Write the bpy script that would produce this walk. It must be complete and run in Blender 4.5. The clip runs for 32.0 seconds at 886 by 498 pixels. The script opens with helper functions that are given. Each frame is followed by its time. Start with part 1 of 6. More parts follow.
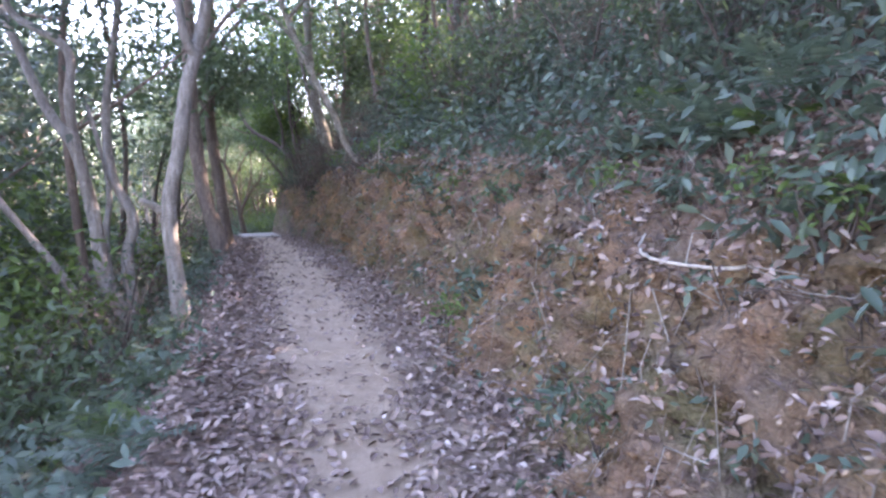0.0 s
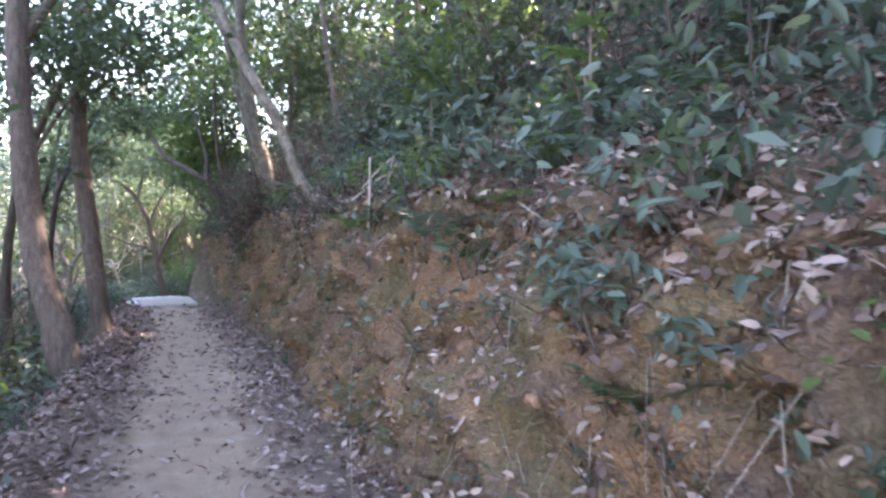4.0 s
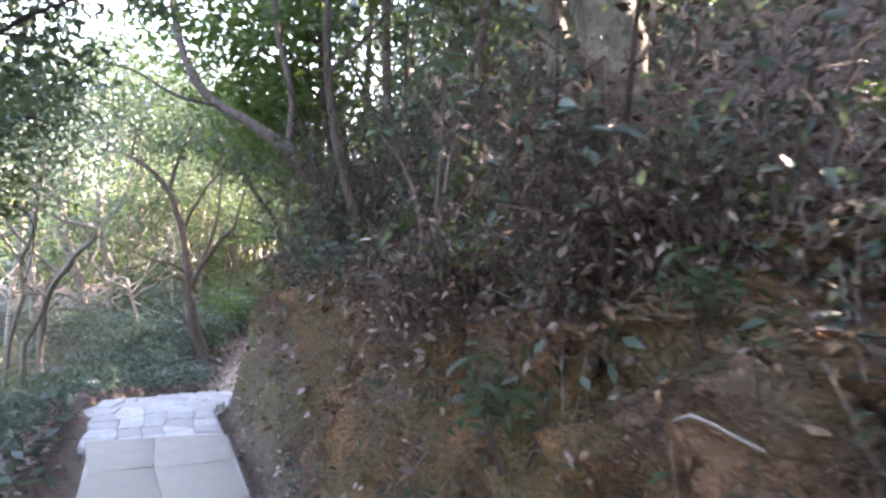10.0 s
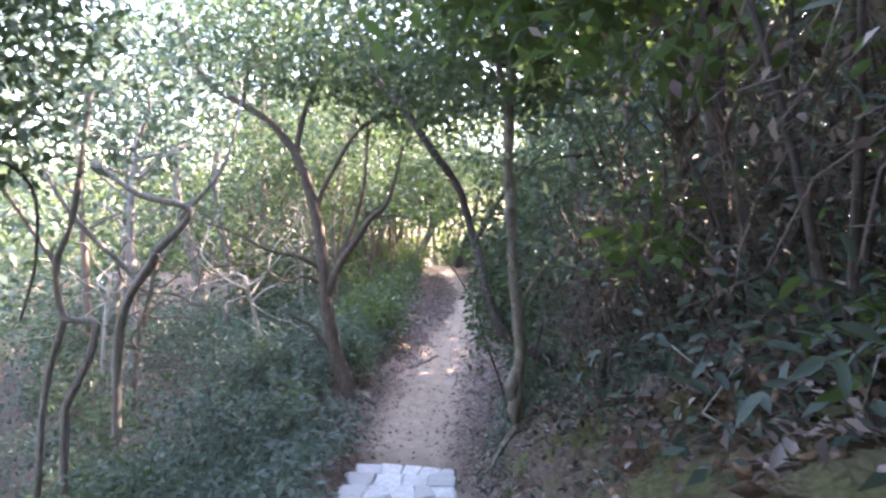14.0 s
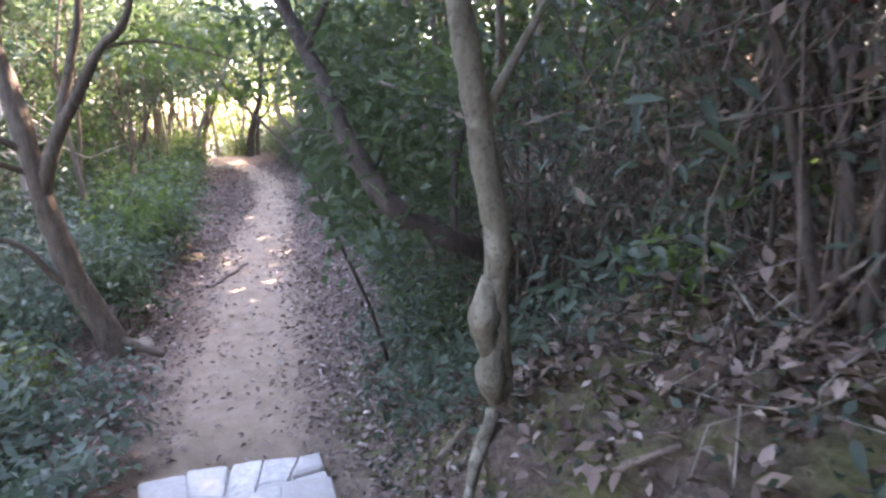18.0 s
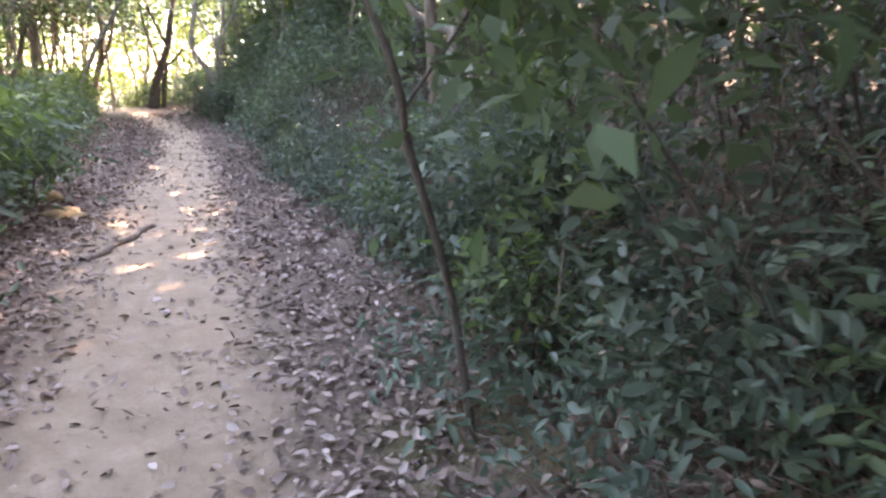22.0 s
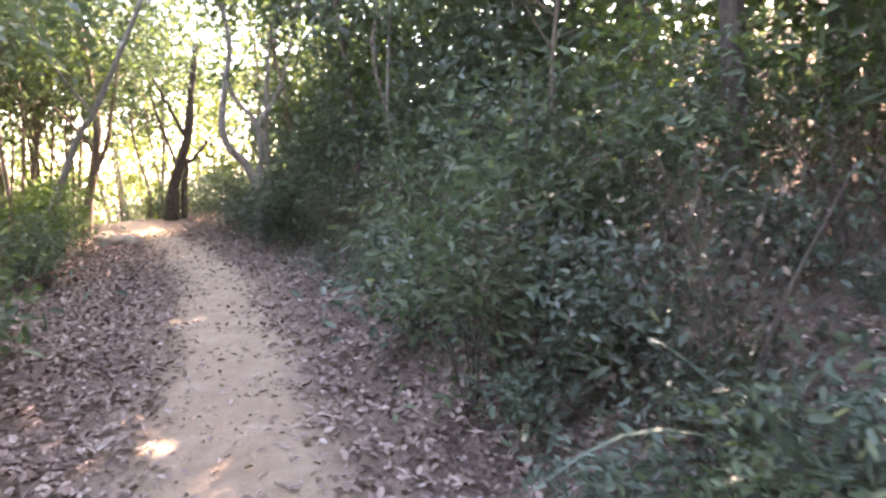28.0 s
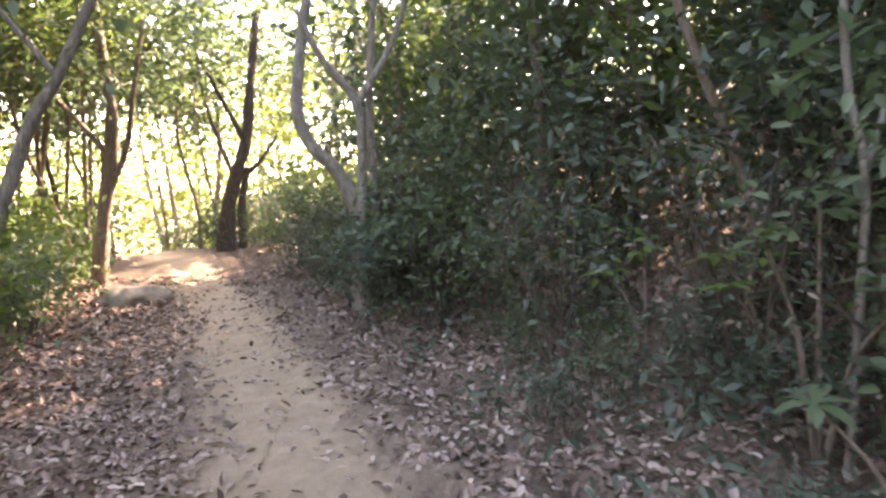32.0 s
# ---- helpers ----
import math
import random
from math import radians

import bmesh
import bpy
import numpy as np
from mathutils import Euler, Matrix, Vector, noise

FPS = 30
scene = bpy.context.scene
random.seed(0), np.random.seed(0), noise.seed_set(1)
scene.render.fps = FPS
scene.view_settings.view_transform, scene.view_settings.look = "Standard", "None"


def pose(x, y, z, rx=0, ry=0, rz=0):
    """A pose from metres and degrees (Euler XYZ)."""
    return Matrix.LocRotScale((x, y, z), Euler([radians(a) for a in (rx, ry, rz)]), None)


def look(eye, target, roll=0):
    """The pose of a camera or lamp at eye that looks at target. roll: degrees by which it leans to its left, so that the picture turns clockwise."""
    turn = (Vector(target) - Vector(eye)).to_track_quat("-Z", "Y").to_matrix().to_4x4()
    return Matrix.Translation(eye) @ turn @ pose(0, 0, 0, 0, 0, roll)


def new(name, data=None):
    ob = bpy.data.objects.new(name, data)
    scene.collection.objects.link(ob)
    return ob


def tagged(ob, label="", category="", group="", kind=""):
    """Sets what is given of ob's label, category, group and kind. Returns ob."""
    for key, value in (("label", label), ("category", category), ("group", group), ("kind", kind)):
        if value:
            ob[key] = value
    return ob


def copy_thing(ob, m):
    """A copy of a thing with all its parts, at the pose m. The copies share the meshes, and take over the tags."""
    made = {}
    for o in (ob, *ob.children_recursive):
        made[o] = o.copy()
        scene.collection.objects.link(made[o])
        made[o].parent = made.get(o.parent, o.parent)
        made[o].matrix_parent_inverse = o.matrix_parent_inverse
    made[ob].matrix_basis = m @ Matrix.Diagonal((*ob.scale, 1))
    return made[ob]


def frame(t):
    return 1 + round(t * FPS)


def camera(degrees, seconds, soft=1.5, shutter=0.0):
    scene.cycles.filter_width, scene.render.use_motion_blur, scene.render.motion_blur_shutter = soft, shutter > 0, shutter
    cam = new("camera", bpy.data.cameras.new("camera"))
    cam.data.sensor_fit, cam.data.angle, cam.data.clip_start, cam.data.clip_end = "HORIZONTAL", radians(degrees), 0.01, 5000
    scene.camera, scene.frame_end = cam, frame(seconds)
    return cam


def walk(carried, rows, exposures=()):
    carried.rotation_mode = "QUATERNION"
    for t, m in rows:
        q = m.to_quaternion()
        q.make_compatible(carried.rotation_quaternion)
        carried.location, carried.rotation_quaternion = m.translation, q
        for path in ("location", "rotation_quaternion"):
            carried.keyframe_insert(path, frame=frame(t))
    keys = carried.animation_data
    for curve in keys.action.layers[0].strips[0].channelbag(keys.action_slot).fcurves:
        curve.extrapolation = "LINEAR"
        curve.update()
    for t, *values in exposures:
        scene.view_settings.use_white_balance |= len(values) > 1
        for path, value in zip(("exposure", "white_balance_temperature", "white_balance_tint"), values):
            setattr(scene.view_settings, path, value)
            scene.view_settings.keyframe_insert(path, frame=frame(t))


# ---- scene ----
cam = camera(66.3, 32.0, soft=2.5, shutter=0.25)
PATH = [
    (0, (0.001, 0.0, 1.416), (0.009, 1.992, 1.232), -1.2),
    (0.5, (-0.025, 0.607, 1.427), (0.031, 2.599, 1.255), -1.8),
    (1, (-0.106, 1.292, 1.466), (-0.024, 3.283, 1.291), -2.2),
    (1.5, (-0.173, 1.964, 1.518), (-0.115, 3.953, 1.32), -2.5),
    (2, (-0.301, 2.553, 1.562), (-0.246, 4.539, 1.332), -1.8),
    (2.5, (-0.409, 3.074, 1.596), (-0.354, 5.06, 1.365), -0.5),
    (4.5, (-0.854, 5.118, 1.651), (-0.656, 7.108, 1.602), -1.1),
    (5, (-1.079, 5.817, 1.707), (-0.908, 7.809, 1.651), -2.3),
    (5.5, (-1.26, 6.613, 1.728), (-1.056, 8.602, 1.677), -2.4),
    (6, (-1.427, 7.328, 1.732), (-1.203, 9.314, 1.674), -1.6),
    (6.5, (-1.615, 7.858, 1.779), (-1.367, 9.84, 1.672), -1.7),
    (7, (-1.79, 8.519, 1.789), (-1.563, 10.503, 1.677), -1.3),
    (7.5, (-2.001, 9.162, 1.81), (-1.801, 11.15, 1.712), -1.2),
    (8, (-2.181, 9.895, 1.809), (-2.035, 11.889, 1.745), -0.2),
    (8.5, (-2.382, 10.614, 1.802), (-2.278, 12.611, 1.76), 0.0),
    (9, (-2.562, 11.28, 1.79), (-2.49, 13.278, 1.758), 0.8),
    (9.5, (-2.721, 11.859, 1.784), (-2.665, 13.858, 1.758), 1.9),
    (10, (-2.921, 12.544, 1.75), (-2.88, 14.544, 1.736), 3.6),
    (10.5, (-3.171, 13.244, 1.755), (-3.146, 15.243, 1.681), 4.9),
    (11, (-3.432, 13.965, 1.761), (-3.439, 15.96, 1.62), 5.0),
    (11.5, (-3.68, 14.694, 1.75), (-3.78, 16.69, 1.663), 6.1),
    (12, (-3.948, 15.386, 1.74), (-4.15, 17.374, 1.674), 5.9),
    (12.5, (-4.196, 15.991, 1.729), (-4.506, 17.965, 1.647), 4.0),
    (13, (-4.43, 16.519, 1.717), (-4.806, 18.481, 1.62), 2.8),
    (13.5, (-4.596, 16.957, 1.698), (-4.968, 18.92, 1.603), 2.2),
    (14, (-4.744, 17.341, 1.667), (-5.042, 19.317, 1.573), 2.7),
    (14.5, (-4.853, 17.64, 1.577), (-5.055, 19.628, 1.494), 3.3),
    (15, (-5.029, 17.746, 1.508), (-5.089, 19.741, 1.378), 2.1),
    (15.5, (-5.165, 18.06, 1.446), (-5.105, 20.053, 1.282), 0.8),
    (17.5, (-5.292, 20.0, 1.197), (-5.01, 21.943, 0.815), -3.5),
    (18, (-5.381, 20.523, 1.076), (-5.081, 22.456, 0.661), -2.0),
    (18.5, (-5.448, 20.975, 0.957), (-5.125, 22.907, 0.55), -1.3),
    (19, (-5.498, 21.407, 0.846), (-5.131, 23.332, 0.445), -0.2),
    (19.5, (-5.544, 21.78, 0.738), (-5.133, 23.695, 0.331), 0.4),
    (20, (-5.591, 22.144, 0.632), (-5.141, 24.049, 0.222), 0.6),
    (20.5, (-5.685, 22.501, 0.535), (-5.197, 24.399, 0.138), 1.6),
    (21, (-5.749, 22.876, 0.455), (-5.232, 24.765, 0.049), 1.2),
    (21.5, (-5.819, 23.262, 0.377), (-5.275, 25.14, -0.043), 1.8),
    (22, (-5.89, 23.676, 0.275), (-5.329, 25.541, -0.179), 2.2),
    (22.5, (-5.992, 24.171, 0.163), (-5.454, 26.049, -0.266), 2.6),
    (23, (-6.117, 24.792, 0.105), (-5.64, 26.711, -0.193), 2.0),
    (23.5, (-6.179, 25.359, 0.055), (-5.745, 27.298, -0.174), 0.7),
    (24, (-6.215, 25.845, 0.059), (-5.794, 27.787, -0.165), -1.7),
    (24.5, (-6.244, 26.236, 0.075), (-5.809, 28.178, -0.128), -3.9),
    (26.5, (-6.278, 28.113, 0.498), (-5.702, 30.016, 0.284), -1.6),
    (27, (-6.311, 28.815, 0.499), (-5.741, 30.717, 0.262), -2.3),
    (27.5, (-6.364, 29.554, 0.464), (-5.819, 31.463, 0.225), -2.2),
    (28, (-6.48, 30.281, 0.463), (-5.969, 32.199, 0.221), -2.0),
    (28.5, (-6.567, 30.972, 0.456), (-6.076, 32.896, 0.217), -2.0),
    (29, (-6.651, 31.623, 0.471), (-6.169, 33.55, 0.239), -2.1),
    (29.5, (-6.662, 32.22, 0.488), (-6.186, 34.151, 0.277), -1.5),
    (30, (-6.74, 32.868, 0.491), (-6.27, 34.799, 0.268), -1.0),
    (30.5, (-6.819, 33.515, 0.49), (-6.351, 35.439, 0.211), -1.0),
    (31, (-6.854, 34.169, 0.493), (-6.418, 36.099, 0.201), -2.0),
    (31.5, (-6.852, 34.827, 0.51), (-6.459, 36.772, 0.258), -2.4),
    (32, (-6.832, 35.481, 0.49), (-6.491, 37.441, 0.283), -3.0),
]
EXPOSURE = [(0.0, 4.35, 7000, 36), (2.0, 4.4, 7500, 33), (5.0, 4.58, 7100, 30), (8.0, 4.72, 7400, 31), (11.0, 4.79, 7700, 29), (13.0, 4.45, 7000, 26), (15.0, 4.5, 7200, 34), (18.0, 4.7, 7500, 33), (22.0, 4.95, 8400, 30), (24.0, 4.84, 8200, 31), (28.0, 4.9, 8700, 33), (30.0, 4.88, 8800, 33), (32.0, 4.88, 9500, 30)]
walk(cam, [(t, look(eye, target, roll)) for t, eye, target, roll in PATH], EXPOSURE)

# ---- light: a pale sky and one sun, high over the slope on the trail's right ----
SUN_AZ, SUN_EL = 52.0, 41.0  # degrees, from +y towards +x
world = bpy.data.worlds.new("sky")
scene.world = world
world.use_nodes = True
sky = world.node_tree.nodes.new("ShaderNodeTexSky")
sky.sky_type, sky.sun_disc = "NISHITA", False
sky.sun_elevation, sky.sun_rotation = radians(SUN_EL), radians(SUN_AZ)
sky.air_density, sky.dust_density = 1.0, 0.8
world.node_tree.links.new(sky.outputs[0], world.node_tree.nodes["Background"].inputs[0])
world.node_tree.nodes["Background"].inputs[1].default_value = 0.15
sun_dir = Vector((math.sin(radians(SUN_AZ)) * math.cos(radians(SUN_EL)), math.cos(radians(SUN_AZ)) * math.cos(radians(SUN_EL)), math.sin(radians(SUN_EL))))
lamp = bpy.data.lights.new("sun", "SUN")
lamp.energy, lamp.angle, lamp.color = 3.0, radians(0.53), (1.0, 0.94, 0.84)
sun = new("sun", lamp)
sun.matrix_world = look(sun_dir * 60, (0, 0, 0))


# ---- materials ----
class Mat:
    """A node material under construction."""

    def __init__(self, name, rough=0.8, spec=0.3):
        self.m = bpy.data.materials.new(name)
        self.m.use_nodes = True
        self.t = self.m.node_tree
        self.p = self.t.nodes["Principled BSDF"]
        self.p.inputs["Roughness"].default_value = rough
        self.p.inputs["Specular IOR Level"].default_value = spec
        self.co = self.t.nodes.new("ShaderNodeTexCoord").outputs["Object"]

    def link(self, a, b):
        self.t.links.new(a, b)

    def noise(self, scale, detail=4.0, rough=0.6, stretch=None, warp=0.0):
        n = self.t.nodes.new("ShaderNodeTexNoise")
        n.inputs["Scale"].default_value, n.inputs["Detail"].default_value = scale, detail
        n.inputs["Roughness"].default_value, n.inputs["Distortion"].default_value = rough, warp
        if stretch:
            g = self.t.nodes.new("ShaderNodeMapping")
            g.inputs["Scale"].default_value = stretch
            self.link(self.co, g.inputs[0])
            self.link(g.outputs[0], n.inputs["Vector"])
        else:
            self.link(self.co, n.inputs["Vector"])
        return n.outputs["Fac"]

    def crumbs(self, scale, warp=0.05):
        """Distance to the joints between irregular lumps, on a wavering grid."""
        n = self.t.nodes.new("ShaderNodeTexNoise")
        n.inputs["Scale"].default_value, n.inputs["Detail"].default_value = scale * 0.8, 3
        self.link(self.co, n.inputs["Vector"])
        x = self.t.nodes.new("ShaderNodeMix")
        x.data_type, x.blend_type = "RGBA", "ADD"
        x.inputs[0].default_value = warp
        self.link(self.co, x.inputs[6])
        self.link(n.outputs["Color"], x.inputs[7])
        v = self.t.nodes.new("ShaderNodeTexVoronoi")
        v.feature = "DISTANCE_TO_EDGE"
        v.inputs["Scale"].default_value, v.inputs["Randomness"].default_value = scale, 1.0
        self.link(x.outputs[2], v.inputs["Vector"])
        return v.outputs["Distance"]

    def ramp(self, fac, *stops):
        r = self.t.nodes.new("ShaderNodeValToRGB")
        while len(r.color_ramp.elements) < len(stops):
            r.color_ramp.elements.new(0.5)
        for e, (at, c) in zip(r.color_ramp.elements, stops):
            e.position, e.color = at, (*c, 1)
        self.link(fac, r.inputs[0])
        return r.outputs[0]

    def mix(self, fac, a, b):
        x = self.t.nodes.new("ShaderNodeMix")
        x.data_type = "RGBA"
        for s, v in ((x.inputs[0], fac), (x.inputs[6], a), (x.inputs[7], b)):
            if isinstance(v, float):
                s.default_value = v
            elif isinstance(v, tuple):
                s.default_value = (*v, 1)
            else:
                self.link(v, s)
        return x.outputs[2]

    def math(self, op, a, b):
        x = self.t.nodes.new("ShaderNodeMath")
        x.operation, x.use_clamp = op, True
        for s, v in zip(x.inputs, (a, b)):
            if isinstance(v, (int, float)):
                s.default_value = v
            else:
                self.link(v, s)
        return x.outputs[0]

    def bump(self, height, strength, distance=0.02):
        b = self.t.nodes.new("ShaderNodeBump")
        b.inputs["Strength"].default_value, b.inputs["Distance"].default_value = strength, distance
        self.link(height, b.inputs["Height"])
        self.link(b.outputs[0], self.p.inputs["Normal"])
        return self

    def colour(self, c):
        self.link(c, self.p.inputs["Base Color"])
        return self


def leaf_material(name, dark, mid, light, through_light=0.35, gloss=0.5):
    a = Mat(name, gloss, 0.35)
    r = a.t.nodes.new("ShaderNodeNewGeometry").outputs["Random Per Island"]
    c = a.ramp(r, (0.0, dark), (0.55, mid), (1.0, light))
    c = a.mix(a.math("MULTIPLY", a.noise(0.9, 2), 0.6), c, dark)
    a.colour(c)
    tr = a.t.nodes.new("ShaderNodeBsdfTranslucent")
    bright = a.mix(0.4, c, (min(1, light[0] * 1.25), min(1, light[1] * 1.4), light[2] * 1.0))
    a.link(bright, tr.inputs[0])
    x = a.t.nodes.new("ShaderNodeMixShader")
    x.inputs[0].default_value = through_light
    a.link(a.p.outputs[0], x.inputs[1])
    a.link(tr.outputs[0], x.inputs[2])
    a.link(x.outputs[0], a.t.nodes["Material Output"].inputs["Surface"])
    return a.m


def bark_material(name, dark, mid, light, patch=0.62):
    a = Mat(name, 0.85, 0.2)
    grain = a.noise(26, 5, 0.65, (1, 1, 0.25))
    c = a.ramp(grain, (0.25, dark), (0.5, mid), (0.8, light))
    lichen = a.ramp(a.noise(7, 3, 0.6), (patch, (0, 0, 0)), (patch + 0.08, (1, 1, 1)))
    c = a.mix(a.math("MULTIPLY", lichen, 0.5), c, tuple(min(1, v * 1.25) for v in light))
    fleck = a.noise(60, 4, 0.7)
    c = a.mix(a.ramp(fleck, (0.36, (0.7, 0.7, 0.7)), (0.47, (0, 0, 0))), c, dark)
    c = a.mix(a.ramp(a.noise(3.2, 4, 0.65), (0.45, (0, 0, 0)), (0.62, (0.55, 0.55, 0.55))), c, mid)
    a.colour(c).bump(a.math("ADD", a.math("MULTIPLY", grain, 0.6), a.math("MULTIPLY", fleck, 0.4)), 0.9, 0.014)
    return a.m


def plain_material(name, a_col, b_col, scale=9, rough=0.85, relief=0.4):
    a = Mat(name, rough, 0.25)
    n = a.noise(scale, 5)
    a.colour(a.ramp(n, (0.3, a_col), (0.7, b_col))).bump(a.noise(scale * 5, 3), relief, 0.01)
    return a.m


def litter_material():
    a = Mat("dry_leaf", 0.7, 0.3)
    r = a.t.nodes.new("ShaderNodeNewGeometry").outputs["Random Per Island"]
    a.colour(a.ramp(r, (0.0, (0.085, 0.056, 0.045)), (0.35, (0.17, 0.116, 0.094)), (0.7, (0.26, 0.19, 0.157)), (0.95, (0.34, 0.265, 0.225)), (1.0, (0.42, 0.35, 0.31))))
    return a.m


def ground_material():
    a = Mat("earth", 0.92, 0.15)
    at = a.t.nodes.new("ShaderNodeAttribute")
    at.attribute_name = "mask"
    sep = a.t.nodes.new("ShaderNodeSeparateColor")
    a.link(at.outputs["Color"], sep.inputs[0])
    fine, mid, big = a.noise(38, 6, 0.7), a.noise(6, 5, 0.6), a.noise(0.9, 3)
    clod = a.noise(13, 6, 0.72, None, 0.3)
    humus = a.ramp(fine, (0.3, (0.085, 0.062, 0.05)), (0.5, (0.17, 0.124, 0.1)), (0.7, (0.3, 0.225, 0.18)))
    trail = a.ramp(mid, (0.25, (0.39, 0.285, 0.2)), (0.6, (0.51, 0.385, 0.28)), (0.85, (0.6, 0.485, 0.375)))
    trail = a.mix(a.ramp(fine, (0.5, (0, 0, 0)), (0.68, (0.4, 0.4, 0.4))), trail, (0.24, 0.175, 0.13))
    face = a.ramp(mid, (0.28, (0.27, 0.165, 0.1)), (0.43, (0.41, 0.245, 0.142)), (0.58, (0.54, 0.285, 0.135)), (0.75, (0.47, 0.34, 0.21)))
    face = a.mix(a.ramp(big, (0.48, (0, 0, 0)), (0.64, (0.65, 0.65, 0.65))), face, (0.31, 0.24, 0.15))
    face = a.mix(a.ramp(clod, (0.3, (0.6, 0.6, 0.6)), (0.47, (0, 0, 0))), face, (0.11, 0.068, 0.045))
    grit = a.noise(95, 5, 0.75)
    face = a.mix(a.ramp(grit, (0.34, (0.6, 0.6, 0.6)), (0.5, (0, 0, 0))), face, (0.17, 0.105, 0.066))
    face = a.mix(a.ramp(grit, (0.56, (0, 0, 0)), (0.7, (0.7, 0.7, 0.7))), face, (0.4, 0.28, 0.18))
    face = a.mix(a.ramp(a.noise(1.7, 5, 0.65), (0.41, (0, 0, 0)), (0.6, (0.75, 0.75, 0.75))), face, humus)
    face = a.mix(a.ramp(clod, (0.58, (0, 0, 0)), (0.72, (0.55, 0.55, 0.55))), face, (0.46, 0.34, 0.24))
    crack, crumb = a.crumbs(15, 0.09), a.crumbs(37, 0.05)
    # Shade in the crevices between lumps, painted as darker earth.
    face = a.mix(a.ramp(crumb, (0.02, (0.3, 0.3, 0.3)), (0.1, (0, 0, 0))), face, (0.1, 0.062, 0.042))
    patchy = a.math("MULTIPLY", a.ramp(crack, (0.015, (0.55, 0.55, 0.55)), (0.08, (0, 0, 0))), a.ramp(a.noise(3.1, 4), (0.48, (0, 0, 0)), (0.56, (1, 1, 1))))
    face = a.mix(patchy, face, (0.055, 0.036, 0.026))
    moss = a.ramp(fine, (0.3, (0.1, 0.095, 0.04)), (0.7, (0.23, 0.225, 0.11)))
    edge = a.math("SUBTRACT", a.math("ADD", sep.outputs[0], a.math("MULTIPLY", a.math("SUBTRACT", mid, 0.3), 0.5)), 0.12)
    c = a.mix(edge, humus, trail)
    c = a.mix(sep.outputs[1], c, face)
    mossy = a.math("MULTIPLY", sep.outputs[2], a.ramp(a.noise(2.6, 5), (0.44, (0, 0, 0)), (0.62, (0.8, 0.8, 0.8))))
    a.colour(a.mix(mossy, c, moss))
    lumps = a.math("MULTIPLY", a.math("ADD", a.math("MULTIPLY", crumb, 1.2), a.math("MULTIPLY", crack, 0.8)), a.math("MULTIPLY", sep.outputs[1], 0.6))
    a.bump(a.math("ADD", lumps, a.math("ADD", a.math("MULTIPLY", grit, 0.2), a.math("ADD", a.math("MULTIPLY", fine, 0.25), a.math("MULTIPLY", clod, 0.3)))), 1.0, 0.1)
    return a.m


EARTH, LITTER = ground_material(), litter_material()
BARK_PALE = bark_material("pale_bark", (0.075, 0.064, 0.053), (0.2, 0.177, 0.15), (0.36, 0.33, 0.29))
BARK_BROWN = bark_material("brown_bark", (0.07, 0.05, 0.04), (0.16, 0.12, 0.095), (0.26, 0.21, 0.17))
BARK_DARK = bark_material("dark_bark", (0.03, 0.024, 0.02), (0.075, 0.06, 0.05), (0.14, 0.115, 0.095), 0.7)
BARK_MOSS = bark_material("lichened_bark", (0.06, 0.052, 0.038), (0.15, 0.128, 0.092), (0.26, 0.235, 0.185), 0.52)
BARK_UMBER = bark_material("umber_bark", (0.045, 0.034, 0.027), (0.11, 0.085, 0.065), (0.2, 0.165, 0.13), 0.6)
DEADWOOD = bark_material("bleached_wood", (0.15, 0.125, 0.1), (0.33, 0.29, 0.24), (0.5, 0.45, 0.39))
LEAF_DARK = leaf_material("dark_leaf", (0.038, 0.056, 0.04), (0.064, 0.092, 0.066), (0.11, 0.148, 0.108), 0.3, 0.48)
LEAF_MID = leaf_material("green_leaf", (0.045, 0.068, 0.036), (0.07, 0.105, 0.052), (0.11, 0.155, 0.08), 0.36, 0.5)
# Fresh green; on high crowns it puts sunlight into the leaf colour.
LEAF_LIGHT = leaf_material("fresh_sunlit_leaf", (0.06, 0.1, 0.025), (0.09, 0.145, 0.04), (0.13, 0.19, 0.06), 0.42, 0.55)
LEAF_GREY = leaf_material("blue_green_leaf", (0.05, 0.076, 0.054), (0.084, 0.124, 0.09), (0.145, 0.195, 0.142), 0.3, 0.45)
# Yellower and paler: sunlight at the trail's end put into the colour.
LEAF_SUN = leaf_material("sunlit_yellow_green_leaf", (0.1, 0.13, 0.03), (0.16, 0.19, 0.05), (0.22, 0.24, 0.08), 0.5, 0.55)


def stone_material():
    a = Mat("pale_granite", 0.8, 0.3)
    n = a.noise(16, 5)
    tone = a.ramp(a.t.nodes.new("ShaderNodeObjectInfo").outputs["Random"], (0.0, (0.42, 0.395, 0.36)), (0.5, (0.54, 0.515, 0.475)), (1.0, (0.66, 0.635, 0.59)))
    c = a.mix(a.ramp(n, (0.35, (0.7, 0.7, 0.7)), (0.6, (0, 0, 0))), tone, (0.4, 0.37, 0.33))
    a.colour(c).bump(a.noise(45, 4), 0.6, 0.012)
    return a.m


def clod_material():
    a = Mat("loose_earth", 0.95, 0.15)
    r = a.t.nodes.new("ShaderNodeNewGeometry").outputs["Random Per Island"]
    c = a.ramp(r, (0.0, (0.07, 0.045, 0.032)), (0.4, (0.17, 0.105, 0.066)), (0.8, (0.27, 0.17, 0.105)), (1.0, (0.36, 0.28, 0.21)))
    a.colour(c).bump(a.noise(60, 4), 0.7, 0.01)
    return a.m


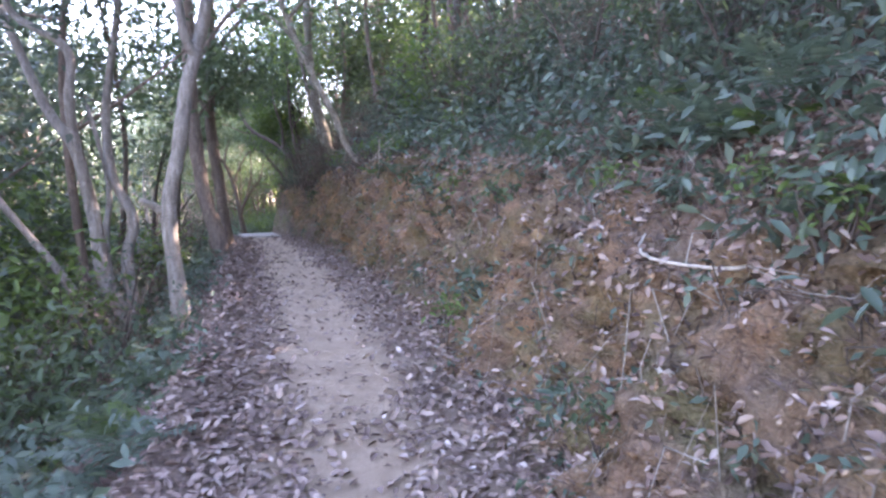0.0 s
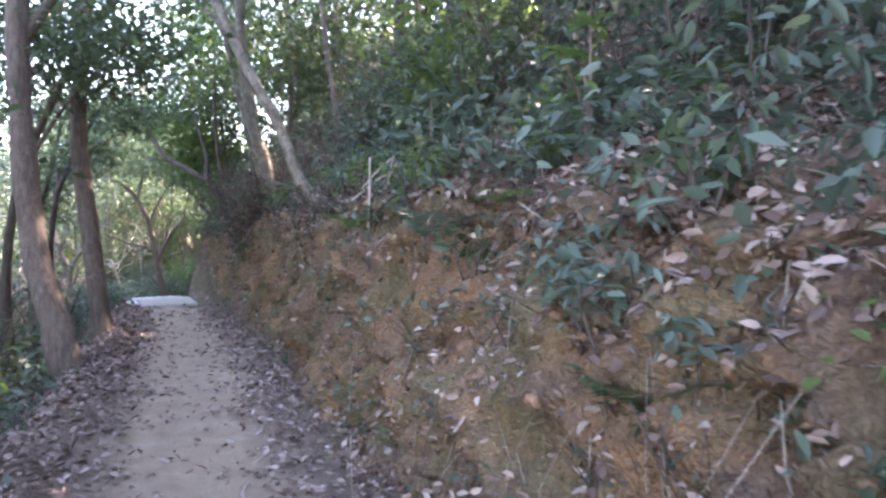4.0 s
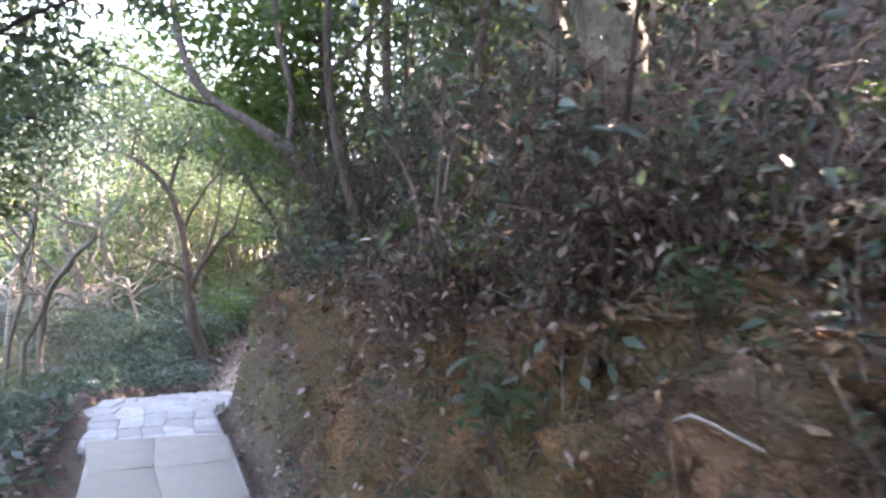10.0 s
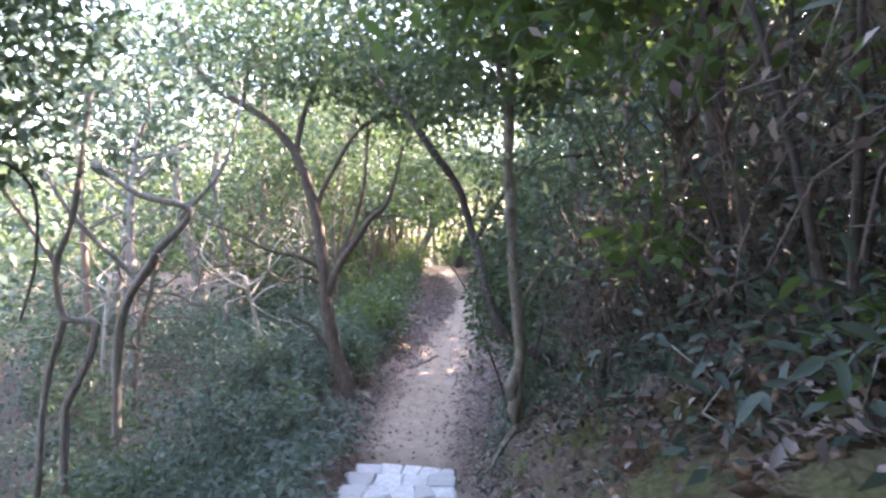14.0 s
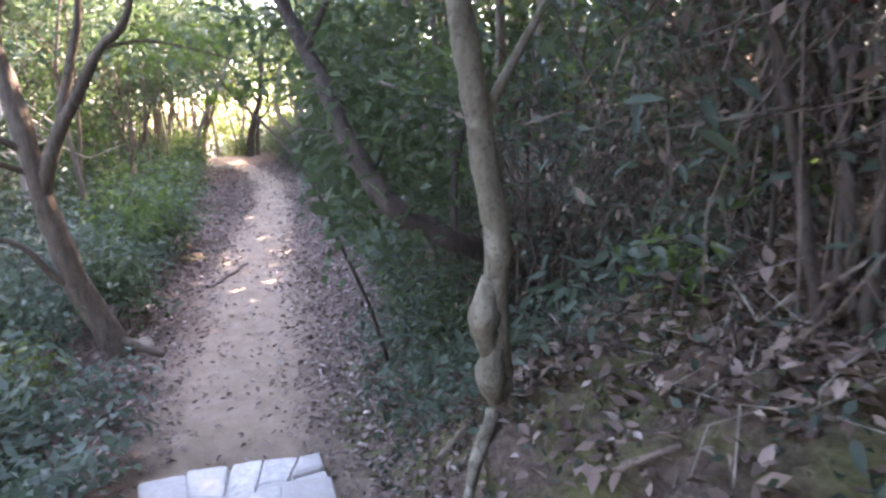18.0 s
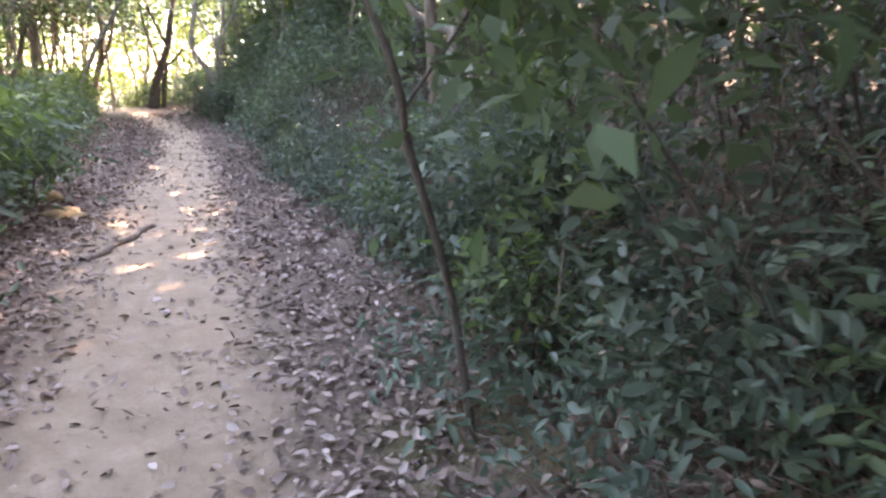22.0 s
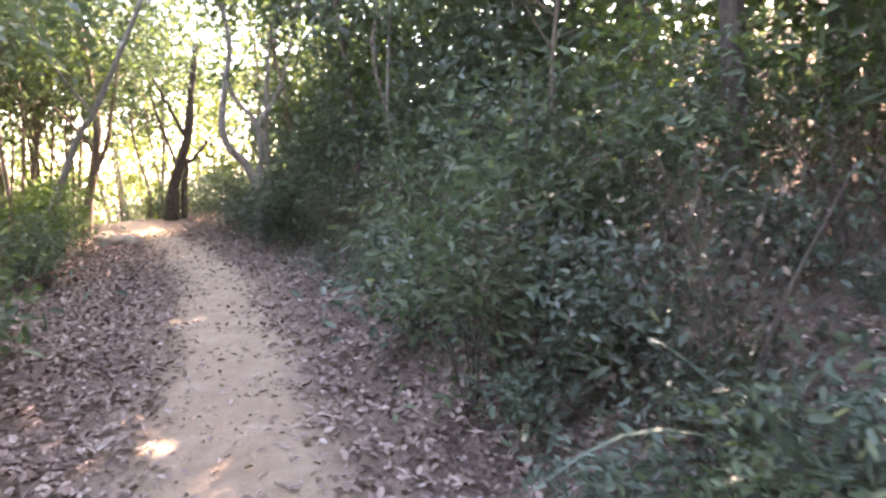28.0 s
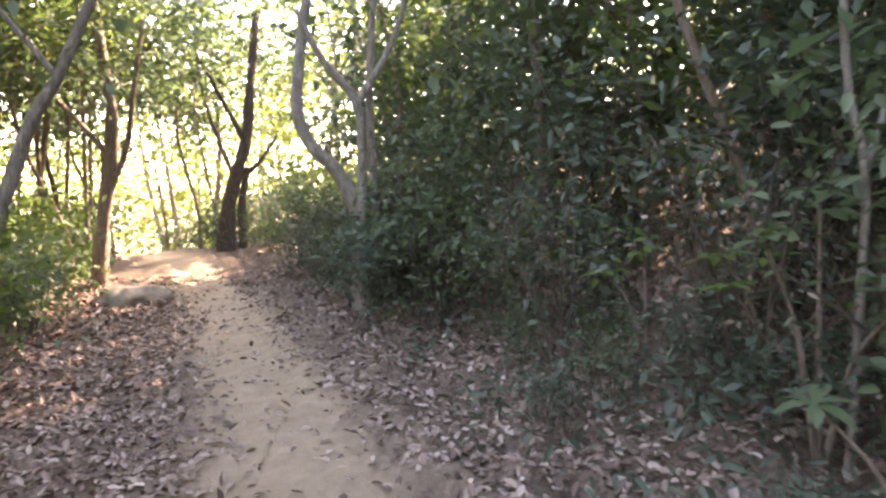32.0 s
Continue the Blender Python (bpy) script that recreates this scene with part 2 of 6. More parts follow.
def withered_material():
    a = Mat("withered_leaf", 0.8, 0.2)
    r = a.t.nodes.new("ShaderNodeNewGeometry").outputs["Random Per Island"]
    a.colour(a.ramp(r, (0.0, (0.04, 0.028, 0.022)), (0.55, (0.12, 0.086, 0.068)), (0.9, (0.24, 0.18, 0.145)), (1.0, (0.36, 0.3, 0.26))))
    return a.m


WITHERED = withered_material()
def flag_material():
    a = Mat("pale_flagstone", 0.85, 0.25)
    tone = a.ramp(a.t.nodes.new("ShaderNodeObjectInfo").outputs["Random"], (0.0, (0.37, 0.325, 0.26)), (1.0, (0.48, 0.43, 0.355)))
    c = a.mix(a.ramp(a.noise(7, 5), (0.4, (0.5, 0.5, 0.5)), (0.62, (0, 0, 0))), tone, (0.35, 0.315, 0.27))
    a.colour(c).bump(a.noise(40, 5, 0.7), 0.5, 0.01)
    return a.m


FLAG = flag_material()
STONE, CLOD = stone_material(), clod_material()
MORTAR = plain_material("grey_mortar", (0.34, 0.32, 0.28), (0.52, 0.49, 0.45), 20, 0.9)
CONCRETE = plain_material("worn_concrete", (0.3, 0.27, 0.225), (0.5, 0.465, 0.41), 6, 0.85, 0.6)
ROCK = plain_material("weathered_rock", (0.16, 0.13, 0.1), (0.33, 0.29, 0.24), 8, 0.9)
OCHRE = plain_material("ochre_rock_sunlit_soil", (0.2, 0.13, 0.07), (0.34, 0.235, 0.13), 14, 0.95, 0.9)
LUMP = plain_material("brown_clod", (0.12, 0.075, 0.048), (0.3, 0.18, 0.11), 22, 0.95, 1.0)
MOSSY = plain_material("mossy_stone", (0.09, 0.08, 0.05), (0.2, 0.175, 0.11), 10, 0.95, 0.8)
PETAL = plain_material("red_petal", (0.55, 0.03, 0.02), (0.7, 0.06, 0.04), 30, 0.6)
PAPER = plain_material("white_paper", (0.6, 0.6, 0.6), (0.75, 0.75, 0.75), 6, 0.7)


# ---- mesh helpers ----
def mesh_of(name, verts, quads, material):
    """A mesh from arrays of corners and four-sided faces."""
    me = bpy.data.meshes.new(name)
    verts, quads = np.asarray(verts, np.float32), np.asarray(quads, np.int32)
    me.vertices.add(len(verts))
    me.vertices.foreach_set("co", verts.ravel())
    me.loops.add(quads.size)
    me.loops.foreach_set("vertex_index", quads.ravel())
    me.polygons.add(len(quads))
    me.polygons.foreach_set("loop_start", np.arange(len(quads), dtype=np.int32) * 4)
    me.update(calc_edges=True)
    me.materials.append(material)
    return me


def shade_smooth(me):
    me.polygons.foreach_set("use_smooth", np.ones(len(me.polygons), dtype=bool))
    return me


def part(name, me, parent, label=""):
    ob = new(name, me)
    ob.parent = parent
    return tagged(ob, label)


def empty(name, place, label, category, group="", kind=""):
    ob = new(name)
    ob.location = place
    return tagged(ob, label, category, group, kind)


def spline(points, per=5):
    """A smooth line through the points (last column: radius)."""
    p = np.asarray(points, float)
    if len(p) < 3:
        u = np.linspace(0, 1, 3)[:, None]
        return p[0] * (1 - u) + p[-1] * u
    q = np.vstack([2 * p[0] - p[1], p, 2 * p[-1] - p[-2]])
    out = []
    for k in range(1, len(q) - 2):
        for u in np.arange(per) / per:
            a, b, c, d = q[k - 1 : k + 3]
            out.append(0.5 * (2 * b + (c - a) * u + (2 * a - 5 * b + 4 * c - d) * u * u + (3 * b - a - 3 * c + d) * u**3))
    return np.array(out + [p[-1]])


def tube(name, points, material, sides=8, knobs=0.12, seed=0, per=5):
    """A tapering round limb through (x, y, z, radius) points, with an uneven surface."""
    line = spline(points, per)
    c, r = line[:, :3], np.maximum(line[:, 3], 0.003)
    t = np.gradient(c, axis=0)
    t /= np.linalg.norm(t, axis=1, keepdims=True) + 1e-9
    ref = np.array([0.31, 0.94, 0.1]) if abs(t[0] @ [0, 0, 1]) > 0.5 else np.array([0.1, 0.2, 0.97])
    u = np.cross(t, ref)
    u /= np.linalg.norm(u, axis=1, keepdims=True) + 1e-9
    v = np.cross(t, u)
    a = np.arange(sides) * 2 * np.pi / sides
    rng = np.random.default_rng(seed + 11)
    wob = 1 + knobs * rng.normal(0, 1, (len(c), 1)) * 0.5 + knobs * 0.6 * rng.normal(0, 1, (len(c), sides))
    ring = c[:, None] + (r[:, None] * wob)[..., None] * (np.cos(a)[None, :, None] * u[:, None] + np.sin(a)[None, :, None] * v[:, None])
    verts = np.vstack([ring.reshape(-1, 3), c[:1], c[-1:]])
    n, k = len(c), np.arange(sides)
    quads = [np.stack([i * sides + k, i * sides + (k + 1) % sides, (i + 1) * sides + (k + 1) % sides, (i + 1) * sides + k], 1) for i in range(n - 1)]
    half = np.arange(0, sides, 2)
    quads.append(np.stack([np.full(len(half), n * sides + 1), (n - 1) * sides + half, (n - 1) * sides + (half + 1) % sides, (n - 1) * sides + (half + 2) % sides], 1))
    return shade_smooth(mesh_of(name, verts, np.vstack(quads), material))


def leaf_mesh(name, at, size, material, rng, wide=0.4, droop=0.35, level=0.7, vary=0.35, fine=False):
    """Single folded leaves, one at each place."""
    n = len(at)
    az, dip = rng.uniform(0, 2 * np.pi, n), rng.normal(droop, 0.45, n)
    along = np.stack([np.cos(az) * np.cos(dip), np.sin(az) * np.cos(dip), -np.sin(dip)], 1)
    side = np.stack([-np.sin(az), np.cos(az), 0 * az], 1)
    up = np.cross(along, side)
    tilt = rng.normal(0, level, n)[:, None]
    side, up = side * np.cos(tilt) + up * np.sin(tilt), up * np.cos(tilt) - side * np.sin(tilt)
    long = (size * rng.uniform(1 - vary, 1 + vary, n))[:, None]
    half = long * wide * 0.5
    if fine:
        # a pointed oval folded along its midrib
        ring = [at, at + along * long * 0.25 + side * half * 0.85 + up * half * 0.3, at + along * long * 0.62 + side * half * 0.8 + up * half * 0.15, at + along * long - up * half * 0.5,
                at + along * long * 0.62 - side * half * 0.8 + up * half * 0.15, at + along * long * 0.25 - side * half * 0.85 + up * half * 0.3]
        k = np.arange(n)[:, None] * 6
        return mesh_of(name, np.stack(ring, 1).reshape(-1, 3), np.concatenate([k + [0, 1, 2, 3], k + [0, 3, 4, 5]]), material)
    verts = np.stack([at, at + along * long * 0.45 + side * half + up * half * 0.35, at + along * long - up * half * 0.3, at + along * long * 0.45 - side * half + up * half * 0.35], 1)
    return mesh_of(name, verts.reshape(-1, 3), np.arange(n * 4).reshape(-1, 4), material)


def clumps(centres, per, spread, rng, flat=0.5):
    c = np.repeat(np.asarray(centres, float), per, axis=0)
    return c + rng.normal(0, 1, c.shape) * np.array([spread, spread, spread * flat])


def in_ellipsoid(n, centre, radii, rng, hollow=0.35):
    d = rng.normal(0, 1, (n, 3))
    d /= np.linalg.norm(d, axis=1, keepdims=True)
    return np.asarray(centre) + d * rng.uniform(hollow, 1, (n, 1)) * np.asarray(radii)


# ---- the lie of the land ----
YC = [-40, -3, 0, 1.3, 3.1, 5.2, 7.4, 9.2, 11.3, 13.3, 15.5, 17.4, 18.2, 20.3, 22.0, 24.3, 28.2, 31.0, 35.4, 40, 44, 48, 55, 70]
XC = [3.0, 0.2, 0, -0.11, -0.42, -0.86, -1.44, -2.0, -2.6, -3.2, -4.0, -4.8, -5.15, -5.4, -5.65, -6.1, -6.4, -6.75, -7.1, -7.75, -8.6, -9.7, -12.5, -20]
YZ = [-40, -3, 0, 5.2, 9.0, 16.0, 18.2, 24.8, 26, 28, 31, 35, 43, 49, 51, 55, 70]
ZG = [-1.5, -0.12, 0, 0.26, 0.36, 0.31, 0.26, -1.09, -1.12, -1.0, -0.96, -0.92, -0.8, -0.72, -0.8, -1.5, -4.5]


YB = [-40, 24, 26, 29, 33, 36, 38.5, 41.5, 45, 48, 60]
DB = [0, 0, -0.08, 0.0, 0.22, 0.36, 0.5, 0.46, 0.38, 0.38, 0.4]


def centre(y):
    """The trail's middle line."""
    return np.interp(y, YC, XC)


def smooth(a, b, v):
    u = np.clip((np.asarray(v, float) - a) / (b - a), 0, 1)
    return u * u * (3 - 2 * u)


def ripple(x, y, size, seed):
    """Cheap smooth noise in -1..1 from rotated sines."""
    total, weight = 0.0, 0.0
    for k in range(5):
        a, f = seed * 1.7 + k * 2.399, (1.0 + 0.63 * k) * 6.2832 / size
        u, v = x * math.cos(a) + y * math.sin(a), -x * math.sin(a) + y * math.cos(a)
        w = 1 / (1 + 0.7 * k)
        total = total + w * np.sin(f * u + seed * 3.1 + k + 1.3 * np.sin(0.7 * f * v + k * 1.9))
        weight += w
    return total / weight


def cells(x, y, z, size, seed):
    """Smooth lattice noise in -1..1 over three dimensions."""
    p = [np.asarray(v, float) / size + 57.3 * seed for v in (x, y, z)]
    i = [np.floor(v).astype(np.int64) for v in p]
    f = [(v - k) ** 2 * (3 - 2 * (v - k)) for v, k in zip(p, i)]
    total = 0.0
    for a in (0, 1):
        for b in (0, 1):
            for c in (0, 1):
                h = ((i[0] + a) * 73856093) ^ ((i[1] + b) * 19349663) ^ ((i[2] + c) * 83492791)
                h = (h ^ (h >> 13)) * 1274126177
                v = ((h ^ (h >> 16)) & 65535) / 32767.5 - 1
                total = total + v * (f[0] if a else 1 - f[0]) * (f[1] if b else 1 - f[1]) * (f[2] if c else 1 - f[2])
    return total


def profile(y, d):
    """Height above the trail at the distance d to the right of its middle line."""
    y, d = np.asarray(y, float), np.asarray(d, float)
    tall = np.interp(y, [-40, 0, 8, 13, 15, 17.5, 19.5, 21, 22.6, 24, 26, 60], [0.9, 0.95, 1.25, 1.25, 1.05, 1.0, 0.95, 0.8, 0.75, 0.4, 0.12, 0.12])
    foot = np.interp(y, [-40, 0, 8, 15, 17, 19.5, 22.5, 25, 28, 60], [0.85, 0.85, 0.85, 0.75, 0.6, 0.62, 0.6, 0.95, 1.3, 1.4])
    deep = np.interp(y, [-40, 0, 8, 17, 19.5, 22.5, 26, 60], [0.95, 0.85, 0.5, 0.35, 0.4, 0.45, 0.8, 0.8])
    hill = np.interp(y, [-40, 0, 16, 19, 22, 26, 32, 60], [0.75, 0.75, 0.7, 0.75, 0.65, 0.38, 0.33, 0.3])
    foot = foot + 0.10 * ripple(y, 0 * y, 2.3, 3)
    right = tall * smooth(0, 1, (d - foot) / deep) + hill * np.clip(d - foot - deep * 0.8, 0, 14) + 0.25 * np.clip(d - 15, 0, 60)
    edge = np.interp(y, [-40, 0, 16, 18, 24.5, 26, 30, 60], [0.95, 0.95, 0.85, 0.7, 0.85, 1.1, 2.2, 2.4]) + 0.12 * ripple(y, 0 * y, 3.1, 5)
    fall = np.interp(y, [-40, 0, 18, 25, 29, 60], [0.62, 0.62, 0.6, 0.42, 0.15, 0.12])
    away = np.clip(-d - edge, 0, None)
    left = -fall * np.minimum(away, 7) - 0.05 * np.clip(away - 7, 0, 30) + 0.12 * np.clip(away - 45, 0, 200)
    left = left + 0.05 * np.exp(-(((-d - edge) - 0.05) / 0.22) ** 2)
    camber = 0.035 * np.clip(np.abs(d) / 0.8, 0, 1) ** 2
    return right * (d > 0) + left * (d < 0) + camber


def ground_z(x, y):
    x, y = np.asarray(x, float), np.asarray(y, float)
    d = x - centre(y)
    rough = smooth(0.6, 1.4, np.abs(d))
    face = smooth(0.6, 1.0, d) * (1 - smooth(1.6, 2.4, d))
    bumps = 0.02 * ripple(x, y, 0.9, 1) + rough * (0.07 * ripple(x, y, 1.3, 2) + 0.03 * ripple(x, y, 0.45, 7)) + face * 0.05 * ripple(x, y, 0.3, 9)
    dip = -0.16 * smooth(15.9, 16.1, y) * (1 - smooth(24.6, 24.9, y)) * (1 - smooth(0.6, 0.7, np.abs(d)))
    return np.interp(y, YZ, ZG) + profile(y, d) + bumps + dip

# ---- ground: one sheet from the trail to the horizon ----
def grown(start, step, factor, reach):
    out, v = [], start
    while v < reach:
        v += step
        step *= factor
        out.append(v)
    return out


ys = np.concatenate([-3 - np.array(grown(0, 0.3, 1.25, 500))[::-1], np.arange(-3, -1, 0.06), np.arange(-1, 19.6, 0.036), np.arange(19.6, 26, 0.07), np.arange(26, 50, 0.12), 50 + np.array(grown(0, 0.3, 1.22, 600))])
ds = np.concatenate([-1.6 - np.array(grown(0, 0.12, 1.13, 500))[::-1], np.arange(-1.6, 0.55, 0.075), np.arange(0.55, 1.72, 0.017), np.arange(1.72, 2.6, 0.06), 2.6 + np.array(grown(0, 0.1, 1.13, 500))])
gy, gd = np.meshgrid(ys, ds, indexing="ij")
def trodden(y):
    """How far the bare line runs beside the trail's middle."""
    return np.interp(y, YB, DB) + 0.06 * ripple(y, 0 * y, 4.0, 8)


def broken(y, d):
    """The broken surface of the ground at the distance d to the right of the trail's middle."""
    gy, gd = np.asarray(y, float), np.asarray(d, float)
    gx = centre(gy) + gd
    gz = ground_z(gx, gy)
    steep = smooth(0.6, 0.95, gd) * (1 - smooth(1.5, 2.1, gd)) * (1 - smooth(20, 26, gy))
    rugged = 0.14 * cells(gx, gy, gz, 0.55, 1) + 0.16 * (2 * np.abs(cells(gx, gy, gz, 0.26, 2)) - 0.6) + 0.12 * (2 * np.abs(cells(gx, gy, gz, 0.12, 3)) - 0.6)
    rugged = rugged + 0.05 * (2 * np.abs(cells(gx, gy, gz, 0.06, 4)) - 0.6)
    brow = smooth(1.0, 1.25, gd) * (1 - smooth(1.55, 1.9, gd)) * (1 - smooth(17.5, 20, gy))
    gx = gx + steep * rugged - brow * (0.07 + 0.14 * cells(gy, 0 * gy, 0 * gy, 0.7, 11) + 0.08 * cells(gy, 0 * gy, 0 * gy, 0.25, 12))
    gz = gz + smooth(0.7, 1.0, gd) * (1 - smooth(3, 5, gd)) * 0.35 * (0.09 * cells(gx, gy, 0 * gz, 0.23, 5) + 0.06 * cells(gx, gy, 0 * gz, 0.1, 6)) + 0.008 * cells(gx, gy, 0 * gz, 0.2, 8)
    return gx, gz


gx, gz = broken(gy, gd)


def surface(y, d, gx=gx, gz=gz):
    """Place on the built ground sheet, between its grid lines."""
    y, d = np.asarray(y, float), np.asarray(d, float)
    i, k = np.clip(np.searchsorted(ys, y) - 1, 0, len(ys) - 2), np.clip(np.searchsorted(ds, d) - 1, 0, len(ds) - 2)
    u, v = (y - ys[i]) / (ys[i + 1] - ys[i]), (d - ds[k]) / (ds[k + 1] - ds[k])
    return [g[i, k] * (1 - u) * (1 - v) + g[i + 1, k] * u * (1 - v) + g[i, k + 1] * (1 - u) * v + g[i + 1, k + 1] * u * v for g in (gx, gz)]


ny, nd = gx.shape
idx = np.arange(ny * nd).reshape(ny, nd)
quads = np.stack([idx[:-1, :-1], idx[:-1, 1:], idx[1:, 1:], idx[1:, :-1]], -1).reshape(-1, 4)
me = shade_smooth(mesh_of("ground", np.stack([gx, gy, gz], -1).reshape(-1, 3), quads, EARTH))
wide = np.interp(gy, [-5, 0, 10, 16, 25, 30, 34, 45], [0.36, 0.38, 0.5, 0.5, 0.6, 0.56, 0.5, 0.42])
off = trodden(gy)
bare = 1 - smooth(0.35, 1.5, np.abs(gd - off) / wide)
bare = np.maximum(bare, 0.4 * (1 - smooth(0.4, 0.9, np.abs(gd - off))))
face = np.interp(gy, [-5, 5, 10, 60], [0.6, 0.65, 1, 1]) * smooth(0.75, 0.95, gd) * (1 - smooth(1.35, 1.75, gd)) * (1 - 0.5 * smooth(16.6, 18.0, gy)) * (1 - smooth(19.0, 20.5, gy)) + 0.35 * smooth(1.0, 1.4, gd) * (1 - smooth(2.0, 3.0, gd)) * smooth(18, 20, gy) * (1 - smooth(26, 28, gy))
mossy = smooth(0.55, 0.8, gd) * (1 - smooth(1.1, 2.0, gd)) * (0.75 + 0.75 * smooth(16.6, 17.6, gy)) * (1 - smooth(25, 27, gy))
mask = me.color_attributes.new("mask", "FLOAT_COLOR", "POINT")
mask.data.foreach_set("color", np.stack([bare, np.clip(face, 0, 1), mossy, np.ones_like(bare)], -1).astype(np.float32).ravel())
tagged(new("ground", me), "earth hillside with a trodden trail and a cut bank", "ground", kind="structure")


# ---- stone steps ----
def lump(name, size, material, rng, flat=False, uneven=0.035, edge=0.14):
    """A stone: a box with bevelled, uneven corners."""
    bm = bmesh.new()
    bmesh.ops.create_cube(bm, size=1.0)
    bmesh.ops.bevel(bm, geom=bm.edges[:], offset=edge, segments=1, affect="EDGES")
    for v in bm.verts:
        j = Vector(rng.normal(0, uneven, 3))
        v.co = Vector(((v.co.x + j.x) * size[0], (v.co.y + j.y) * size[1], (v.co.z + (0 if flat and v.co.z > 0 else j.z)) * size[2]))
    out = bpy.data.meshes.new(name)
    bm.to_mesh(out)
    bm.free()
    out.materials.append(material)
    return out


def rock(place, size, material, label, seed, turn=0.0):
    """A rounded, uneven boulder, half sunk in the ground."""
    bm = bmesh.new()
    bmesh.ops.create_icosphere(bm, subdivisions=3, radius=0.5)
    for v in bm.verts:
        n = noise.noise(v.co * 2.2 + Vector((seed, 0, 0))) * 0.45 + noise.noise(v.co * 5 + Vector((0, seed, 0))) * 0.22 + noise.noise(v.co * 13 + Vector((0, 0, seed))) * 0.07
        v.co = v.co * (1 + n)
        v.co = Vector((v.co.x * size[0], v.co.y * size[1], v.co.z * size[2]))
    out = bpy.data.meshes.new("rock")
    bm.to_mesh(out)
    bm.free()
    out.materials.append(material)
    shade_smooth(out)
    ob = tagged(new("rock", out), label, "rock")
    ob.matrix_world = pose(*place, 0, 0, turn)
    return ob


def cobble(corners, rng):
    """A worn stone with cut corners and a slightly domed top, laid in a four-cornered bed."""
    q = np.array(corners)
    c = q.mean(0)
    ring = []
    for k in range(4):
        a, b = q[k], q[(k + 1) % 4]
        ring += [a + (b - a) * rng.uniform(0.04, 0.14), a + (b - a) * rng.uniform(0.86, 0.96)]
    ring = np.array(ring) + rng.normal(0, 0.006, (8, 2)) - c
    r = np.linalg.norm(ring, axis=1, keepdims=True)
    sizes, heights = (0.004, 0.005, 0.016, 0.05), (-0.09, 0.004, 0.015, 0.019)
    tilt = rng.normal(0, 0.035, 2)
    verts = np.vstack([np.c_[ring * (1 - e / r) + c, h + (ring @ tilt) * (h > 0) + rng.normal(0, 0.002, 8)] for e, h in zip(sizes, heights)] + [[[*c, 0.02]]])
    n = np.arange(8)
    faces = [tuple(f) for o in (0, 8, 16) for f in np.stack([n + o, (n + 1) % 8 + o, (n + 1) % 8 + o + 8, n + o + 8], 1)] + [(24 + i, 24 + (i + 1) % 8, 32) for i in range(8)]
    out = bpy.data.meshes.new("stone")
    out.from_pydata(verts.tolist(), [], faces)
    out.materials.append(STONE)
    return out


def build_steps():
    rng = np.random.default_rng(5)
    steps = empty("stone_steps", (centre(18.2), 18.2, 0.26), "flight of pale granite steps going down the trail", "steps", kind="structure")
    count, rise, tread = 11, 0.122, 0.575
    for k in range(count):
        y0 = 18.25 + k * tread
        top = 0.26 - (k + 1) * rise
        cx, ang = centre(y0 + tread / 2), math.atan2(centre(y0 + tread) - centre(y0), tread)
        m = Matrix.Translation((cx + float(np.interp(y0, [18, 21, 24.5], [-0.06, -0.16, 0.08])), y0 + tread / 2, top)) @ Matrix.Rotation(-ang, 4, "Z")
        width = 1.02 + rng.uniform(-0.04, 0.04)
        body = lump("step", (width, tread + 0.03, 0.34), MORTAR, np.random.default_rng(k))
        step = part("step", body, steps)
        step.matrix_world = m @ Matrix.Translation((0, 0, -0.179))
        step.matrix_parent_inverse = Matrix.Translation(-steps.location)
        across = int(rng.integers(4, 6))
        gx, gy = np.meshgrid(np.linspace(-width / 2 - 0.02, width / 2, across + 1), [-tread / 2, rng.uniform(-0.06, 0.04), tread / 2], indexing="ij")
        gx[1:-1] += rng.uniform(-0.065, 0.065, gx[1:-1].shape)
        gx[0] += rng.uniform(-0.09, 0.05, 3)
        gy[:, 1] += rng.uniform(-0.07, 0.07, across + 1)
        gy[:, 2] += rng.uniform(-0.015, 0.012, across + 1)
        for i in range(across):
            for k2 in range(2):
                s = part("stone", cobble([(gx[p], gy[p]) for p in ((i, k2), (i + 1, k2), (i + 1, k2 + 1), (i, k2 + 1))], rng), step)
                s.matrix_parent_inverse = Matrix.Identity(4)
                s.matrix_local = Matrix.Translation((0, 0, 0.169 + rng.uniform(-0.006, 0.012)))


